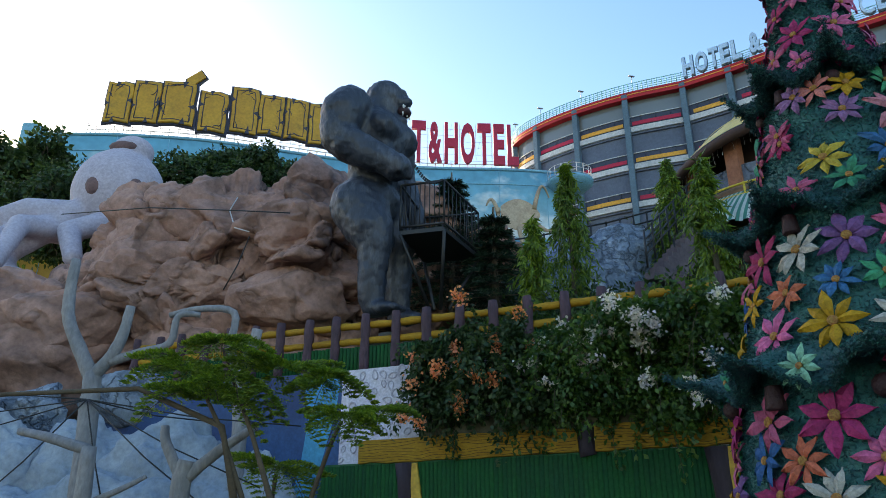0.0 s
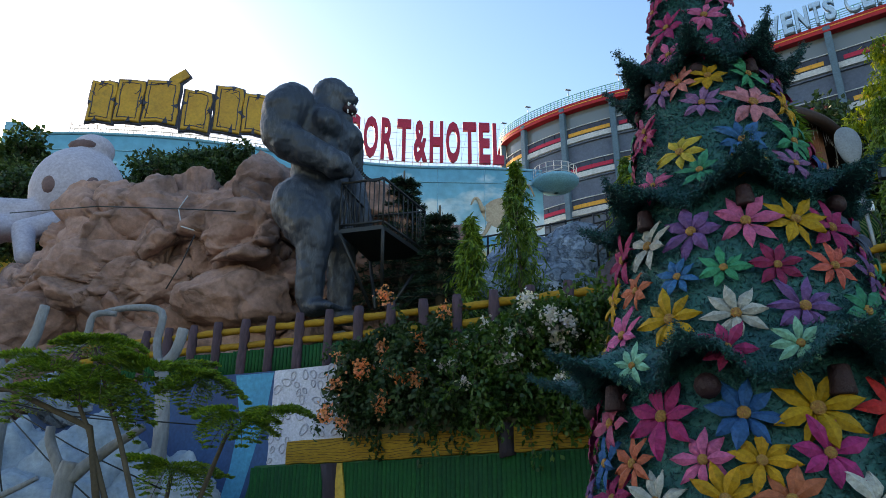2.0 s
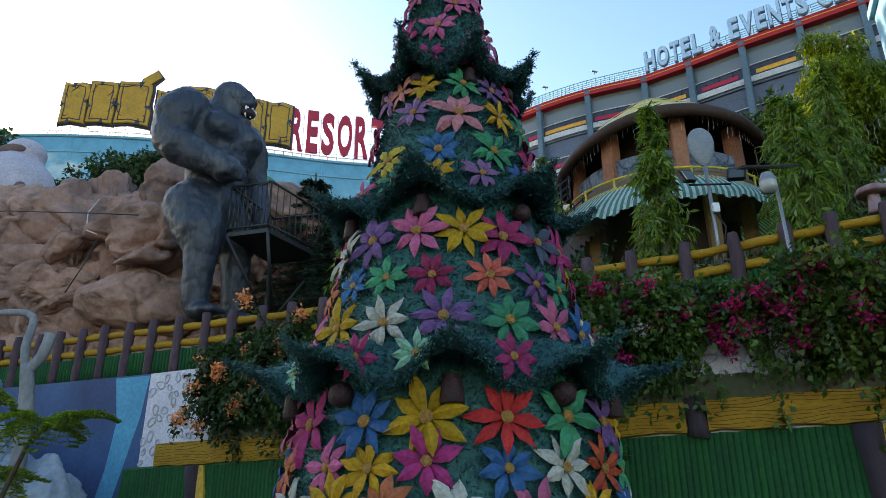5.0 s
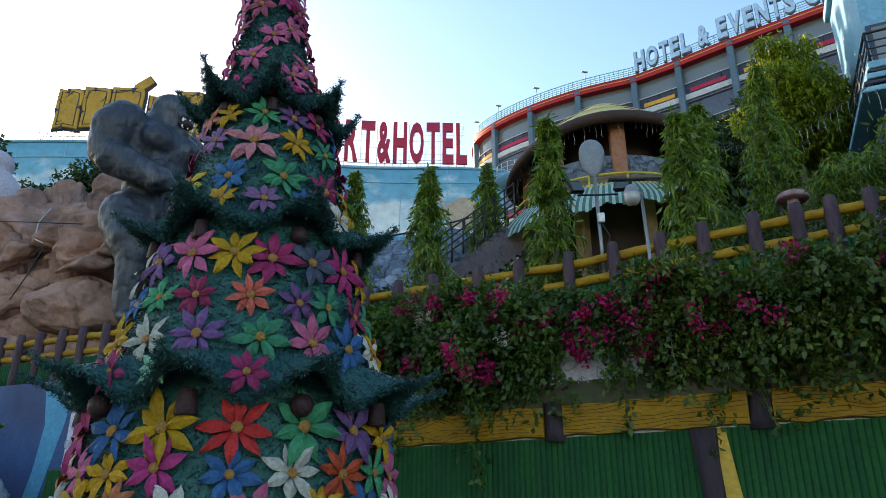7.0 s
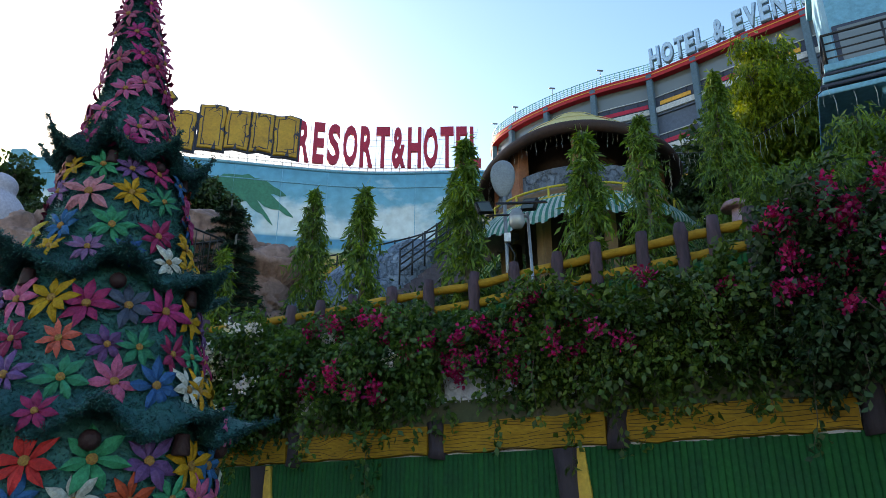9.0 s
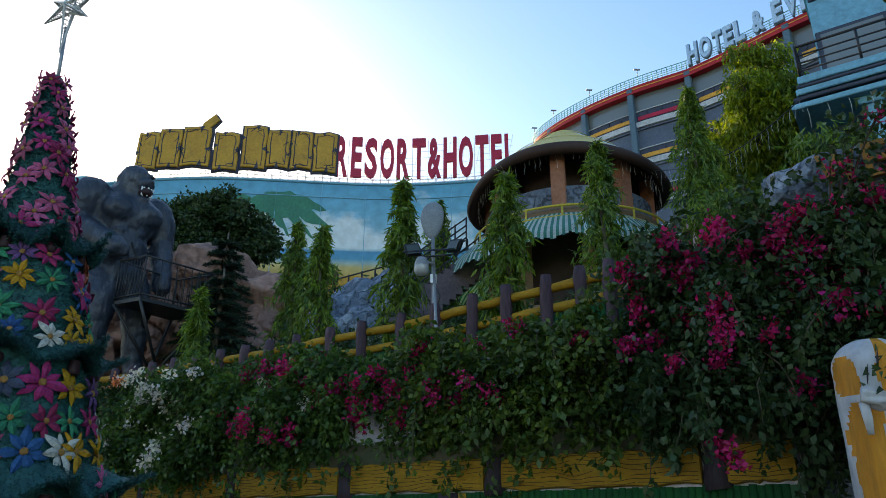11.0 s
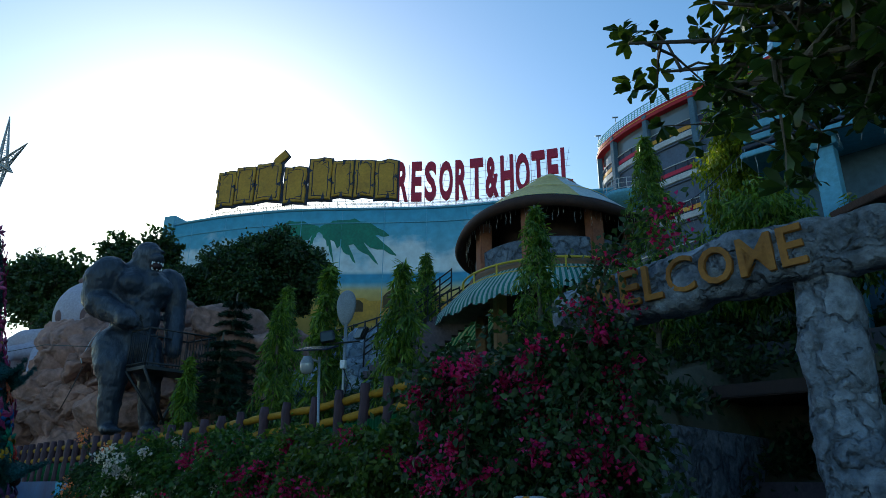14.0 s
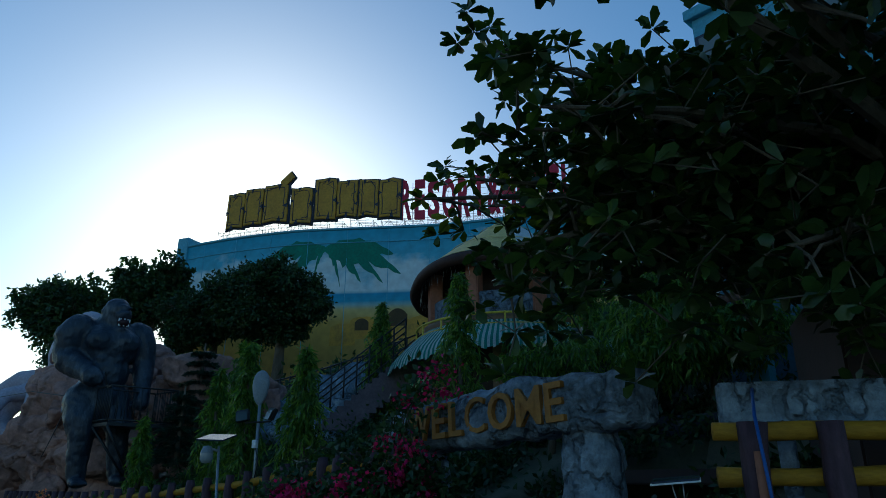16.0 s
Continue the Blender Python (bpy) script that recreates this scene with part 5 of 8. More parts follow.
def rocks():
    f = thing("rock_formation", (-8, 20.5, 5.5), "brown artificial rock cliff of broken ledges with a cave", "rock")
    for c, r in (((-10.5, 21.6, 9.7), (2.2, 1.8, 2.1)), ((-8.0, 21.6, 10.2), (2.3, 1.7, 1.8)), ((-5.5, 21.2, 10.6), (2.1, 1.6, 1.7)),
                 ((-5.2, 20.0, 9.5), (1.8, 1.2, 1.2)), ((-9.6, 20.5, 8.3), (2.9, 1.3, 1.1)), ((-9.4, 21.1, 6.4), (3.4, 1.2, 1.6)), ((-13.9, 21.0, 7.0), (2.6, 1.8, 1.7)),
                 ((-2.2, 21.6, 9.2), (2.1, 1.5, 2.3)), ((0.0, 22.9, 9.0), (1.9, 1.5, 1.9)), ((-17.8, 22.4, 6.4), (3.0, 2.6, 2.2)), ((-3.6, 20.6, 8.6), (1.6, 1.0, 1.8)), ((-6.4, 21.0, 6.6), (3.0, 1.1, 1.4))):
        ledge(c, r, f)
    for i, (c, r) in enumerate((((-5.0, 19.4, 7.4), (2.0, 1.0, 1.35)), ((-14.3, 20.4, 5.6), (3.4, 2.0, 2.2)), ((-12.0, 19.6, 6.8), (1.9, 1.1, 1.4)), ((-8.6, 19.9, 5.9), (1.6, 0.9, 1.0)))):
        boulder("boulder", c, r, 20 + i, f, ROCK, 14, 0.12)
    for pts in (((-7.4, 20.0, 11.1), (-7.5, 19.7, 10.5), (-7.0, 19.0, 9.6), (-6.4, 18.6, 9.3)), ((-13, 19.6, 10.4), (-10, 19.4, 10.5), (-7, 18.8, 10.1), (-5.2, 18.6, 9.9)),
                ((-6.4, 18.7, 9.2), (-6.6, 18.5, 8.2), (-6.9, 18.4, 7.4))):
        tube("cable", pts, 0.02, BULB if pts[0][0] == -7.4 else BLACK_IRON, f, 5)


rocks()


def octopus():
    bm = bmesh.new()
    c = Vector((-14.0, 24.4, 13.3))
    ellipsoid(bm, c, (1.78, 1.7, 2.0))
    ellipsoid(bm, c + Vector((0.3, 0.0, 2.0)), (0.82, 0.8, 0.66))
    for a, b, ra, rb in (((-15.0, 23.2, 12.0), (-16.3, 22.6, 11.9), 0.55, 0.5), ((-16.3, 22.6, 11.9), (-17.6, 22.5, 11.3), 0.5, 0.5), ((-17.6, 23, 11.2), (-19.4, 21.8, 9.6), 0.6, 0.5), ((-19.4, 21.8, 9.6), (-19.8, 20.8, 7.6), 0.5, 0.35),
                         ((-15.2, 23.0, 11.6), (-16.7, 22.3, 10.0), 0.5, 0.45), ((-16.7, 22.3, 10.0), (-16.2, 22.0, 9.2), 0.45, 0.42), ((-16.2, 22.0, 9.2), (-15.0, 21.8, 8.7), 0.42, 0.35), ((-15.8, 23.2, 11.5), (-17.0, 21.8, 10.4), 0.5, 0.4), ((-17.0, 21.8, 10.4), (-17.2, 21.0, 8.4), 0.5, 0.35),
                         ((-13.6, 23.2, 11.6), (-14.4, 22.3, 10.9), 0.5, 0.42), ((-14.4, 22.3, 10.9), (-13.6, 21.6, 9.6), 0.42, 0.35),
                         ((-15.2, 23.6, 11.4), (-15.8, 21.6, 10.9), 0.6, 0.4), ((-15.8, 21.6, 10.9), (-15.4, 20.3, 9.0), 0.4, 0.3)):
        capsule(bm, a, b, ra, rb)
    me = fused(bm, 0.09, 6)
    me.materials.clear()
    me.materials.append(OCTO)
    me.materials.append(HOLLOW)
    b = bmesh.new()
    b.from_mesh(me)
    n0 = len(b.faces)
    # Eye hollows and cap underside: brown lumps with the shade in their colour.
    for ex in (-14.16, -12.75):
        ellipsoid(b, (ex, 22.84 if ex < -14 else 23.2, 13.05), (0.33, 0.16, 0.42), None, 2)
    ellipsoid(b, c + Vector((0.18, -0.62, 1.92)), (0.6, 0.24, 0.26), None, 2)
    b.faces.ensure_lookup_table()
    for i in range(n0, len(b.faces)):
        b.faces[i].material_index = 1
    for f in b.faces:
        f.smooth = True
    b.to_mesh(me)
    b.free()
    me.name = "octopus_statue"
    tagged(new("octopus_statue", me), "white rounded octopus statue with arms over the rocks", "statue")


octopus()


def snow_range():
    s = thing("snowy_rocks", (-7, 15.5, 0), "white and blue painted cement peaks before the blue wall", "rock")
    for i, (c, r) in enumerate((((-6.5, 15.3, 1.6), (1.5, 0.9, 1.9)), ((-4.8, 15.2, 1.1), (1.3, 0.8, 1.6)), ((-8.6, 15.6, 1.3), (1.7, 1.0, 2.0)),
                                ((-7.4, 14.6, 0.9), (2.2, 0.9, 1.3)), ((-10.8, 15.0, 1.6), (1.6, 1.0, 2.0)), ((-5.6, 14.4, 0.6), (1.9, 0.8, 1.1)),
                                ((-12.6, 15.5, 2.0), (1.8, 1.2, 3.2)), ((-9.6, 14.2, 0.7), (1.8, 0.8, 1.2)))):
        boulder("peak", c, r, 60 + i, s, SNOW, 4, 0.20, 5, (0.8, 0.95))
    for i, (c, r) in enumerate((((-12.2, 17.6, 3.2), (2.4, 1.0, 1.6)), ((-9.2, 18.6, 4.4), (1.6, 0.5, 0.8)))):
        boulder("grey_rock", c, r, 75 + i, s, GREY_ROCK, 10, 0.14, 4)


snow_range()


def curved(pts, per=4):
    """A smooth run through a few places."""
    p = [Vector(q) for q in pts]
    out = []
    for i in range(len(p) - 1):
        p0, p1, p2, p3 = p[max(i - 1, 0)], p[i], p[i + 1], p[min(i + 2, len(p) - 1)]
        for k in range(per):
            t = k / per
            out.append(0.5 * ((2 * p1) + (p2 - p0) * t + (2 * p0 - 5 * p1 + 4 * p2 - p3) * t * t + (3 * p1 - p0 - 3 * p2 + p3) * t ** 3))
    return out + [p[-1]]


def concrete_tree(limbs, label, parent_at):
    t = thing("concrete_tree", parent_at, label, "sculpture", group="concrete trees")
    for i, (pts, r0, r1) in enumerate(limbs):
        pts = curved(pts)
        n = len(pts)
        tube("trunk" if i == 0 else "limb", pts, [0.6 * (r0 + (r1 - r0) * k / (n - 1)) for k in range(n)], CONCRETE_TREE, t, 10, wobble=0.12, rng=random.Random(i))


concrete_tree(((((-6.75, 12.6, 0), (-6.85, 12.6, 1.6), (-6.95, 12.6, 3.0), (-7.05, 12.65, 4.0)), 0.34, 0.28),
               (((-7.05, 12.65, 3.9), (-7.4, 12.6, 4.5), (-7.75, 12.6, 5.2), (-7.8, 12.6, 6.3)), 0.26, 0.16),
               (((-7.05, 12.65, 3.9), (-6.7, 12.6, 4.35), (-6.55, 12.6, 4.8), (-6.5, 12.6, 5.3)), 0.22, 0.15),
               (((-6.75, 12.6, 4.2), (-6.2, 12.7, 4.4), (-5.7, 12.8, 4.6), (-5.6, 12.8, 5.15), (-5.2, 12.9, 5.2)), 0.16, 0.09)),
              "grey-white cement tree with cut bare branches", (-6.75, 12.6, 0))
concrete_tree(((((-4.75, 14.6, 0), (-4.7, 14.6, 1.8), (-4.75, 14.6, 3.4), (-4.95, 14.6, 4.6)), 0.30, 0.24),
               (((-4.95, 14.6, 4.4), (-5.15, 14.7, 5.0), (-5.2, 14.8, 5.75), (-6.0, 14.8, 5.85), (-6.7, 14.8, 5.7)), 0.17, 0.11),
               (((-4.95, 14.6, 4.4), (-4.65, 14.6, 4.8), (-4.55, 14.6, 5.3)), 0.2, 0.2)),
              "grey-white cement tree with a hooked branch", (-4.75, 14.6, 0))
concrete_tree(((((-4.0, 10.1, 0), (-4.0, 10.1, 1.0), (-4.0, 10.1, 1.9), (-3.95, 10.1, 2.25)), 0.26, 0.22),
               (((-3.95, 10.1, 2.0), (-3.5, 10.15, 2.4), (-3.0, 10.2, 2.75)), 0.17, 0.10),
               (((-4.0, 10.1, 2.0), (-4.3, 10.1, 2.5), (-4.35, 10.1, 2.75)), 0.15, 0.1)),
              "low grey-white cement tree stump with two limbs", (-4.0, 10.1, 0))
concrete_tree(((((-5.9, 10.9, 0), (-5.85, 10.9, 1.2), (-5.9, 10.9, 2.5)), 0.25, 0.2),
               (((-5.9, 10.9, 2.45), (-6.6, 10.9, 2.65), (-7.1, 10.9, 2.75)), 0.16, 0.1),
               (((-5.9, 10.9, 1.6), (-5.3, 10.9, 1.85), (-4.9, 10.9, 2.05)), 0.1, 0.06)),
              "cement tree with one level limb", (-5.9, 10.9, 0))


def wires():
    w = thing("guy_wires", (-6.9, 12.4, 3.4), "thin dark wires tied round a cement tree", "cable")
    hub = Vector((-6.9, 12.35, 3.45))
    for p in ((-11, 13.5, 4.0), (-11, 13, 3.2), (-10.5, 12.5, 2.6), (-3.2, 13.8, 3.1), (-3.4, 12, 1.9), (-4.0, 11.5, 1.5), (-6.2, 12.2, 1.6), (-8.6, 12, 1.4), (-5.0, 14, 3.2)):
        p = Vector(p)
        tube("wire", [hub, hub.lerp(p, 0.5) - Vector((0, 0, 0.08)), p], 0.014, BLACK_IRON, w, 5)


wires()


# ---- rustic fence above the wall ----
FENCE = [(-9.5, 18.9, 5.95), (-6.4, 17.75, 5.97), (-3.0, 16.5, 5.98), (1.0, 15.1, 6.0), (5.2, 14.0, 6.2), (9.3, 12.95, 6.48), (11.7, 12.1, 6.7), (14.5, 11.0, 6.88), (16.4, 10.2, 6.95)]


def fence_point(d):
    a = 0.0
    for p, q in zip(FENCE[:-1], FENCE[1:]):
        p, q = Vector(p), Vector(q)
        n = (q - p).length
        if a + n >= d:
            return p.lerp(q, (d - a) / n), (q - p).normalized()
        a += n
    return Vector(FENCE[-1]), (Vector(FENCE[-1]) - Vector(FENCE[-2])).normalized()


def fence():
    f = thing("rustic_fence", (3, 14.6, 4.7), "cement log fence with brown posts and yellow rails", "fence")
    total = sum((Vector(b) - Vector(a)).length for a, b in zip(FENCE[:-1], FENCE[1:]))
    rng = random.Random(8)
    posts = []
    spots = [0.15 + 0.83 * k for k in range(21)] + [17.75, 18.65, 19.65, 20.6, 21.5, 22.29, 23.18, 23.93, 24.48, 25.11, 25.75, 26.4]
    for d in spots:
        posts.append(fence_point(d))
    for p, u in posts:
        lean = rng.uniform(-0.03, 0.03)
        h = 1.42 + rng.uniform(-0.05, 0.06)
        n = 7
        r = 0.125
        pts = [(p.x + lean * k / n + rng.uniform(-0.01, 0.01), p.y - 0.06, p.z - h + (h + 0.08) * k / n) for k in range(n + 1)]
        rad = [r * (1 + rng.uniform(-0.1, 0.1)) for _ in range(n + 1)]
        rad[-1] *= 0.8
        tube("post", pts, rad, BARK, f, 10, "purple-brown bark-textured post", wobble=0.16, rng=rng)
    for (p, u), (q, _) in zip(posts[:-1], posts[1:]):
        for z in (-0.18, -0.58):
            a, b = p + Vector((0, 0.03, z)), q + Vector((0, 0.03, z))
            pts = [a.lerp(b, k / 4) + Vector((0, 0, rng.uniform(-0.012, 0.012))) for k in range(5)]
            r = 0.095
            tube("rail", pts, [r * rng.uniform(0.88, 1.1) for _ in range(5)], YELLOW, f, 9, "yellow log rail", wobble=0.08, rng=rng)
    # green slatted skirt between posts
    slat = bmesh.new()
    bmesh.ops.create_cone(slat, cap_ends=True, segments=8, radius1=0.05, radius2=0.05, depth=0.68)
    me = bpy.data.meshes.new("slat")
    slat.to_mesh(me)
    slat.free()
    me.materials.append(GREEN)
    me.polygons.foreach_set("use_smooth", [True] * len(me.polygons))
    d = 0.2
    while d < total - 0.1:
        p, u = fence_point(d)
        placed("slat", me, Matrix.Translation((p.x, p.y - 0.02, p.z - 1.07)) @ Matrix.Diagonal((1, 1, rng.uniform(0.94, 1.05), 1)), f)
        d += 0.104


fence()

# ---- decorated cone tree ----
TREE = Vector((4.78, 7.38, 0))


def cone_r(z):
    return float(np.interp(z, [0, 1.2, 2.0, 2.5, 3.35, 3.77, 4.23, 4.9, 5.3, 5.8, 6.2, 6.6, 7.2, 7.8, 8.4, 9.2, 9.65],
                           [1.95, 1.8, 1.62, 1.54, 1.38, 1.27, 1.16, 1.0, 0.91, 0.82, 0.74, 0.64, 0.5, 0.39, 0.33, 0.21, 0.13]))


def lean(z):
    """The tip of the cone bends a little to one side."""
    k = float(np.interp(z, [5.5, 6.5, 7.8, 8.4, 9.2, 9.65, 11], [0.0, 0.03, 0.11, 0.15, 0.22, 0.27, 0.3]))
    return Vector((-0.9 * k, -0.45 * k, 0))


def on_cone(r, a, z):
    """A place r metres from the bent axis at the angle a, which is 0 towards -y."""
    c = TREE + lean(z)
    return Vector((c.x + r * math.sin(a), c.y - r * math.cos(a), z))


def star_flower(petals, rng):
    """Pointed felt petals of uneven length, folded along the middle and curled; faces -y."""
    vs, fs = [], []
    for k in range(petals):
        a = 2 * math.pi * k / petals + rng.uniform(-0.13, 0.13)
        L, w = rng.uniform(0.84, 1.16), rng.uniform(0.165, 0.215) * 8 / petals
        back = 0.06 if k % 2 else -0.05
        curl, twist = rng.uniform(-0.16, 0.14), rng.uniform(-0.07, 0.07)
        o = len(vs)
        for rr, ww, yy in ((0.10, 0.06, 0.0), (0.32 * L, w * 0.72, -0.10), (0.55 * L, w, -0.13 + curl * 0.3), (0.78 * L, w * 0.62, -0.08 + curl * 0.7), (L, 0.0, curl)):
            aa = a + twist * rr
            ca, sa = math.cos(aa), math.sin(aa)
            for sgn in (-1, 0, 1):
                x, z = ca * rr - sa * ww * sgn, sa * rr + ca * ww * sgn
                vs.append((x, yy + back - (0.0 if sgn else 0.085) + twist * sgn * rr, z))
        for i in range(4):
            for j in range(2):
                p = o + i * 3 + j
                fs.append((p, p + 1, p + 4, p + 3))
    return vs, fs


def skirt(t, rng, n, phase, top, lobe, base, tip, bells):
    """A tinsel skirt: lobes that hang against the cone, and between them horns that reach out and curl up.
    top, lobe, base, tip: (radius, height) where it leaves the cone, at the lobes' hem, under a horn, at a horn's end."""
    per, rows = 18, 12
    seg = n * per
    vs, fs = [], []
    for side in (0, 1):
        for j in range(rows + 1):
            u = j / rows
            for k in range(seg):
                w = abs(((k / per + 0.5) % 1.0) - 0.5) * 2
                horn = max(0.0, 1 - w) ** 1.25
                wave = 0.03 * math.sin(k * 0.9 + n) + 0.02 * math.sin(k * 2.3)
                r_hem = lobe[0] + (tip[0] - lobe[0]) * horn ** 1.7 + wave * (1 - horn)
                z_hem = lobe[1] + (base[1] - lobe[1]) * min(1.0, horn * 1.6) + wave * 0.5
                r = top[0] + (r_hem - top[0]) * (u ** 0.85)
                z = top[1] + (z_hem - top[1]) * (1 - (1 - u) ** 1.5) + (tip[1] - base[1]) * horn ** 3 * u ** 4
                r -= 0.07 * side * (1 - 0.4 * horn)
                z -= (0.03 + 0.07 * horn * (1 - u)) * side
                vs.append(on_cone(r, 2 * math.pi * k / seg + radians(phase), z))
    m = (rows + 1) * seg
    for j in range(rows):
        for k in range(seg):
            p, q = j * seg + k, j * seg + (k + 1) % seg
            fs.append((p, p + seg, q + seg, q))
            fs.append((m + p, m + q, m + q + seg, m + p + seg))
    for k in range(seg):
        p, q = rows * seg + k, rows * seg + (k + 1) % seg
        fs.append((p, m + p, m + q, q))
    sk = raw("skirt", vs, fs, TINSEL, t, "scalloped tinsel skirt with curled tips", True)
    pts = np.array([v.to_tuple() for v in vs])
    centre = np.array([TREE.x, TREE.y, lobe[1]])
    idx = rng.integers(0, 2 * m, 38000)
    p = pts[idx] + rng.normal(size=(len(idx), 3)) * 0.014
    fast_quads("fringe", leaves(rng, p, unit(p - centre) + np.array([0, 0, -0.3]), 0.042, 0.013, 0.9), TINSEL, sk, "tinsel fringe")["kind"] = "stuff"
    hem = pts[rows * seg:m][rng.integers(0, seg, 15000)] + rng.normal(size=(15000, 3)) * 0.024
    fast_quads("edge_garland", leaves(rng, hem, unit(hem - centre), 0.036, 0.013, 1.4), TINSEL, sk, "bushy garland edge")["kind"] = "stuff"
    # felt bells and balls hang under the hem
    for k in range(n):
        c = on_cone(top[0] + (base[0] - top[0]) * 0.55, radians(phase + 360 * k / n), lobe[1] - 0.02)
        bm = bmesh.new()
        if k % 2:
            bmesh.ops.create_icosphere(bm, subdivisions=2, radius=bells, matrix=Matrix.Translation(c))
            part("bauble", bm, BALL, t, "dark red felt ball", True)
        else:
            bmesh.ops.create_cone(bm, cap_ends=True, segments=14, radius1=bells * 0.95, radius2=bells * 0.72, depth=bells * 2.1, matrix=Matrix.Translation(c))
            bmesh.ops.bevel(bm, geom=list(bm.edges), offset=bells * 0.12, segments=1, affect="EDGES")
            part("bell", bm, BALL, t, "dark red felt bell", True)


# height, size, then colour and angle of each felt flower of the ring
FLOWER_ROWS = (
    (9.52, 0.16, "p-40 m30 p100"), (9.25, 0.16, "p-70 m60 p-5"), (8.93, 0.19, "p-3 p75 m-80"), (8.6, 0.19, "p-32 m25 p85"), (8.24, 0.19, "m39 p-70 p95"), (8.06, 0.20, "p-3 m70 p-45"),
    (7.72, 0.20, "p-38 p46 m90"), (7.55, 0.20, "p18 m-75"), (7.15, 0.22, "p-6 m-50 p65"), (6.91, 0.21, "p41 m85 p-80"), (6.68, 0.21, "m-17 m30 p-48 p62"),
    (6.2, 0.21, "l-58 s-40 y-17 g14 v39 m63 b92"), (5.8, 0.22, "l-26 y40 g68 p-75"), (5.76, 0.29, "q9"), (5.65, 0.2, "m-72"), (5.28, 0.25, "n-42 b-5 g30 m63 y93"),
    (4.94, 0.21, "p-58 g-30 y-5 l20 b44 w70 y88"), (4.24, 0.285, "m-85 w-60 v-38 p-14 y8 m27 k47 m68 y88"), (3.77, 0.22, "o-67 b-45 g-26 m-6 o17 v38 g54 m73 g88"),
    (3.34, 0.27, "p-73 y-46 w-24 v0 g23 p43 b63 w82 y93"), (2.95, 0.20, "t-57 m-27 t-7 m19"), (2.46, 0.31, "p-75 m-50 b-25 y-5 r18 g40 v60 y81 b97"),
    (2.08, 0.25, "b-78 o-62 p-38 y-23 m-5 b17 w36 r54 g71 p88"), (1.74, 0.26, "m-70 w-52 y-33 o-16 w3 p24 y44 b64 w84"), (1.36, 0.24, "g-60 p-40 b-20 y0 w20 v40 r60 m80"))


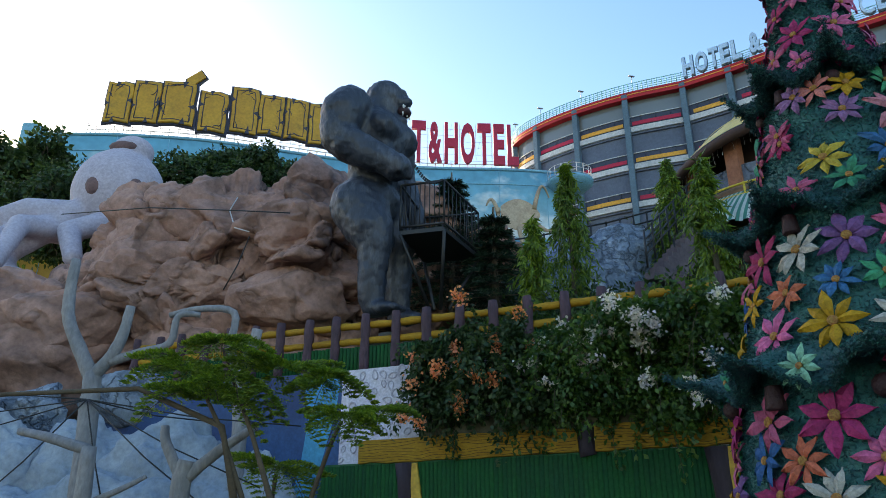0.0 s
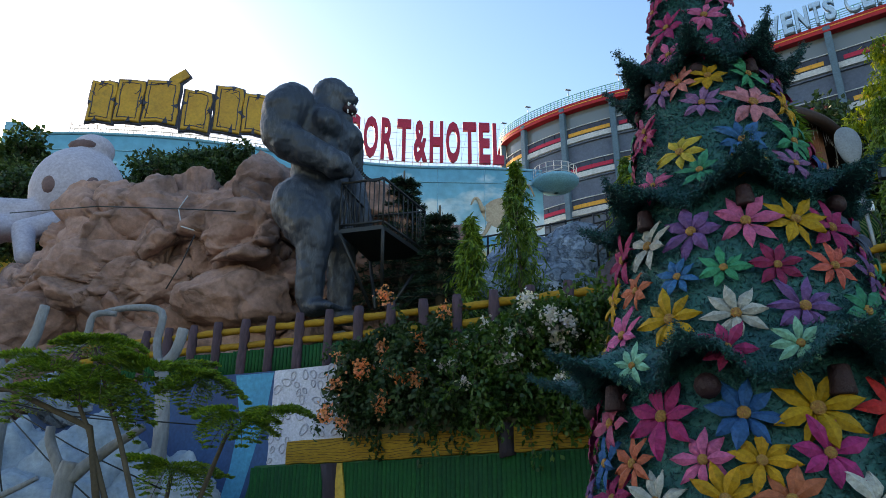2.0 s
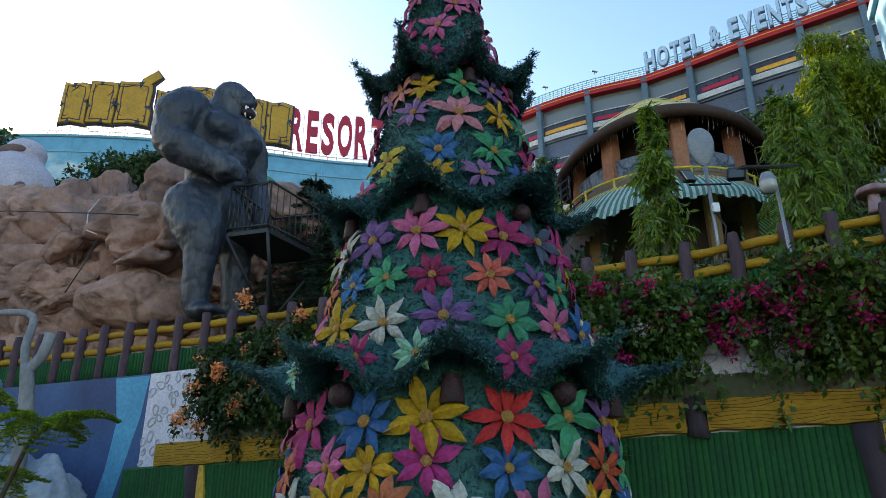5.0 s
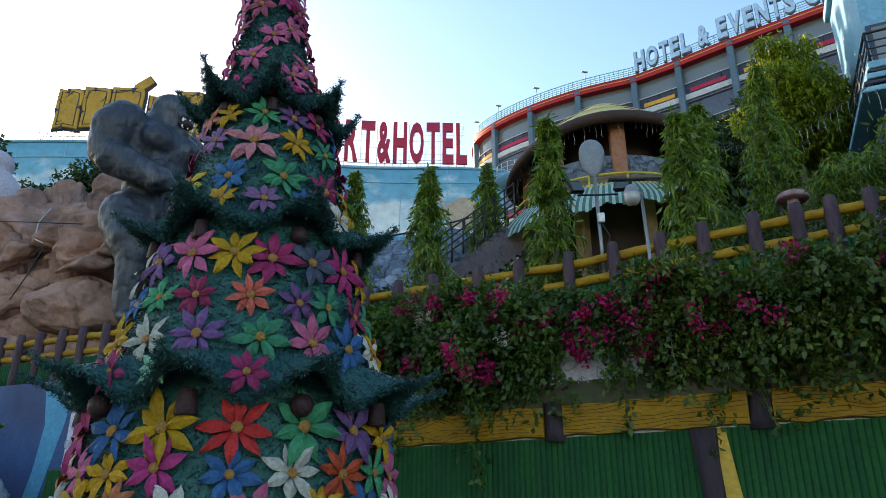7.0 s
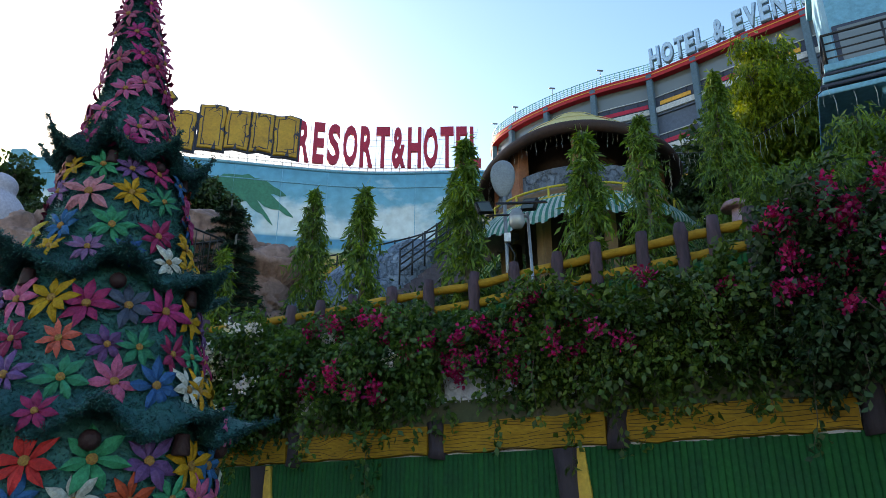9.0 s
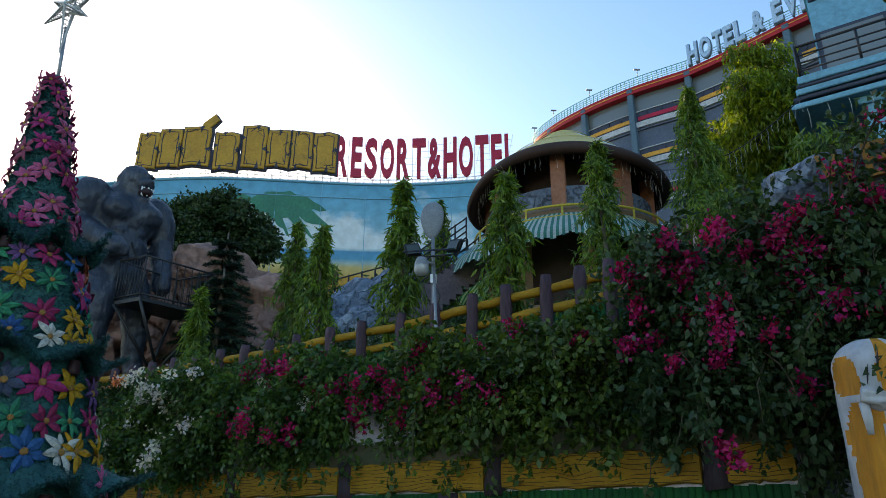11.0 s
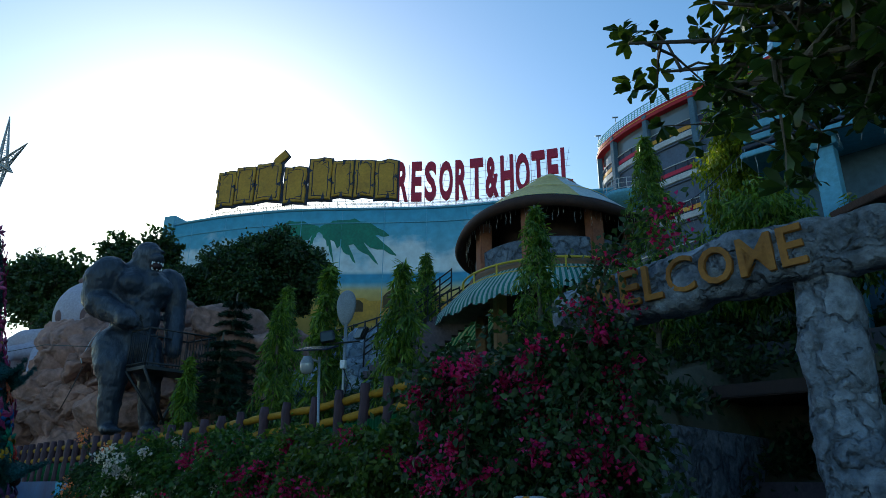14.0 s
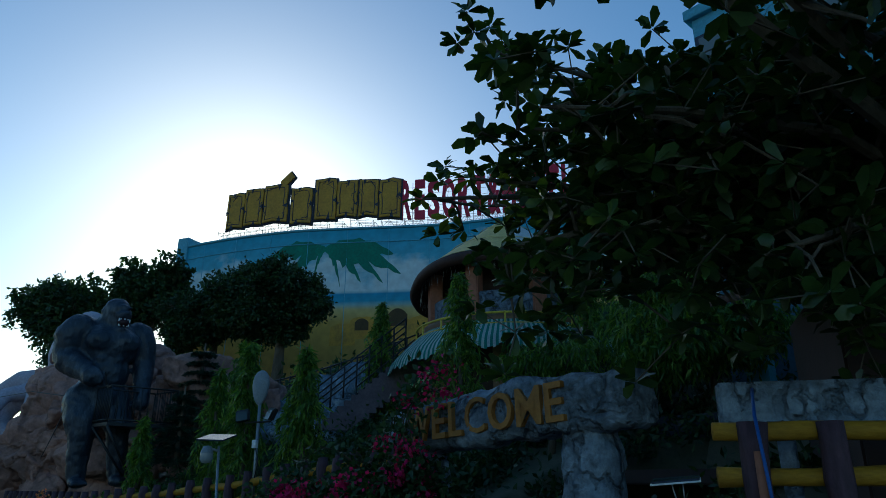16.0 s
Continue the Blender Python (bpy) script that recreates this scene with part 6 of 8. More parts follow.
def xmas_tree():
    t = thing("decorated_tree", TREE, "tall green tinsel cone tree covered with coloured felt flowers", "christmas tree")
    rng = np.random.default_rng(21)
    rnd = random.Random(21)
    heights = np.linspace(0.0, 9.65, 56)
    vs, fs = lathe_data([(cone_r(z), z) for z in heights] + [(0.02, 9.72)], TREE, 48)
    vs = [Vector(v) + lean(v[2]) for v in vs]
    body = raw("body", vs, fs, TINSEL, t, "dark green tinsel body", True)
    # tinsel strands wound round the body in rows
    n = 150000
    z = rng.uniform(0.9, 9.6, n)
    z = z[rng.random(n) < np.interp(z, [0.9, 3, 9.6], [1.0, 0.85, 0.35])]
    z = np.round(z / 0.055) * 0.055 + rng.normal(size=len(z)) * 0.012
    a = rng.uniform(0, 2 * np.pi, len(z))
    at = np.array([on_cone(cone_r(q), w, q).to_tuple() for q, w in zip(z, a)])
    out = np.stack([np.sin(a), -np.cos(a), 0 * a - 0.3], 1)
    fast_quads("tinsel", leaves(rng, at, out * 0.8, 0.06, 0.014, 1.0), TINSEL, body, "short tinsel strands")["kind"] = "stuff"
    skirt(t, rng, 8, 20, (0.60, 6.8), (0.88, 6.34), (0.92, 6.46), (1.16, 6.78), 0.085)
    skirt(t, rng, 7, -12, (0.99, 4.98), (1.26, 4.57), (1.34, 4.74), (1.66, 4.94), 0.10)
    skirt(t, rng, 10, 2, (1.41, 3.22), (1.74, 2.70), (1.84, 2.93), (2.32, 3.08), 0.115)
    skirt(t, rng, 11, 4, (1.78, 1.4), (2.1, 0.9), (2.2, 1.08), (2.7, 1.24), 0.12)

    shapes = {}
    for key, mat in PETALS.items():
        for petals in (7, 8):
            me = bpy.data.meshes.new("flower")
            v, f = star_flower(petals, rnd)
            me.from_pydata(v, [], f)
            me.materials.append(mat)
            shapes[key, petals - 7] = me
    heart = bpy.data.meshes.new("heart")
    hv, hf = lathe_data([(0.17, 0), (0.165, 0.05), (0.10, 0.10), (0.0, 0.11)], (0, 0), 12)
    heart.from_pydata([(x, -z - 0.1, y) for x, y, z in hv], [], hf)
    heart.materials.append(material("seed_heart", (0.42, 0.25, 0.05), (0.28, 0.09, 0.04), 40, 0.8, 0.5, 60))
    order = "pyvgmbowrgpyvm"
    for z, size, ring in FLOWER_ROWS:
        spots = [(w[0], float(w[1:])) for w in ring.split()]
        step = math.degrees(2.1 * size / cone_r(z))
        # the far side goes on in the same rhythm
        far = max(104.0, max(w for _, w in spots) + step)
        while far < min(268.0, min(w for _, w in spots) + 360 - step * 0.8):
            spots.append((rnd.choice("mp" if z > 6.4 else order), far))
            far += step * rnd.uniform(0.95, 1.2)
        for c, w in spots:
            an = radians(w + rnd.uniform(-1, 1))
            zz = z + rnd.uniform(-0.03, 0.03)
            r = cone_r(zz) + (0.26 if z == 2.95 else 0.10 if z == 4.94 else 0.05)
            slope = math.atan2(cone_r(zz - 0.2) - cone_r(zz + 0.2), 0.4)
            m = (Matrix.Translation(on_cone(r, an, zz)) @ Euler((0, 0, an)).to_matrix().to_4x4()
                 @ Euler((-slope + rnd.uniform(-0.12, 0.12), 0, rnd.uniform(-0.12, 0.12))).to_matrix().to_4x4()
                 @ Euler((0, rnd.uniform(0, 6.28), 0)).to_matrix().to_4x4() @ Matrix.Scale(size * rnd.uniform(1.06, 1.16), 4))
            fl = placed("flower", shapes[c, rnd.randint(0, 1)], m, t)
            placed("heart", heart, m, fl)
    # wire star
    star = thing("tree_star", TREE + Vector((-0.2, -0.12, 9.6)), "open wire star wrapped in pale lights on a pole", "star ornament")
    tube("pole", [TREE + Vector((-0.18, -0.1, 9.3)), TREE + Vector((-0.1, -0.26, 10.6))], 0.03, STEEL, star, 6)
    c = TREE + Vector((-0.1, -0.28, 11.0))
    for an, L in ((90 + 8, 1.25), (30, 0.78), (-32, 0.5), (-90, 0.95), (208, 0.55), (152, 0.45)):
        tip = c + Vector((math.cos(radians(an)) * L, 0, math.sin(radians(an)) * L))
        w = 0.12
        ring = [c + Vector((math.cos(radians(an + s)) * w, 0, math.sin(radians(an + s)) * w)) for s in (-60, 60)] + [c + Vector((0, w, 0)), c + Vector((0, -w, 0))]
        bars = [tube_data([p, tip], [0.022, 0.01], 5) for p in ring]
        for t2 in np.linspace(0.1, 0.9, 9):
            q = [p.lerp(tip, t2) for p in ring]
            for i, j in ((0, 2), (2, 1), (1, 3), (3, 0)):
                bars.append(tube_data([q[i], q[j]], 0.008, 4))
        raw("ray", *joined(*bars), LATTICE, star)


xmas_tree()


# ---- planting ----
def bush(name, label, s0, s1, blooms, seed, z0=3.0, z1=6.0, depth=1.2, clumps=14, leaf=LEAF, bloom_count=30, hang=0.1, group="flowering bushes", gap=None, size=1.0):
    """A climbing bush on the wall: clumps of arching twigs with small leaves, dark gaps between, and papery blooms near the ends.
    gap: a stretch (s, z, radius) of wall that stays bare."""
    rng = np.random.default_rng(seed)
    b = thing(name, on_wall((s0 + s1) / 2, 0.1, z0), label, "bush", group)
    cs, cz = [], []
    for i in range(clumps):
        for _ in range(30):
            p = (s0 + (s1 - s0) * (0.04 + 0.92 * rng.random()), z0 + (z1 - z0) * rng.beta(1.35, 1.1))
            clear = gap is None or math.hypot((p[0] - gap[0]) * 0.8, p[1] - gap[1]) > gap[2] + 0.25
            if clear and all((p[0] - q) ** 2 + (p[1] - v) ** 2 > 0.16 for q, v in zip(cs, cz)):
                break
        if clear:
            cs.append(p[0])
            cz.append(p[1])
    per = 24
    n = len(cs) * per
    own = np.repeat(np.arange(len(cs)), per)
    co = rng.uniform(-0.75, 0.38, len(cs)) * depth
    cr = rng.uniform(0.7, 1.25, len(cs)) * size
    around = unit(rng.normal(size=(n, 3)) + np.array([0, 0, 0.25]))
    around[:, 1] = np.abs(around[:, 1])
    local = around * (0.24 * cr[own])[:, None] * rng.uniform(0.2, 1.0, (n, 1))
    roots = np.array([on_wall(cs[k] + l[0], co[k] + l[1], cz[k] + l[2]) for k, l in zip(own, local)])
    ways = np.array([tuple(U * d[0] + N * (d[1] + 0.25) + Vector((0, 0, d[2] + 0.35))) for d in around])
    reach = (np.where(rng.random(n) < 0.16, 1.45, rng.uniform(0.45, 0.85, n)) * cr[own])[:, None]
    pts, dirs = twigs(rng, roots, ways, reach, 9, 0.2 + hang, jitter=0.22)
    lp = np.repeat(pts.reshape(-1, 3), 6, 0)
    ld = np.repeat(dirs.reshape(-1, 3), 6, 0)
    lp = lp + rng.normal(size=lp.shape) * 0.06
    keep = rng.random(len(lp)) < 0.9
    if gap:
        rel = lp - np.array(W0)
        along_wall = rel @ np.array(U)
        keep &= np.hypot((along_wall - gap[0]) * 0.8, lp[:, 2] - gap[1]) > gap[2] * rng.uniform(0.2, 1.1, len(lp))
    lp, ld = lp[keep], ld[keep]
    fast_quads("foliage", leaves(rng, lp, ld * 0.6 + np.array([0, -0.15, -0.22]), 0.135, 0.085, 0.75), leaf, b)["kind"] = "stuff"
    data = []
    for k in range(0, n, 2):
        line = [roots[k], *[pts[i][k] for i in range(0, 9, 2)]]
        data.append(tube_data(line, [0.014, 0.012, 0.010, 0.008, 0.006, 0.004], 4, False))
    for k in range(len(cs)):
        a = on_wall(cs[k] + rng.uniform(-0.5, 0.5), -0.05, z0 - 0.25)
        c = Vector(roots[k * per])
        data.append(tube_data([a, a.lerp(c, 0.5) + Vector((0.1, -0.1, 0.2)), c], [0.032, 0.022, 0.012], 6, False))
    raw("stemwork", *joined(*data), TWIG, b, "thin brown stems")["kind"] = "stuff"
    if blooms and bloom_count:
        outward = pts[6] @ np.array(N) + 0.55 * pts[6][:, 2]
        pick = rng.choice(np.argsort(-outward)[:n // 3], bloom_count, replace=False)
        for j, (_, mat, lab) in enumerate(blooms):
            heads = []
            for k in pick[j::len(blooms)]:
                # a string of small tufts along the end of the twig
                for i in range(int(rng.integers(6, 9)), 9):
                    m = int(rng.integers(26, 60))
                    heads.append(pts[i][k] + rng.normal(size=(m, 3)) * 0.075 + np.array([N.x * 0.07, N.y * 0.07, 0.04]))
            at = np.concatenate(heads)
            fast_quads("blossoms", leaves(rng, at, rng.normal(size=at.shape), 0.08, 0.07, 1.0, 0.3), mat, b, lab)["kind"] = "stuff"
    return b


M = ("a", MAGENTA, "magenta blooms")
WH = ("a", WHITE_BRACT, "white blooms")
bush("bougainvillea", "dark green bougainvillea with peach-orange blooms over the wall", 1.6, 4.2, (("a", ORANGE, "peach-orange blooms"),), 31, 3.65, 5.2, 0.7, 17, LEAF_DARK, 18, size=0.9)
bush("bougainvillea", "leafy bougainvillea with white blooms over the wall", 4.2, 8.6, (WH,), 32, 3.5, 5.3, 0.8, 29, LEAF, 36)
bush("bougainvillea", "trailing bougainvillea with magenta and white blooms on a log fence", 8.2, 11.2, (M, M, M, WH), 33, 3.5, 5.5, 0.8, 21, LEAF, 22)
bush("bougainvillea", "bougainvillea with magenta blooms hanging over yellow planks", 10.8, 14.0, (M,), 34, 3.9, 5.4, 0.7, 20, LEAF, 26, 0.18, gap=(12.2, 3.95, 0.5))
bush("bougainvillea", "dense light-green bougainvillea with few magenta blooms", 13.7, 17.6, (M,), 35, 4.1, 5.15, 0.9, 26, LEAF_OLIVE, 12, 0.04)
bush("bougainvillea", "tall bougainvillea with heavy magenta blooms beside the gate", 17.4, 21.0, (M,), 36, 3.9, 6.3, 1.2, 38, LEAF_DARK, 64, 0.06)


def scatter(name, label, spots, size, leaf_len, leaf_w, mat, seed, per=260, kind="stuff"):
    """Low shrub clumps over the slope."""
    rng = np.random.default_rng(seed)
    at = []
    for x, y in spots:
        z = hill(x, y)
        k = rng.uniform(0.6, 1.3) * size
        p = rng.normal(size=(per, 3)) * np.array([0.55, 0.55, 0.42]) * k
        p[:, 2] = np.abs(p[:, 2]) * 1.1
        at.append(p + np.array([x, y, z]))
    at = np.concatenate(at)
    ob = fast_quads(name, leaves(rng, at, np.array([0, -0.2, 0.2]) + rng.normal(size=at.shape) * 0.4, leaf_len, leaf_w, 0.9), mat)
    tagged(ob, label, "shrubs", kind=kind)


def hillside_planting():
    rng = random.Random(40)
    near, mid, far = [], [], []
    for _ in range(170):
        s, d = rng.uniform(2, 17), rng.uniform(0.6, 3.0)
        p = on_wall(s, -d)
        near.append((p.x, p.y))
    for _ in range(230):
        s, d = rng.uniform(2, 24), rng.uniform(3.0, 15)
        p = on_wall(s, -d)
        if 5.5 < (p.x - 12.4) ** 2 + (p.y - 24.6) ** 2 < 12 or (p.x - 12.4) ** 2 + (p.y - 24.6) ** 2 < 20:
            continue
        mid.append((p.x, p.y))
    for _ in range(260):
        far.append((rng.uniform(-28, 40), rng.uniform(30, 56)))
    scatter("shrubs_by_fence", "low green shrubs behind the log fence", near, 0.42, 0.14, 0.07, LEAF, 41, 200)
    scatter("shrubs_on_slope", "mixed green shrubs on the slope", mid, 0.75, 0.22, 0.09, LEAF_DARK, 42, 230)
    scatter("far_scrub", "dark scrub on the upper hillside", far, 1.7, 0.5, 0.25, LEAF_DARK, 43, 240)


hillside_planting()


def ashoka(x, y, top, base, radius, seed):
    """A slim mast tree: short drooping branches hung with long wavy leaves."""
    rng = np.random.default_rng(seed)
    t = thing("mast_tree", (x, y, base), "slim mast tree with long drooping green leaves", "tree", "mast trees")
    h = top - base
    pts = [(x + 0.05 * math.sin(k), y, base + h * k / 6) for k in range(7)]
    tube("trunk", pts, [0.09 - 0.011 * k for k in range(7)], TRUNK, t, 8)
    n = int(44 * h)
    u = rng.beta(1.1, 1.0, n)
    z = base + h * (0.06 + 0.94 * u)
    a = rng.uniform(0, 2 * np.pi, n)
    prof = radius * np.interp(u, [0, 0.25, 0.6, 0.85, 1.0], [0.8, 1.05, 0.78, 0.42, 0.1])
    prof = prof * (0.3 + 0.85 * np.abs(np.sin(z * 4.1 + a * 1.5 + seed))) 
    r = prof * rng.uniform(0.15, 1.0, n)
    roots = np.stack([x + 0.3 * r * np.cos(a), y + 0.3 * r * np.sin(a), z], 1)
    ways = np.stack([np.cos(a), np.sin(a), rng.uniform(0.0, 0.6, n)], 1)
    p, d = roots.copy(), unit(ways)
    at, dr = [], []
    steps = 5
    for i in range(steps):
        d = unit(d + np.array([0, 0, -0.42]) + 0.12 * rng.normal(size=d.shape))
        p = p + d * (prof * 1.25 / steps)[:, None]
        at.append(np.repeat(p, 4, 0))
        dr.append(np.repeat(d, 4, 0))
    at, dr = np.concatenate(at), np.concatenate(dr)
    at = at + rng.normal(size=at.shape) * 0.03
    fast_quads("crown", leaves(rng, at, dr * 0.4 + np.array([0, 0, -0.7]), 0.27, 0.055, 0.5, 0.15), LEAF_ASH, t)


for i, (x, y, top, base, r) in enumerate(((3.35, 19.2, 11.75, 7.2, 0.62), (6.1, 15.3, 9.85, 6.2, 0.55), (7.6, 22.5, 13.6, 9.0, 0.7), (9.0, 13.5, 10.1, 6.0, 0.5), (11.65, 12.6, 9.6, 6.3, 0.52), (13.7, 17.2, 12.6, 7.6, 0.75),
                                          (1.9, 16.2, 8.6, 6.2, 0.4), (16.8, 20.0, 15.7, 8.4, 0.95))):
    ashoka(x, y, top, base, r, 50 + i)


def crown_tree(name, label, x, y, base, trunk_h, centres, leaf_len, leaf_w, mat, seed, per=900, droop=0.2, trunk_r=0.25):
    """A tapered trunk, limbs to each lobe, and lobes of many leaves with gaps."""
    rng = np.random.default_rng(seed)
    t = thing(name, (x, y, base), label, "tree")
    fork = Vector((x + 0.1, y, base + trunk_h))
    tube("trunk", [(x, y, base - 0.3), (x + 0.06, y, base + trunk_h * 0.5), fork], [trunk_r * 1.25, trunk_r, trunk_r * 0.75], TRUNK, t, 10, wobble=0.1, rng=random.Random(seed))
    data, at = [], []
    for cx, cy, cz, r in centres:
        c = Vector((cx, cy, cz))
        mid = fork.lerp(c, 0.5) + Vector((0, 0, 0.08 * (c - fork).length))
        data.append(tube_data([fork, mid, c], [trunk_r * 0.55, trunk_r * 0.3, trunk_r * 0.1], 6))
        n = int(per * r * r / 4) + 60
        d = unit(rng.normal(size=(n // 12 + 1, 3)))
        d[:, 2] = d[:, 2] * 0.8 + 0.1
        root = np.array(c) + d * r * rng.uniform(0.35, 0.8, (len(d), 1))
        p, dd = twigs(rng, root, d + 0.4 * rng.normal(size=d.shape), r * 0.55, 5, droop, jitter=0.25)
        at.append((np.repeat(p.reshape(-1, 3), 3, 0), np.repeat(dd.reshape(-1, 3), 3, 0)))
        for k in range(0, len(d), 6):
            data.append(tube_data([c, Vector(root[k]), Vector(p[2][k])], [trunk_r * 0.1, trunk_r * 0.06, trunk_r * 0.03], 4, False))
    raw("limb_work", *joined(*data), TRUNK, t)["kind"] = "stuff"
    pts, dirs = np.concatenate([a for a, _ in at]), np.concatenate([b for _, b in at])
    pts = pts + rng.normal(size=pts.shape) * leaf_len * 0.35
    fast_quads("crown", leaves(rng, pts, dirs * 0.5 + np.array([0, 0, -droop * 2]), leaf_len, leaf_w, 0.7), mat, t)


def lobes(cx, cy, cz, rx, ry, rz, count, r, seed):
    rng = random.Random(seed)
    out = []
    for _ in range(count):
        d = Vector((rng.gauss(0, 1), rng.gauss(0, 1), rng.gauss(0, 1))).normalized() * rng.uniform(0.35, 1.0)
        out.append((cx + d.x * rx, cy + d.y * ry, cz + d.z * rz, r * rng.uniform(0.7, 1.2)))
    return out


crown_tree("broad_tree", "large yellow-green leafy tree on the slope", 20.4, 25.4, 10.4, 4.4, lobes(20.4, 25.1, 16.6, 2.25, 1.5, 3.5, 50, 0.85, 1), 0.28, 0.095, LEAF_LIME, 71, 2500, 0.55, 0.2)
crown_tree("drooping_tree", "low drooping green tree above the fence", 20.6, 18.2, 8.0, 1.6, lobes(20.4, 17.8, 10.6, 2.3, 1.5, 1.7, 32, 0.9, 3), 0.3, 0.07, LEAF_ASH, 73, 1700, 0.5, 0.14)
crown_tree("feathery_shrub", "feathery bright green shrub above the log fence", 17.0, 15.4, 7.2, 0.8, lobes(17.0, 15.2, 8.9, 1.3, 0.9, 0.8, 16, 0.62, 11), 0.24, 0.045, LEAF_ASH, 70, 2600, 0.45, 0.08)
crown_tree("dark_tree", "dark broad tree before the painted wall", -14.5, 42.0, 14.0, 4.5, lobes(-15.6, 41.0, 20.8, 5.3, 3.0, 3.3, 66, 1.3, 4), 0.34, 0.2, LEAF_DARK, 74, 1700, 0.15, 0.4)
crown_tree("dark_tree", "dark spreading tree on the ridge", -25.0, 45.0, 15.0, 5.0, lobes(-25.5, 44.0, 21.0, 4.6, 3.0, 3.4, 42, 1.15, 5), 0.36, 0.2, LEAF_DARK, 75, 1400, 0.15, 0.4)
crown_tree("dark_tree", "open spreading tree against the bright sky", -35.5, 46.0, 15.0, 6.0, lobes(-36.0, 45.5, 24.2, 6.5, 2.5, 4.2, 40, 1.5, 6), 0.55, 0.34, LEAF_DARK, 76, 420, 0.1, 0.4)
crown_tree("dark_tree", "open spreading tree on the far ridge", -50.0, 46.0, 15.0, 6.0, lobes(-50.0, 45.5, 24.5, 7.5, 2.5, 4.0, 46, 1.8, 7), 0.55, 0.34, LEAF_DARK, 77, 420, 0.1, 0.4)
crown_tree("dark_tree", "dark round tree below the hotel", 23.5, 38.0, 14.0, 4.0, lobes(23.5, 37.5, 20.5, 4.5, 2.5, 3.0, 34, 1.6, 8), 0.5, 0.26, LEAF_DARK, 78, 900, 0.15, 0.35)
crown_tree("dark_tree", "dark tree behind the boulders", -18.5, 29.0, 9.5, 3.0, lobes(-19.0, 28.5, 14.2, 4.0, 2.0, 2.2, 26, 1.3, 9), 0.28, 0.15, LEAF_DARK, 79, 1500, 0.15, 0.25)


def conifer(x, y, base, top, spread, seed, label):
    """A layered conifer with level whorls of needled branches."""
    rng = np.random.default_rng(seed)
    t = thing("layered_conifer", (x, y, base), label, "tree", "conifers")
    tube("trunk", [(x, y, base), (x, y, top)], [0.12, 0.03], TRUNK, t, 8)
    at, dr, data = [], [], []
    tiers = int((top - base) / 0.42)
    for i in range(tiers):
        z = base + 0.4 + (top - base - 0.5) * i / tiers
        L = spread * (1 - 0.82 * i / tiers)
        for k in range(7):
            a = 2 * math.pi * (k + 0.5 * (i % 2)) / 7 + rng.normal() * 0.12
            for u in np.linspace(0.15, 1.0, 16):
                c = np.array([x + math.cos(a) * L * u, y + math.sin(a) * L * u, z - 0.28 * L * u * u + 0.1 * u])
                w = 0.30 * L * (1 - u * 0.75)
                m = 16
                side = rng.uniform(-1, 1, (m, 1)) * w
                at.append(c + side * np.array([-math.sin(a), math.cos(a), 0]) + rng.normal(size=(m, 3)) * 0.03)
                dr.append(np.tile(np.array([math.cos(a), math.sin(a), -0.15]), (m, 1)) + side * np.array([-math.sin(a), math.cos(a), 0]) * 2)
            tube("branch", [(x, y, z), (x + math.cos(a) * L, y + math.sin(a) * L, z - 0.18 * L)], [0.03, 0.008], TRUNK, t, 4)
    fast_quads("needles", leaves(rng, np.concatenate(at), np.concatenate(dr), 0.17, 0.03, 0.4), LEAF_PINE, t)


conifer(-0.3, 20.6, 7.2, 12.2, 1.7, 81, "dark layered conifer beside the gorilla")
conifer(1.0, 18.6, 6.8, 10.0, 1.2, 82, "small dark layered conifer by the path")


def feather_tree(x, y, trunk, fronds, seed, label):
    """A young tree with flat feathered leaves on thin arching stems."""
    rng = np.random.default_rng(seed)
    t = thing("feather_leaf_sapling", trunk[0], label, "tree", "saplings")
    tube("trunk", trunk, [0.045, 0.038, 0.032, 0.024, 0.016][:len(trunk)], TWIG, t, 7, wobble=0.1, rng=random.Random(seed))
    at, dr, stems = [], [], []
    for root, a, L in fronds:
        root = np.array(root)
        lift, sag = rng.uniform(-0.1, 0.75), rng.uniform(0.3, 0.9)
        d = np.array([math.cos(a), math.sin(a) * 0.8, lift])
        line = [root + d * L * u - np.array([0, 0, sag * L * u * u]) for u in np.linspace(0, 1, 12)]
        stems.append(tube_data([Vector(p) for p in line], 0.005, 4, False))
        side = np.array([-d[1], d[0], 0])
        side = side / np.linalg.norm(side)
        for i, p in enumerate(line[2:]):
            w = 0.30 * L * math.sin(math.pi * min(1, (i + 1.5) / 11))
            for sg in (-1, 1):
                for v in np.linspace(0.15, 1, 9):
                    c = p + side * sg * w * v * 1.6 - np.array([0, 0, 0.25 * w * v * v])
                    at.append(np.repeat(c[None], 5, 0) + rng.normal(size=(5, 3)) * np.array([0.02, 0.02, 0.006]))
                    dr.append(np.repeat((d * 0.7 + side * sg * 0.5)[None], 5, 0))
    raw("stem_work", *joined(*stems), TWIG, t)["kind"] = "stuff"
    fast_quads("foliage", leaves(rng, np.concatenate(at), np.concatenate(dr), 0.06, 0.02, 0.2), LEAF_FERN, t)


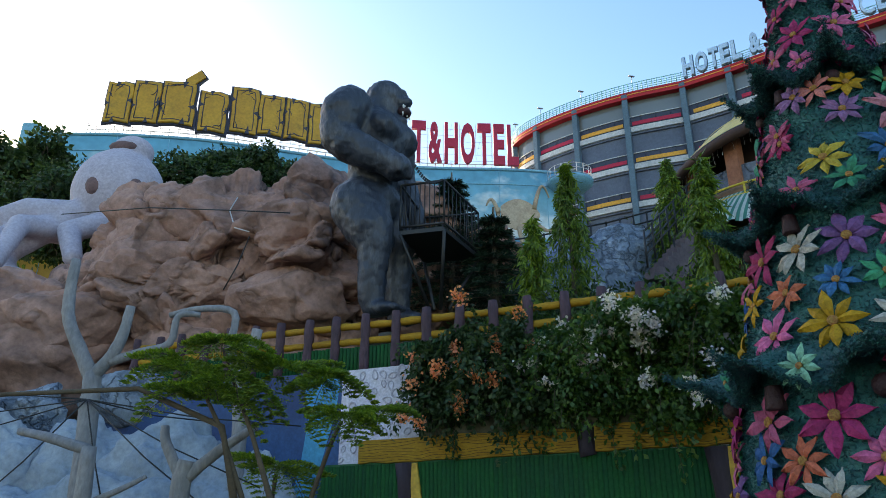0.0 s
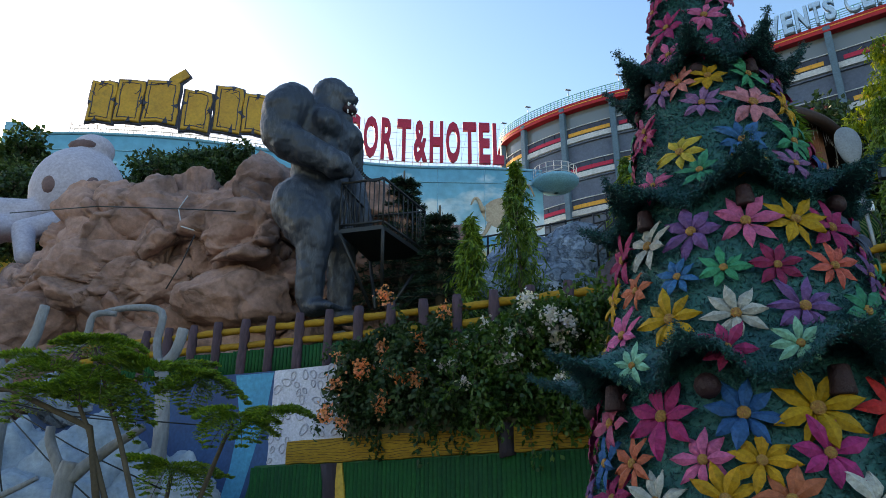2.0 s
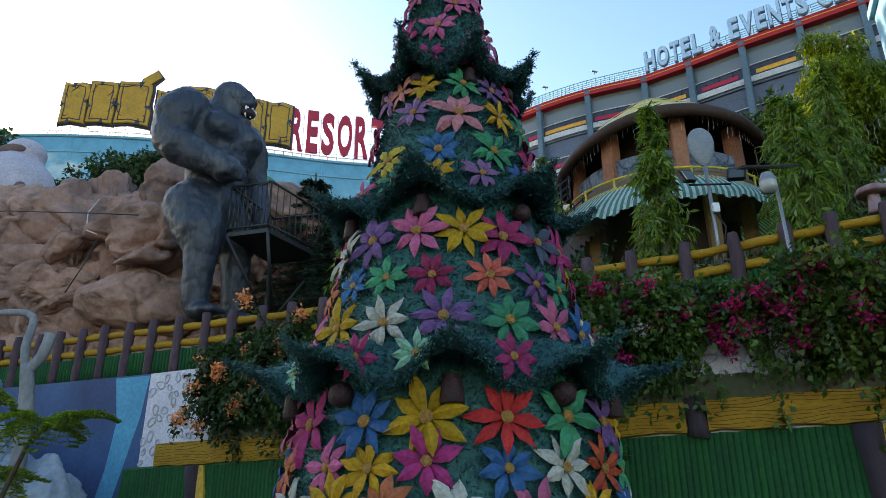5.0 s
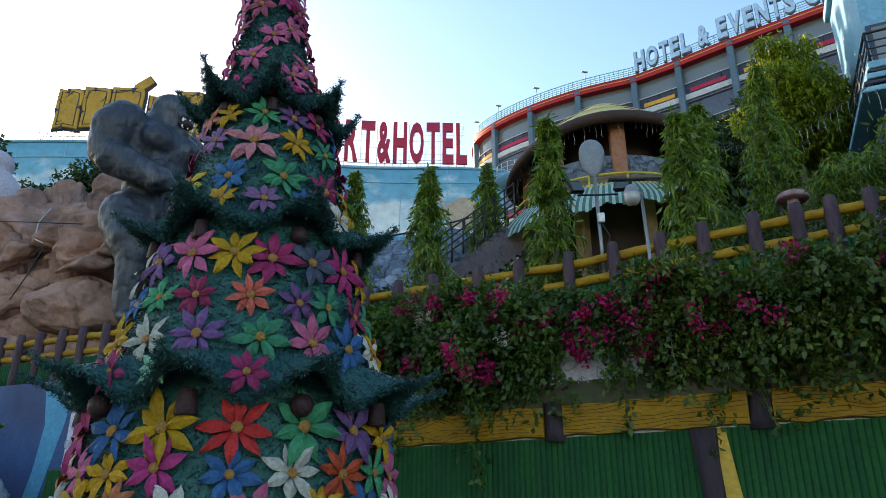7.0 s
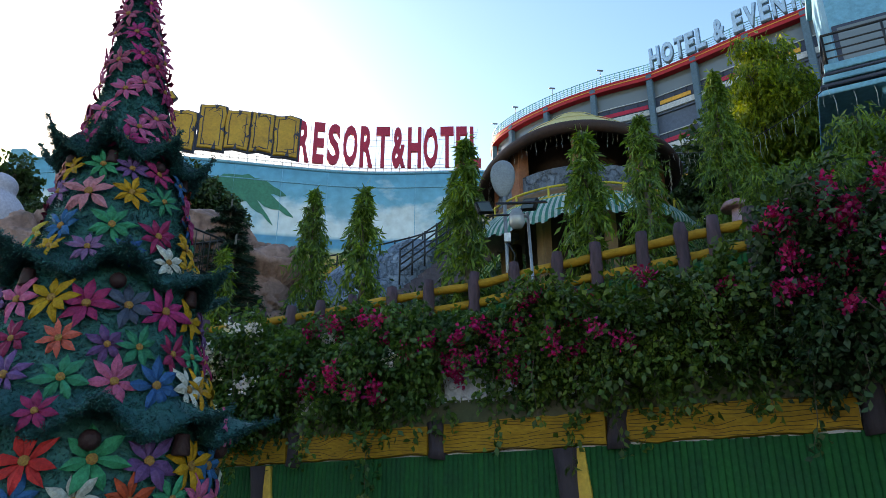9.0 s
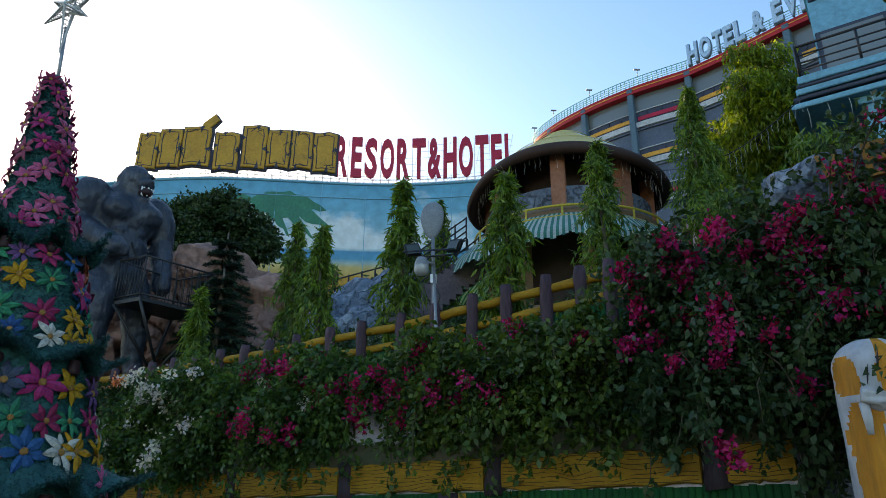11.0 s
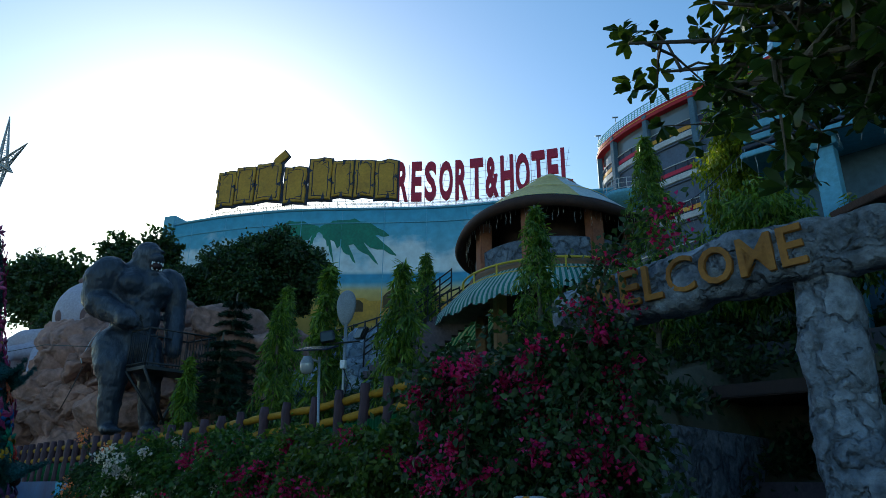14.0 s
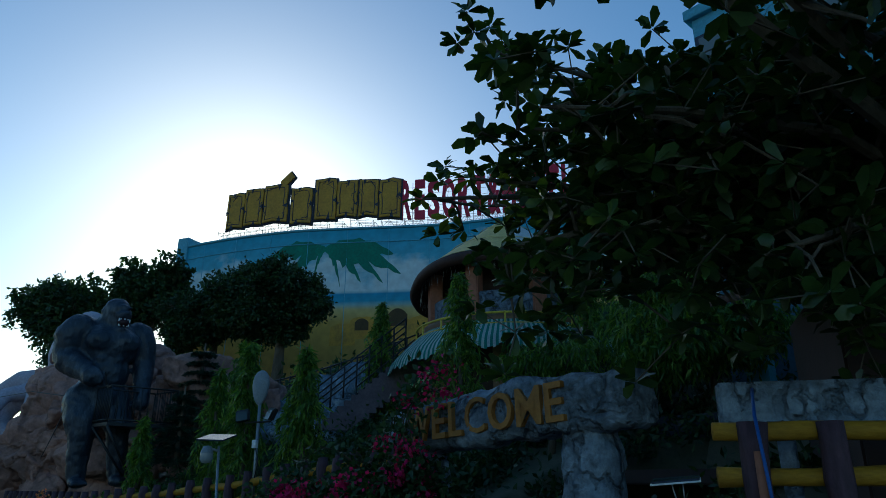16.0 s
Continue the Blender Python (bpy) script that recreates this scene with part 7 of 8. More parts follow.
def saplings():
    rng = random.Random(9)

    def sprays(points, reach, count):
        out = []
        for p in points:
            turn = rng.uniform(0, 6.28)
            for k in range(count):
                out.append((tuple(c + rng.uniform(-0.04, 0.04) for c in p), turn + 2 * math.pi * k / count + rng.uniform(-0.3, 0.3), reach * rng.uniform(0.7, 1.2)))
        return out

    feather_tree(0, 0, [(-1.7, 8.7, 0), (-2.29, 8.7, 1.76), (-2.56, 8.7, 2.44), (-2.88, 8.7, 3.14), (-3.1, 8.7, 3.62)],
                 sprays([(-3.1, 8.7, 3.66), (-2.95, 8.7, 3.3)], 0.75, 7) + sprays([(-2.3, 8.75, 3.3), (-1.7, 8.75, 3.22)], 0.62, 6), 91, "young feathery-leaved tree with a bent slender trunk")
    feather_tree(0, 0, [(-2.2, 8.75, 0), (-2.66, 8.75, 1.76), (-3.02, 8.75, 2.58), (-3.27, 8.75, 3.0)],
                 sprays([(-3.3, 8.75, 3.05)], 0.8, 7) + sprays([(-3.66, 8.8, 3.4)], 0.7, 6), 94, "leaning feathery-leaved sapling with a thin stem")
    feather_tree(0, 0, [(-2.9, 10.6, 0), (-2.19, 10.6, 1.76), (-1.92, 10.6, 2.58), (-1.8, 10.6, 2.85)],
                 sprays([(-1.75, 10.6, 2.95)], 0.85, 9) + sprays([(-1.2, 10.55, 3.02)], 0.6, 6), 92, "slim feathery-leaved sapling before the pebble wall")
    feather_tree(0, 0, [(-3.1, 11.2, 0), (-3.0, 11.2, 1.0), (-2.92, 11.2, 2.1)], sprays([(-2.92, 11.2, 2.2)], 0.8, 9), 93, "low feathery-leaved sapling by the blue wall")


saplings()
tube("wire_bough", [(-9.0, 9.0, 2.9), (-6.0, 8.9, 3.05), (-4.2, 8.8, 3.1), (-3.0, 8.75, 2.6), (-2.7, 8.7, 1.6)], [0.02, 0.03, 0.035, 0.04, 0.05], TWIG)
tagged(bpy.data.objects["wire_bough"], "bare bent bough lying between saplings", "branch")

# ---- round hut ----
HUT = Vector((12.4, 24.6, 0))


def hut():
    h = thing("round_hut", (12.4, 24.6, 8.4), "round two-storey hut with a brown cap roof and stone parapet", "hut")
    C = (HUT.x, HUT.y)
    # The core is coloured dark for the shade inside the hut.
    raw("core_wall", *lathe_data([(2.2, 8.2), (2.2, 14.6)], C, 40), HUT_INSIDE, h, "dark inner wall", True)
    raw("floor_slab", *lathe_data([(0.2, 11.9), (3.5, 11.9), (3.55, 12.0), (3.5, 12.25), (0.2, 12.25)], C, 48), OCHRE_WALL, h, "", True)
    raw("parapet", *lathe_data([(3.2, 12.25), (3.22, 13.15), (3.12, 13.22), (2.98, 13.15), (2.98, 12.25)], C, 56), HUT_STONE, h, "blue-grey crazed stone parapet", True)
    for k in range(8):
        a = radians(-2 + 45 * k)
        c = (HUT.x + 3.1 * math.sin(a), HUT.y - 3.1 * math.cos(a))
        part("column", box_bm((0.52, 0.5, 2.2), (c[0], c[1], 13.3), a, 0.04), HUT_COL, h, "terracotta column")
        c = (HUT.x + 3.0 * math.sin(a + 0.3), HUT.y - 3.0 * math.cos(a + 0.3))
        part("lower_column", box_bm((0.42, 0.42, 3.9), (c[0], c[1], 9.95), a, 0.05), OCHRE_WALL, h, "ochre column")
    # cap roof with a thick rolled rim
    def sagged(verts, faces):
        # the eave hangs lower at the sides than over the front
        out = []
        for v in verts:
            d = Vector(v) - Vector((HUT.x, HUT.y, 0))
            a = math.atan2(d.x, -d.y) + 0.09
            rr = math.hypot(d.x, d.y)
            out.append((v[0], v[1], v[2] - (0.85 if a < 0 else 0.45) * math.sin(a) ** 2 * (rr / 4.05) ** 2.5))
        return out, faces

    rim = [(0.3, 15.0), (2.8, 14.9), (3.5, 14.5), (3.76, 14.16), (3.96, 14.16), (4.06, 14.36), (3.98, 14.55), (3.7, 14.68)]
    raw("rolled_eave", *sagged(*lathe_data(rim, C, 64)), HUT_DARK, h, "thick dark brown rolled eave", True)
    cover = [(3.75, 14.68), (2.7, 15.4), (1.6, 16.15), (0.6, 16.9), (0.0, 17.25)]
    seg = 24
    for k in range(seg):
        v, f = lathe_data(cover, C, 2, 2 * math.pi * k / seg, 2 * math.pi * (k + 1) / seg)
        v, f = sagged(v, f)
        mid = sum((Vector(p) for p in v), Vector()) / len(v) - HUT
        a = math.degrees(math.atan2(mid.x, -mid.y))
        hue = "yellow" if -70 < a < 32 else "pale" if 32 < a < 75 or a < -130 else "blue"
        raw("roof_panel", v, f, {"yellow": ROOF_YEL, "pale": ROOF_WHITE, "blue": ROOF_BLUE}[hue], h, hue + " painted roof panel")
    # painted rings
    for r, z in ((2.5, 15.55), (1.1, 16.54)):
        raw("roof_ring", *sagged(*lathe_data([(r + 0.04, z + 0.01), (r, z + 0.06), (r - 0.04, z + 0.045)], C, 48)), ROOF_YEL, h)
    # hanging strings of light under the eave
    rng = random.Random(14)
    for k in range(70):
        a = radians(-110 + 220 * k / 69)
        p = Vector((HUT.x + 3.6 * math.sin(a), HUT.y - 3.6 * math.cos(a), 14.36 - 0.6 * math.sin(a + 0.09) ** 2))
        n = rng.choice((1, 2, 3, 4))
        pts = [p + Vector((rng.uniform(-0.03, 0.03), 0, -0.16 * j)) for j in range(n + 1)]
        tube("light_string", pts, 0.006, BULB, h, 4, "white hanging light string")
    # yellow outer rail
    rails = []
    for z in (11.8, 12.2):
        rails.append(tube_data([(HUT.x + 3.75 * math.sin(radians(a)), HUT.y - 3.75 * math.cos(radians(a)), z) for a in range(-120, 121, 6)], 0.045, 6))
    r = raw("outer_rail", *joined(*rails), RAIL_YEL, h, "yellow pipe rail", True)
    for a in range(-120, 121, 20):
        c = (HUT.x + 3.75 * math.sin(radians(a)), HUT.y - 3.75 * math.cos(radians(a)))
        tube("rail_post", [(c[0], c[1], 11.5), (c[0], c[1], 12.25)], 0.04, RAIL_YEL, r, 6)
    # striped awning, each stripe a cloth strip
    n = 190
    for k in range(n):
        a0, a1 = radians(-125 + 250 * k / n), radians(-125 + 250 * (k + 1) / n)
        vs, fs = [], []
        for j, (rr, z) in enumerate(((3.55, 12.0), (3.95, 11.66), (4.35, 11.25), (4.45, 11.05), (4.46, 10.85))):
            for a in (a0, (a0 + a1) / 2, a1):
                w = 0.05 * math.sin(a * 23) * j / 3 + (0.04 * math.sin(k * 1.7) if j == 4 else 0)
                zz = z + w - 0.25 * max(0.0, -math.sin(a)) * j / 2
                vs.append((HUT.x + (rr + 0.2 * max(0.0, -math.sin(a)) * j) * math.sin(a), HUT.y - rr * math.cos(a), zz))
        for j in range(4):
            for i in range(2):
                p = j * 3 + i
                fs.append((p, p + 1, p + 4, p + 3))
        raw("awning_strip", vs, fs, AWN_GREEN if k % 2 else AWN_WHITE, h, "green awning stripe" if k % 2 else "white awning stripe")
    raw("lower_floor", *lathe_data([(0.2, 8.6), (4.2, 8.6), (4.2, 8.2), (4.0, 7.2)], C, 48), OCHRE_WALL, h, "", True)


hut()


def stair_rails():
    """Black path railings and the stair that climbs to the hut."""
    r = thing("path_railing", (4, 25, 9.5), "black iron railing with ring ornaments along the hillside path", "railing")
    run = [(-0.5, 24.6, 10.0), (2.6, 24.4, 10.3), (5.6, 24.2, 10.8), (8.3, 24.4, 11.6)]
    for a, b in zip(run[:-1], run[1:]):
        a, b = Vector(a), Vector(b)
        for z in (0.12, 0.55, 0.95):
            tube("rail", [a + Vector((0, 0, z)), b + Vector((0, 0, z))], 0.035, BLACK_IRON, r, 6)
        for k in range(6):
            p = a.lerp(b, k / 5)
            tube("post", [p + Vector((0, 0, -0.2)), p + Vector((0, 0, 1.0))], 0.04, BLACK_IRON, r, 6)
            q = a.lerp(b, (k + 0.5) / 5) + Vector((0, 0, 0.33))
            tube("ring", [q + Vector((0.16 * math.cos(t), 0, 0.16 * math.sin(t))) for t in np.linspace(0, 2 * math.pi, 11)], 0.015, BLACK_IRON, r, 5)
    s = thing("stair_railing", (7, 21, 8.4), "black iron stair railing leading up to the hut", "railing")
    for off in (0.0, 1.2):
        a, b = Vector((6.0 + off, 20.6 + off * 0.7, 9.0)), Vector((8.6 + off, 22.8 + off * 0.6, 11.9))
        for z in (0.15, 0.4, 0.65, 0.95):
            tube("rail", [a + Vector((0, 0, z)), b + Vector((0, 0, z))], 0.03, BLACK_IRON, s, 6)
        for k in range(8):
            p = a.lerp(b, k / 7)
            tube("bar", [p + Vector((0, 0, -0.3)), p + Vector((0, 0, 1.0))], 0.035, BLACK_IRON, s, 6)
    st = thing("hut_stair", (7.5, 21.8, 8.6), "dark concrete stair up to the hut", "stair")
    for k in range(14):
        t = k / 13
        part("step", box_bm((1.5, 0.4, 0.24), (6.6 + 2.7 * t, 21.0 + 2.1 * t, 8.4 + 2.9 * t), 0.68), STEP, st)


stair_rails()


def rock_bank():
    b = thing("painted_rock_bank", (3, 23.5, 8), "blue-white painted rock bank below the path", "rock")
    for i, (c, r) in enumerate((((1.2, 23.6, 9.2), (1.8, 0.9, 1.3)), ((3.8, 23.5, 9.6), (1.9, 0.9, 1.3)), ((6.2, 23.4, 9.9), (1.8, 0.9, 1.4)), ((2.6, 22.8, 8.4), (2.2, 0.9, 1.0)), ((5.2, 22.7, 8.6), (2.0, 0.9, 1.1)))):
        boulder("rock_face", c, r, 120 + i, b, GREY_ROCK, 12, 0.13, 4)


rock_bank()


# ---- lamps ----
def solar_lamp(name, foot, top, label):
    l = thing(name, foot, label, "street lamp", "solar lamps")
    foot, top = Vector(foot), Vector(top)
    tube("pole", [foot, top], [0.034, 0.028], STEEL, l, 10)
    part("solar_panel", box_bm((0.95, 0.42, 0.035), top + Vector((-0.1, 0, 0.2)), -0.1, 0.01, tilt=(0.35, 0.05)), SOLAR, l, "thin dark solar panel")
    tube("arm", [top - Vector((0, 0, 0.1)), top + Vector((-0.15, -0.12, -0.05))], 0.03, STEEL, l, 8)
    c = (top.x - 0.2, top.y - 0.15)
    head = raw("lamp_head", *lathe_data([(0.0, top.z + 0.02), (0.09, top.z), (0.13, top.z - 0.1), (0.15, top.z - 0.16)], c, 20), GREY_PLASTIC, l, "grey lamp body", True)
    raw("lens", *lathe_data([(0.145, top.z - 0.16), (0.15, top.z - 0.28), (0.1, top.z - 0.36), (0.0, top.z - 0.38)], c, 20), LENS, head, "clear lamp globe", True)


solar_lamp("solar_lamp", (10.55, 11.35, 3.2), (10.4, 11.2, 7.15), "solar street lamp with clear globe on a steel pole")


def dish_lamp():
    l = thing("floodlight_pole", (9.9, 13.0, 5.4), "pole with a grey oval lamp and two floodlights", "floodlight")
    tube("pole", [(9.95, 13.0, 5.2), (9.9, 13.0, 8.4)], 0.04, STEEL, l, 10)
    bm = bmesh.new()
    bmesh.ops.create_icosphere(bm, subdivisions=4, radius=1.0, matrix=Matrix.Translation((9.88, 13.0, 8.74)) @ Matrix.Diagonal((0.27, 0.10, 0.46, 1)))
    for v in bm.verts:
        k = (v.co.z - 8.74) / 0.46
        v.co.x = 9.88 + (v.co.x - 9.88) * (1 + 0.22 * k)
    part("oval_head", bm, GREY_PLASTIC, l, "grey oval lamp head", True)
    tube("crossbar", [(9.5, 12.95, 7.85), (10.35, 12.95, 7.85)], 0.022, BLACK_IRON, l, 6)
    for x, y, rz, tl in ((9.45, 12.9, 0.5, -0.5), (10.45, 12.85, -0.45, 0.35)):
        fl = part("floodlight", box_bm((0.36, 0.12, 0.32), (x, y, 8.02), rz, 0.025, tilt=(-0.35, tl * 0.4)), BLACK_IRON, l, "black floodlight")
        part("glass", box_bm((0.28, 0.02, 0.24), (x - 0.075 * math.sin(rz) * -1, y - 0.085, 8.0), rz, tilt=(-0.35, tl * 0.4)), FLOOD_GLASS, fl, "floodlight glass")
    part("junction_box", box_bm((0.14, 0.1, 0.2), (9.95, 12.9, 7.3), 0, 0.01), WHITE, l, "white junction box")
    tube("cable", [(9.95, 12.93, 7.2), (10.1, 12.9, 6.9), (10.0, 12.92, 6.4)], 0.015, BLACK_IRON, l, 5)


dish_lamp()


# ---- gate, stump fence and the right-hand corner ----
def stone_beam(name, a, b, w, h, seed, mat, parent, label):
    """A rough hewn beam between two places."""
    a, b = Vector(a), Vector(b)
    d = (b - a).normalized()
    side = d.cross(Vector((0, 0, 1))).normalized()
    up = side.cross(d)
    bm = bmesh.new()
    n, m = 72, 36
    rng = random.Random(seed)
    rings = []
    for i in range(n + 1):
        t = i / n
        taper = 1 - 0.25 * (abs(t - 0.5) * 2) ** 8
        ring = []
        for k in range(m):
            an = 2 * math.pi * k / m
            cx, cz = math.cos(an), math.sin(an)
            e = (abs(cx) ** 4 + abs(cz) ** 4) ** -0.25
            p = a.lerp(b, t) + side * cx * e * w / 2 * taper + up * cz * e * h / 2 * taper
            q = p * 1.3 + Vector((seed, 0, 0))
            k2 = noise.fractal(q, 1.0, 2.0, 5) * 0.11 + 0.07 * (0.4 - abs(noise.noise(q * 2.5))) + 0.035 * (0.3 - abs(noise.noise(q * 6.0)))
            p += (side * cx + up * cz) * k2
            ring.append(bm.verts.new(p))
        rings.append(ring)
    for r0, r1 in zip(rings[:-1], rings[1:]):
        for k in range(m):
            bm.faces.new((r0[k], r0[(k + 1) % m], r1[(k + 1) % m], r1[k]))
    bm.faces.new(rings[0][::-1])
    bm.faces.new(rings[-1])
    bmesh.ops.recalc_face_normals(bm, faces=bm.faces)
    return part(name, bm, mat, parent, label, True)


def gate():
    g = thing("welcome_gate", (18.4, 8.7, 0.5), "grey stone-look gate with ochre letters reading WELCOME", "gate")
    A, B = Vector((16.15, 9.6, 7.18)), Vector((20.7, 7.9, 7.42))
    stone_beam("lintel", A, B, 0.7, 0.78, 3, GATE_STONE, g, "rough grey stone lintel")
    stone_beam("pillar", (19.95, 8.75, 0.0), (19.85, 8.35, 7.05), 0.74, 0.7, 9, GATE_STONE, g, "rough stone pillar")
    stone_beam("pillar", (16.75, 9.75, 0.0), (16.7, 9.5, 7.0), 0.8, 0.75, 13, GATE_STONE, g, "rough stone pillar")
    d = (B - A).normalized()
    ang = math.atan2(d.y, d.x)
    slope = math.asin(d.z)
    widths = {"W": 0.5, "E": 0.3, "L": 0.28, "C": 0.4, "O": 0.46, "M": 0.44}
    x = 0.8
    for ch in "WELCOME":
        w = widths[ch]
        p = A + d * (x + w / 2) + Vector((d.y, -d.x, 0)) * 0.425
        m = Matrix.Translation(p + Vector((0, 0, -0.26))) @ Euler((0, 0, ang)).to_matrix().to_4x4() @ Euler((0, -slope, 0)).to_matrix().to_4x4()
        placed("letter", letter_mesh(ch, w, 0.52, 0.08, [GATE_LETTER], 0.012), m, g, "ochre letter")
        x += w + 0.075
    st = thing("gate_stair", (18.5, 11, 0), "dark stone stair rising behind the gate", "stair")
    for k in range(17):
        c = Vector((18.45, 9.6, 0)) + Vector((0.36, 0.93, 0)) * (0.34 * k)
        part("step", box_bm((3.3, 0.36, 0.18 * (k + 1) + 1.6), (c.x, c.y, (0.18 * (k + 1) + 1.6) / 2), TURN, 0.01), STEP, st)
    for off, nm in ((-1.75, "wall_stair_1"), (1.75, "wall_stair_2")):
        c = Vector((18.45, 9.9, 0)) + Vector((0.36, 0.93, 0)) * 3.0 + Vector((U.x, U.y, 0)) * off
        tagged(part(nm, box_bm((0.35, 6.2, 5.6), (c.x, c.y, 2.8), TURN, 0.03), GATE_STONE), "blue-grey plastered wall beside the stair", "wall", kind="structure")
    c = Vector((18.45, 9.9, 0)) + Vector((0.36, 0.93, 0)) * 7.5
    tagged(part("wall_terrace", box_bm((9.0, 0.3, 3.2), (c.x, c.y, 6.4), TURN, 0.03), HOTEL_DARK), "dark wall of the terrace above the stair", "wall", kind="structure")


    deck = Vector((18.6, 10.6, 0)) + Vector((0.36, 0.93, 0)) * 4.0
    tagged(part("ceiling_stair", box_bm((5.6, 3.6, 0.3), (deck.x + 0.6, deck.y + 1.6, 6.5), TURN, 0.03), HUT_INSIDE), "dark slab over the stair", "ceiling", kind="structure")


gate()
bush("bougainvillea", "bougainvillea with magenta blooms climbing the gate pillar", 19.2, 20.9, (("a", MAGENTA, "magenta blooms"),), 37, 4.0, 6.6, 0.6, 16, LEAF_DARK, 18)


def gate_spray():
    """Arching bougainvillea stems that lean across the lintel, with leaves and heavy blooms at the ends."""
    rng = np.random.default_rng(63)
    b = thing("bougainvillea", (16.6, 8.9, 3.5), "arching magenta bougainvillea stems leaning over the gate lintel", "bush", "flowering bushes")
    data, at, dr, heads = [], [], [], []
    for tip in ((18.2, 7.1, 7.75), (17.4, 7.9, 7.5), (16.8, 8.2, 6.9), (17.4, 7.9, 6.8), (18.1, 7.4, 7.5)):
        line = curved([(16.5, 8.95, 3.5), (16.6, 8.7, 5.6), (np.array((16.75, 8.5, 7.0)) * 0.6 + np.array(tip) * 0.4 + np.array((0, 0, 0.35))).tolist(), tip], 6)
        pts = np.array([tuple(p) for p in line])
        data.append(tube_data(line, [0.022 - 0.017 * i / (len(line) - 1) for i in range(len(line))], 5, False))
        q = np.repeat(pts[len(pts) // 3:], 8, 0)
        at.append(q + rng.normal(size=q.shape) * 0.13)
        dr.append(rng.normal(size=q.shape) + np.array([0, 0, -0.3]))
        heads.append(np.array(tip) + rng.normal(size=(45, 3)) * np.array([0.14, 0.11, 0.09]))
    raw("stemwork", *joined(*data), TWIG, b, "thin brown stems")["kind"] = "stuff"
    fast_quads("foliage", leaves(rng, np.concatenate(at), np.concatenate(dr), 0.12, 0.08, 0.8), LEAF_DARK, b)["kind"] = "stuff"
    h = np.concatenate(heads)
    fast_quads("blossoms", leaves(rng, h, rng.normal(size=h.shape), 0.075, 0.065, 1.0, 0.3), MAGENTA, b, "magenta blooms")["kind"] = "stuff"


gate_spray()


def stump_fence():
    """White painted cement stumps with raised orange bark patches and a white rail between them."""
    s = thing("stump_fence", (16.29, 7.05, 0), "cement stump post painted white and orange with a white rail", "fence")
    rng = random.Random(17)
    # bark patches: bearing and half width in degrees, lower and upper height
    tall = ((-155, 26, 3.80, 4.21), (-91, 13, 3.74, 4.50), (-80, 17, 0.2, 3.66), (-136, 30, 2.7, 3.76), (-36, 13, 0.3, 4.22), (20, 25, 2.2, 4.0), (80, 28, 0.8, 4.1), (-125, 24, 0.2, 2.4), (140, 20, 0.3, 3.4))
    low = ((-142, 30, 0.4, 3.66), (-60, 18, 0.3, 3.3), (30, 25, 0.4, 3.4), (110, 25, 0.4, 3.3))
    for cx, cy, top, r, patches in ((16.29, 7.05, 4.40, 0.395, tall), (17.02, 6.66, 3.72, 0.215, low)):
        rows, seg = 120, 84
        vs, fs, kinds = [], [], []

        def bark(an, z):
            d = math.degrees(an)
            for c, hw, z0, z1 in patches:
                u = ((d - c + 180) % 360 - 180) / hw + 0.16 * math.sin(z * 9 + c)
                v = (z - (z0 + z1) / 2) / ((z1 - z0) / 2)
                if u * u + abs(v) ** 5 < 1:
                    return True
            return False

        for j in range(rows + 1):
            t = j / rows
            z = top * t
            dome = 1.0 if t < 0.93 else math.sqrt(max(0.0, 1 - ((t - 0.93) / 0.07) ** 2 * 0.85))
            for k in range(seg):
                an = 2 * math.pi * k / seg
                q = Vector((math.cos(an) * 1.3, math.sin(an) * 1.3, z * 0.7 + cx))
                rr = r * dome * (1 + 0.06 * noise.noise(q) + 0.04 * noise.noise(q * 3.1))
                if bark(an, z):
                    rr -= 0.016 + 0.008 * math.sin(an * 46 + 1.5 * math.sin(z * 5))
                vs.append((cx + rr * math.cos(an), cy + rr * math.sin(an), z))
        for j in range(rows):
            for k in range(seg):
                a, b = j * seg + k, j * seg + (k + 1) % seg
                fs.append((a, b, b + seg, a + seg))
                kinds.append(1 if bark(2 * math.pi * (k + 0.5) / seg, top * (j + 0.5) / rows) else 0)
        fs.append(tuple(range(rows * seg, rows * seg + seg)))
        kinds.append(0)
        st = raw("stump", vs, fs, [STUMP_WHITE, STUMP_ORANGE], s, "stump in white with orange bark patches", True)
        st.data.polygons.foreach_set("material_index", kinds)
    # rails with dark painted grain
    for a, b, seed in (((16.0, 6.68, 3.79), (17.0, 6.49, 3.60), 23), ((17.03, 6.50, 3.58), (17.95, 6.1, 3.12), 29)):
        a, b = Vector(a), Vector(b)
        stone_beam("rail", a, b, 0.24, 0.22, seed, STUMP_WHITE, s, "white painted rail")
        for k in range(5):
            t0 = rng.uniform(0.3, 0.6)
            line = [a.lerp(b, t0 + 0.07 * j) + Vector((-0.03, -0.135, 0.07 - 0.03 * k + rng.uniform(-0.01, 0.01))) for j in range(5)]
            tube("grain_line", line, [0.004, 0.008, 0.009, 0.008, 0.003], BARK_DARK, s, 5, "dark painted grain")
    # white paint run down beside the rail's root
    for x, y, z0, z1 in ((16.02, 6.70, 3.42, 3.72), (16.28, 6.64, 3.50, 3.70), (16.40, 6.65, 3.38, 3.70)):
        tube("paint_run", [(x, y, z1), (x + 0.01, y, (z0 + z1) / 2), (x + 0.015, y + 0.01, z0)], [0.05, 0.045, 0.03], STUMP_WHITE, s, 8)
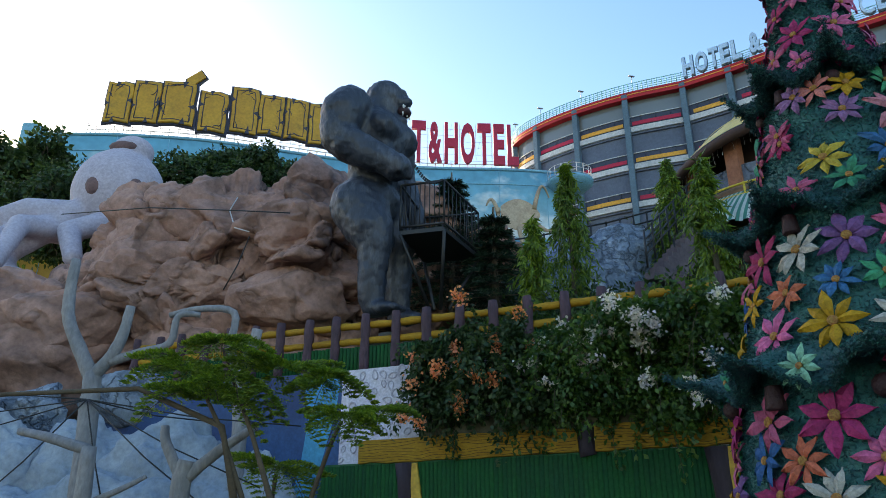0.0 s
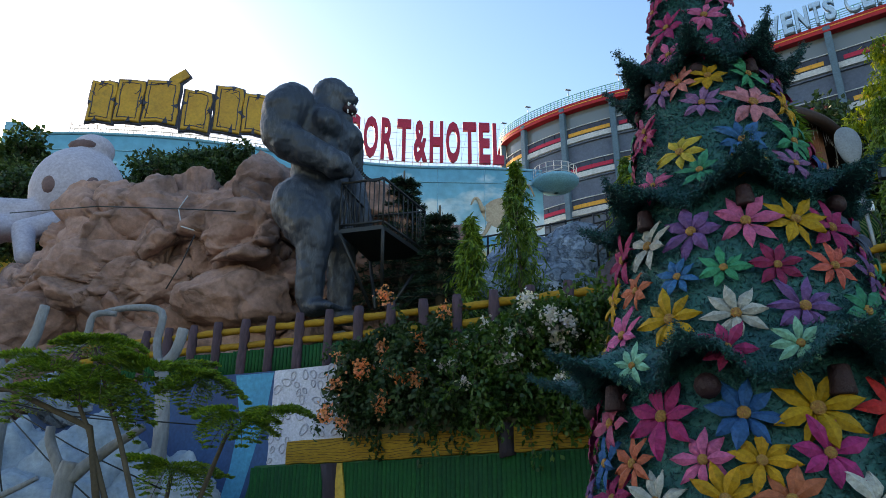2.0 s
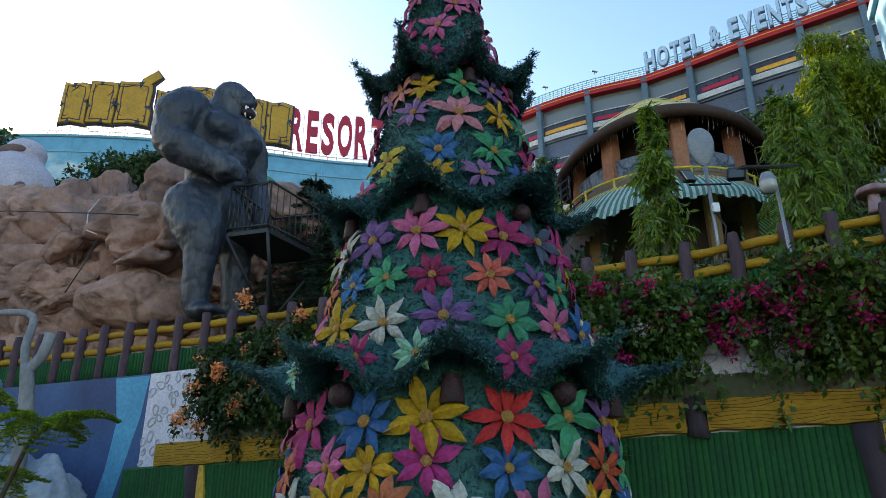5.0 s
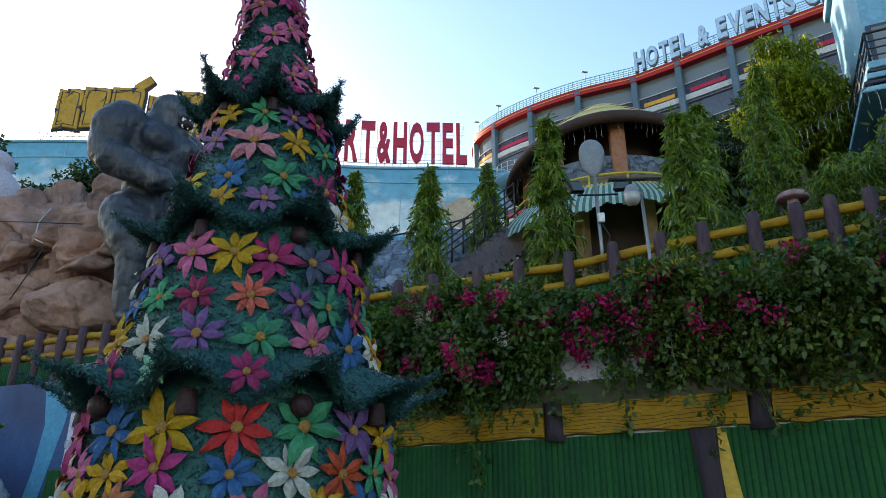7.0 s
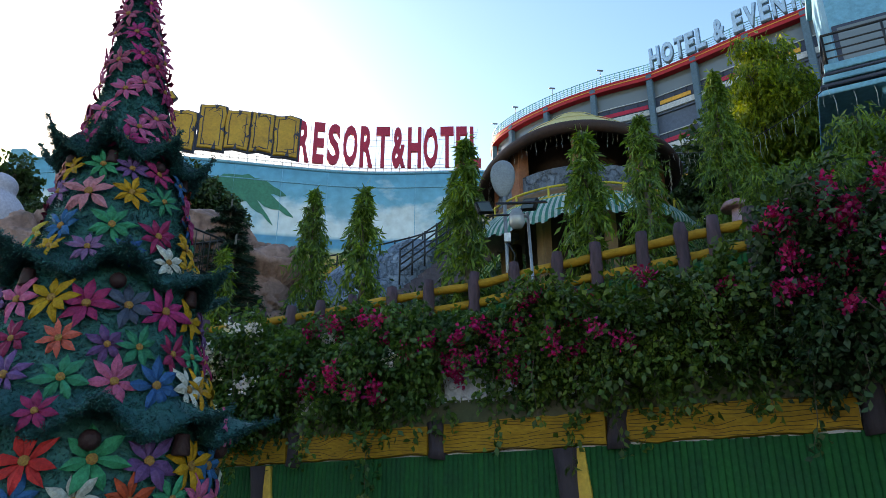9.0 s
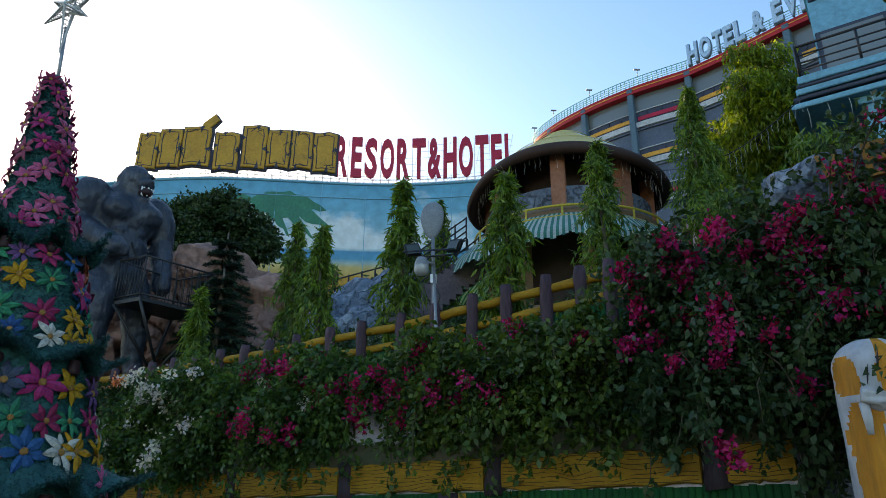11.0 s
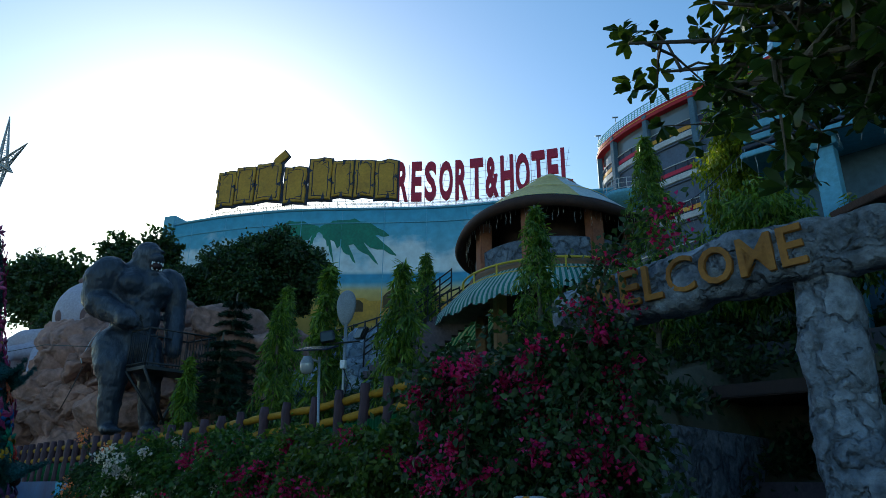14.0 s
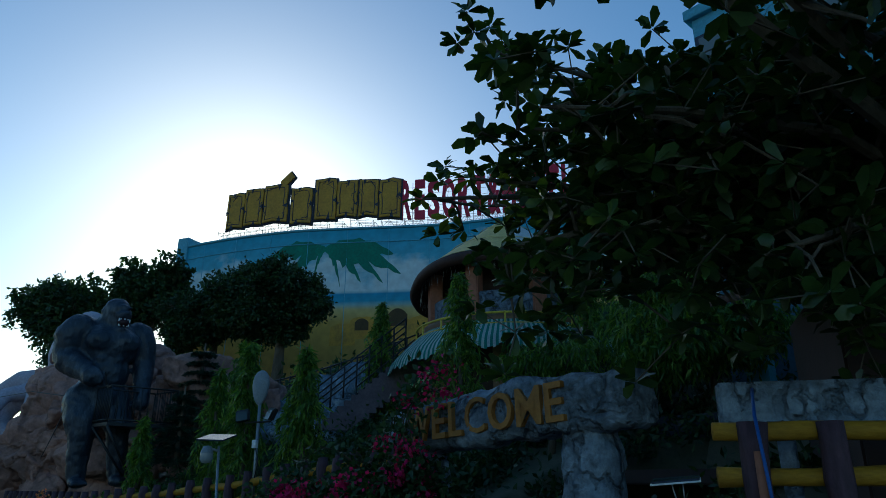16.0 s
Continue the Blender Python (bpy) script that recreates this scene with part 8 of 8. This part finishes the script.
    for k in range(4):
        an, z = radians((-104, -70, -62, -120)[k]), (4.05, 3.95, 4.15, 3.9)[k]
        line = [(16.29 + 0.397 * math.cos(an + 0.02 * j), 7.05 + 0.397 * math.sin(an + 0.02 * j), z + 0.05 * j) for j in range(5)]
        tube("grain_line", line, [0.004, 0.009, 0.01, 0.008, 0.003], BARK_DARK, s, 5, "dark painted grain")


stump_fence()


def right_corner():
    w = thing("wall_pebble_east", (22.5, 6.6, 0), "pinkish pebble wall beside the gate", "wall", kind="structure")
    # Darker copy of the pebble wall paint, with the corner's shade in its colour.
    part("plaster", box_bm((7.0, 0.3, 5.25), (23.6, 6.0, 2.62), -0.25, 0.03), material("shaded_lilac_wall", (0.27, 0.25, 0.33), (0.20, 0.18, 0.25), 1.4, 0.85, 0.3, 12, stain=(0.13, 0.12, 0.17)), w)
    f = thing("rustic_fence", (22.6, 7.2, 5.2), "cement log fence with brown posts and yellow rails on the wall", "fence")
    rng = random.Random(31)
    U2 = Vector((0.95, 0.25, 0))
    P = Vector((21.9, 7.1, 0))
    for k in range(5):
        p = P + U2 * (0.78 * k)
        pts = [(p.x + rng.uniform(-0.01, 0.01), p.y - 0.08, 5.0 + 1.95 * j / 7) for j in range(8)]
        tube("post", pts, [0.14 * rng.uniform(0.9, 1.1) for _ in range(8)], BARK, f, 10, "brown bark-textured post", wobble=0.15, rng=rng)
    for z in (6.42, 6.86):
        pts = [P + U2 * (-0.4 + 0.45 * k) + Vector((0, 0.04, z + rng.uniform(-0.015, 0.015))) for k in range(9)]
        tube("rail", pts, [0.1 * rng.uniform(0.88, 1.1) for _ in range(9)], YELLOW, f, 9, "yellow log rail", wobble=0.08, rng=rng)
    sb = part("parapet_slab", box_bm((4.2, 0.2, 0.5), (23.6, 8.1, 7.2), 0.22, 0.03), GATE_STONE)
    tagged(sb, "pale grey concrete parapet behind the log fence", "parapet", kind="structure")
    part_post = box_bm((0.2, 0.2, 3.0), (22.2, 8.3, 5.6), 0, 0.02)
    part_post = box_bm((0.2, 0.2, 3.0), (25.0, 8.9, 5.6), 0, 0.02, part_post)
    tagged(part("parapet_post", part_post, GATE_STONE), "pale grey parapet supports", "parapet", kind="structure")
    tube("orange_pipe", [(21.95, 6.85, 5.0), (21.95, 6.85, 6.65)], 0.05, HUT_COL)
    tagged(bpy.data.objects["orange_pipe"], "orange painted pipe standing by the fence", "pipe")
    tube("blue_cord", [(21.93, 7.85, 7.46), (21.96, 6.8, 7.0), (22.0, 6.78, 6.4), (22.05, 6.78, 5.4)], 0.018, BLUE_PAINT)
    tagged(bpy.data.objects["blue_cord"], "blue plastic cord hanging over the fence", "cord")
    l = thing("solar_lamp", (21.52, 6.53, 5.2), "small solar lamp with amber globe on the pebble wall", "street lamp", "solar lamps")
    tube("pole", [(21.54, 6.53, 5.15), (21.5, 6.5, 5.9)], 0.028, STEEL, l, 10)
    part("solar_panel", box_bm((0.46, 0.3, 0.022), (21.17, 6.5, 6.38), 0.1, 0.005, tilt=(0.12, -0.08)), SOLAR, l, "thin solar panel with pale edge")
    part("panel_frame", box_bm((0.48, 0.32, 0.016), (21.17, 6.5, 6.362), 0.1, 0.003, tilt=(0.12, -0.08)), WHITE, l, "pale panel frame")
    part("bracket", box_bm((0.13, 0.06, 0.2), (21.46, 6.48, 5.98), 0.1, 0.015), WHITE, l, "white bracket box")
    tube("arm", [(21.46, 6.48, 6.02), (21.2, 6.48, 6.05)], 0.02, STEEL, l, 6)
    for dx in (-0.03, 0.04):
        tube("stay", [(21.2 + dx, 6.48, 6.16), (21.17 + dx * 1.6, 6.5, 6.37)], 0.008, STEEL, l, 5)
    head = raw("lamp_head", *lathe_data([(0.0, 6.18), (0.06, 6.17), (0.075, 6.12), (0.08, 6.03), (0.0, 6.03)], (21.2, 6.48), 18), WHITE, l, "white lamp collar", True)
    raw("globe", *lathe_data([(0.08, 6.03), (0.105, 5.98), (0.1, 5.88), (0.06, 5.81), (0.0, 5.8)], (21.2, 6.48), 18), AMBER, head, "amber lamp globe", True)
    # guard house with a dark roof among the trees
    h = thing("guard_house", (25.5, 12.0, 4.5), "dark small house with a sloping roof under trees", "house")
    part("wall", box_bm((5.6, 4.0, 5.0), (25.6, 13.2, 7.0), 0.15, 0.04), HUT_INSIDE, h)
    bm = box_bm((7.6, 5.6, 0.16), (25.2, 12.6, 10.3), 0.15, 0.02, tilt=(0.22, -0.2))
    part("roof", bm, HUT_DARK, h, "dark sloping roof")
    part("fascia", box_bm((7.7, 0.1, 0.24), (25.6, 9.85, 9.75), 0.15, 0.02, tilt=(0.0, -0.2)), STEEL, h, "grey fascia board")
    part("post", box_bm((0.22, 0.22, 5.6), (24.6, 9.6, 7.0), 0.1, 0.02), LIGHT_BLUE, h, "pale blue post")
    wdw = part("window", box_bm((1.4, 0.12, 1.3), (24.3, 11.1, 7.6), 0.15, 0.02), HOTEL_DARK, h)
    part("pane", box_bm((1.2, 0.03, 1.1), (24.31, 11.02, 7.6), 0.15), HOTEL_GLASS, wdw)


right_corner()


def mushroom(x, y, z, k, cap, label):
    m = thing("mushroom_statue", (x, y, z), label, "garden ornament", "mushroom ornaments")
    stem = raw("stem", *lathe_data([(0.0, z), (0.22 * k, z), (0.17 * k, z + 0.3 * k), (0.15 * k, z + 0.62 * k), (0.0, z + 0.64 * k)], (x, y), 20), MUSH_PINK, m, "", True)
    raw("cap", *lathe_data([(0.1 * k, z + 0.55 * k), (0.42 * k, z + 0.56 * k), (0.45 * k, z + 0.62 * k), (0.36 * k, z + 0.76 * k), (0.18 * k, z + 0.84 * k), (0, z + 0.86 * k)], (x, y), 24), cap, m, "", True)


mushroom(16.3, 17.98, 9.2, 1.0, MUSH_RED, "red and white capped pink mushroom ornament")


def light_garland():
    g = thing("light_garland", (16, 21.5, 14.4), "drooping wire hung with white light strings", "string lights")
    a, b = Vector((15.6, 22.4, 13.9)), Vector((19.75, 18.7, 14.0))
    rng = random.Random(44)
    line = [a.lerp(b, k / 24) - Vector((0, 0, 0.7 * math.sin(math.pi * k / 24))) for k in range(25)]
    tube("wire", line, 0.014, BLACK_IRON, g, 5)
    for k in range(30):
        t = k / 29
        p = a.lerp(b, t) - Vector((0, 0, 0.7 * math.sin(math.pi * t)))
        pts = [p + Vector((rng.uniform(-0.03, 0.03), 0, -0.14 * j)) for j in range(rng.choice((3, 4, 5, 7)))]
        tube("drop", pts, 0.004, BULB, g, 4, "white light drop")


light_garland()


def almond_tree():
    """A broad-leaved tree that overhangs the gate: rosettes of large leaves on spreading boughs."""
    rng = np.random.default_rng(97)
    t = thing("broad_leaf_tree", (26.5, 9.5, 4.6), "dark broad-leaved tree with leaf rosettes overhanging the gate and unseen boughs for shade", "tree")
    root = Vector((26.5, 9.5, 4.4))
    fork = Vector((25.8, 9.0, 8.2))
    tube("trunk", [root, (26.2, 9.3, 6.4), fork], [0.34, 0.28, 0.24], TRUNK, t, 12, wobble=0.1, rng=random.Random(2))
    ends = []
    boughs = []
    rnd = random.Random(12)
    # Tips with y below 3 are unseen boughs, added to shade the gate.
    for tip in ((17.9, 7.1, 10.3), (18.2, 8.6, 10.7), (19.0, 6.4, 10.1), (19.9, 5.8, 10.3), (20.5, 4.8, 9.9), (20.6, 7.4, 12.0), (22.0, 5.8, 12.2), (21.0, 9.0, 11.6), (23.4, 6.4, 11.0), (24.4, 8.2, 13.0), (26.0, 6.0, 12.4), (20.9, 6.6, 10.4), (22.6, 6.8, 9.6), (24.6, 5.6, 10.0), (22.4, 9.4, 10.4), (19.6, 8.4, 11.4), (21.6, 7.6, 11.0), (23.0, 8.6, 12.4), (23.6, 5.0, 12.6), (25.4, 4.6, 11.2), (27.0, 4.4, 10.6), (27.6, 6.4, 11.8), (22.2, 8.4, 13.4), (25.4, 7.4, 9.6), (22.4, 2.6, 12.6), (25.2, 1.6, 12.8), (20.4, 2.4, 13.0), (24.0, -1.4, 12.6), (21.4, -2.6, 13.2), (27.0, -0.6, 12.6), (18.6, 0.6, 13.4), (23.0, 0.6, 13.4), (19.0, 7.2, 12.6), (18.6, 8.0, 13.0), (19.5, 6.2, 9.0), (19.8, 6.8, 9.0), (20.5, 6.5, 9.0), (18.9, 6.9, 9.25), (20.1, 6.7, 9.5), (20.8, 6.6, 8.8), (21.4, 6.2, 8.9), (21.7, 6.9, 8.4), (22.3, 5.9, 8.4), (20.7, 6.2, 9.7)):
        tip = Vector(tip)
        mid = fork.lerp(tip, 0.5) + Vector((rnd.uniform(-0.4, 0.4), rnd.uniform(-0.4, 0.4), rnd.uniform(0.2, 0.8)))
        line = [fork, fork.lerp(mid, 0.5), mid, mid.lerp(tip, 0.55) + Vector((0, 0, 0.1)), tip]
        boughs.append(tube_data(line, [0.13, 0.10, 0.07, 0.045, 0.02], 7))
        ends.append(tip)
        for _ in range(15):
            u = rnd.uniform(0.35, 1.0)
            s = (fork.lerp(mid, u * 2) if u < 0.5 else mid.lerp(tip, u * 2 - 1))
            e = s + Vector((rnd.gauss(0.1, 0.5), rnd.gauss(0, 0.5), rnd.gauss(0.0, 0.42)))
            boughs.append(tube_data([s, s.lerp(e, 0.5) + Vector((0, 0, 0.12)), e], [0.03, 0.02, 0.011], 5))
            ends.append(e)
            for _ in range(2):
                e2 = e + Vector((rnd.gauss(0, 0.32), rnd.gauss(0, 0.32), rnd.gauss(0, 0.25)))
                boughs.append(tube_data([e, e2], [0.012, 0.008], 4))
                ends.append(e2)
    raw("limb_work", *joined(*boughs), TRUNK, t, "dark crooked limbs")
    at = np.repeat(np.array([tuple(e) for e in ends]), 11, 0)
    d = unit(rng.normal(size=at.shape) * np.array([1, 1, 0.55]) + np.array([0, 0, 0.12]))
    n = len(at)
    s = unit(np.cross(d, rng.normal(size=(n, 3)) * 0.5 + np.array([0, 0, 1.0])))
    u = np.cross(s, d)
    L, W = rng.uniform(0.16, 0.30, (n, 1)), rng.uniform(0.10, 0.16, (n, 1))
    base = at + d * 0.03
    # two quads a leaf: narrow near the stalk, broad and blunt at the end
    a0, a1 = base - s * W * 0.10, base + s * W * 0.10
    m0, m1 = base + d * L * 0.62 - s * W * 0.5 + u * W * 0.15, base + d * L * 0.62 + s * W * 0.5 + u * W * 0.15
    e0, e1 = base + d * L - s * W * 0.22 - u * W * 0.1, base + d * L + s * W * 0.22 - u * W * 0.1
    vs = np.stack([a0, a1, m1, m0, e1, e0], 1).reshape(-1, 3)
    k = np.arange(n) * 6
    fs = np.concatenate([np.stack([k, k + 1, k + 2, k + 3], 1), np.stack([k + 3, k + 2, k + 4, k + 5], 1)]).tolist()
    raw("crown", vs.tolist(), fs, LEAF_ALMOND, t, "large blunt leaves in rosettes", True)


almond_tree()


# ---- many small pieces last ----
def green_slats():
    rng = random.Random(6)
    v, f = lathe_data([(0.052, 0.0), (0.052, 1.0), (0.0, 1.0)], (0, 0), 8, -math.pi / 2, math.pi / 2)
    me = bpy.data.meshes.new("slat")
    me.from_pydata(v, [], f)
    me.materials.append(GREEN)
    me.polygons.foreach_set("use_smooth", [True] * len(me.polygons))
    s = -0.95
    while s < 19.3:
        z = 2.43 + 0.029 * s
        low = 0.0
        placed("slat", me, Matrix.Translation(on_wall(s, 0.045, low)) @ Euler((0, 0, TURN)).to_matrix().to_4x4() @ Matrix.Diagonal((1, 0.7, z + rng.uniform(-0.012, 0.012), 1)), WALL)
        s += 0.098


pebbles()
green_slats()
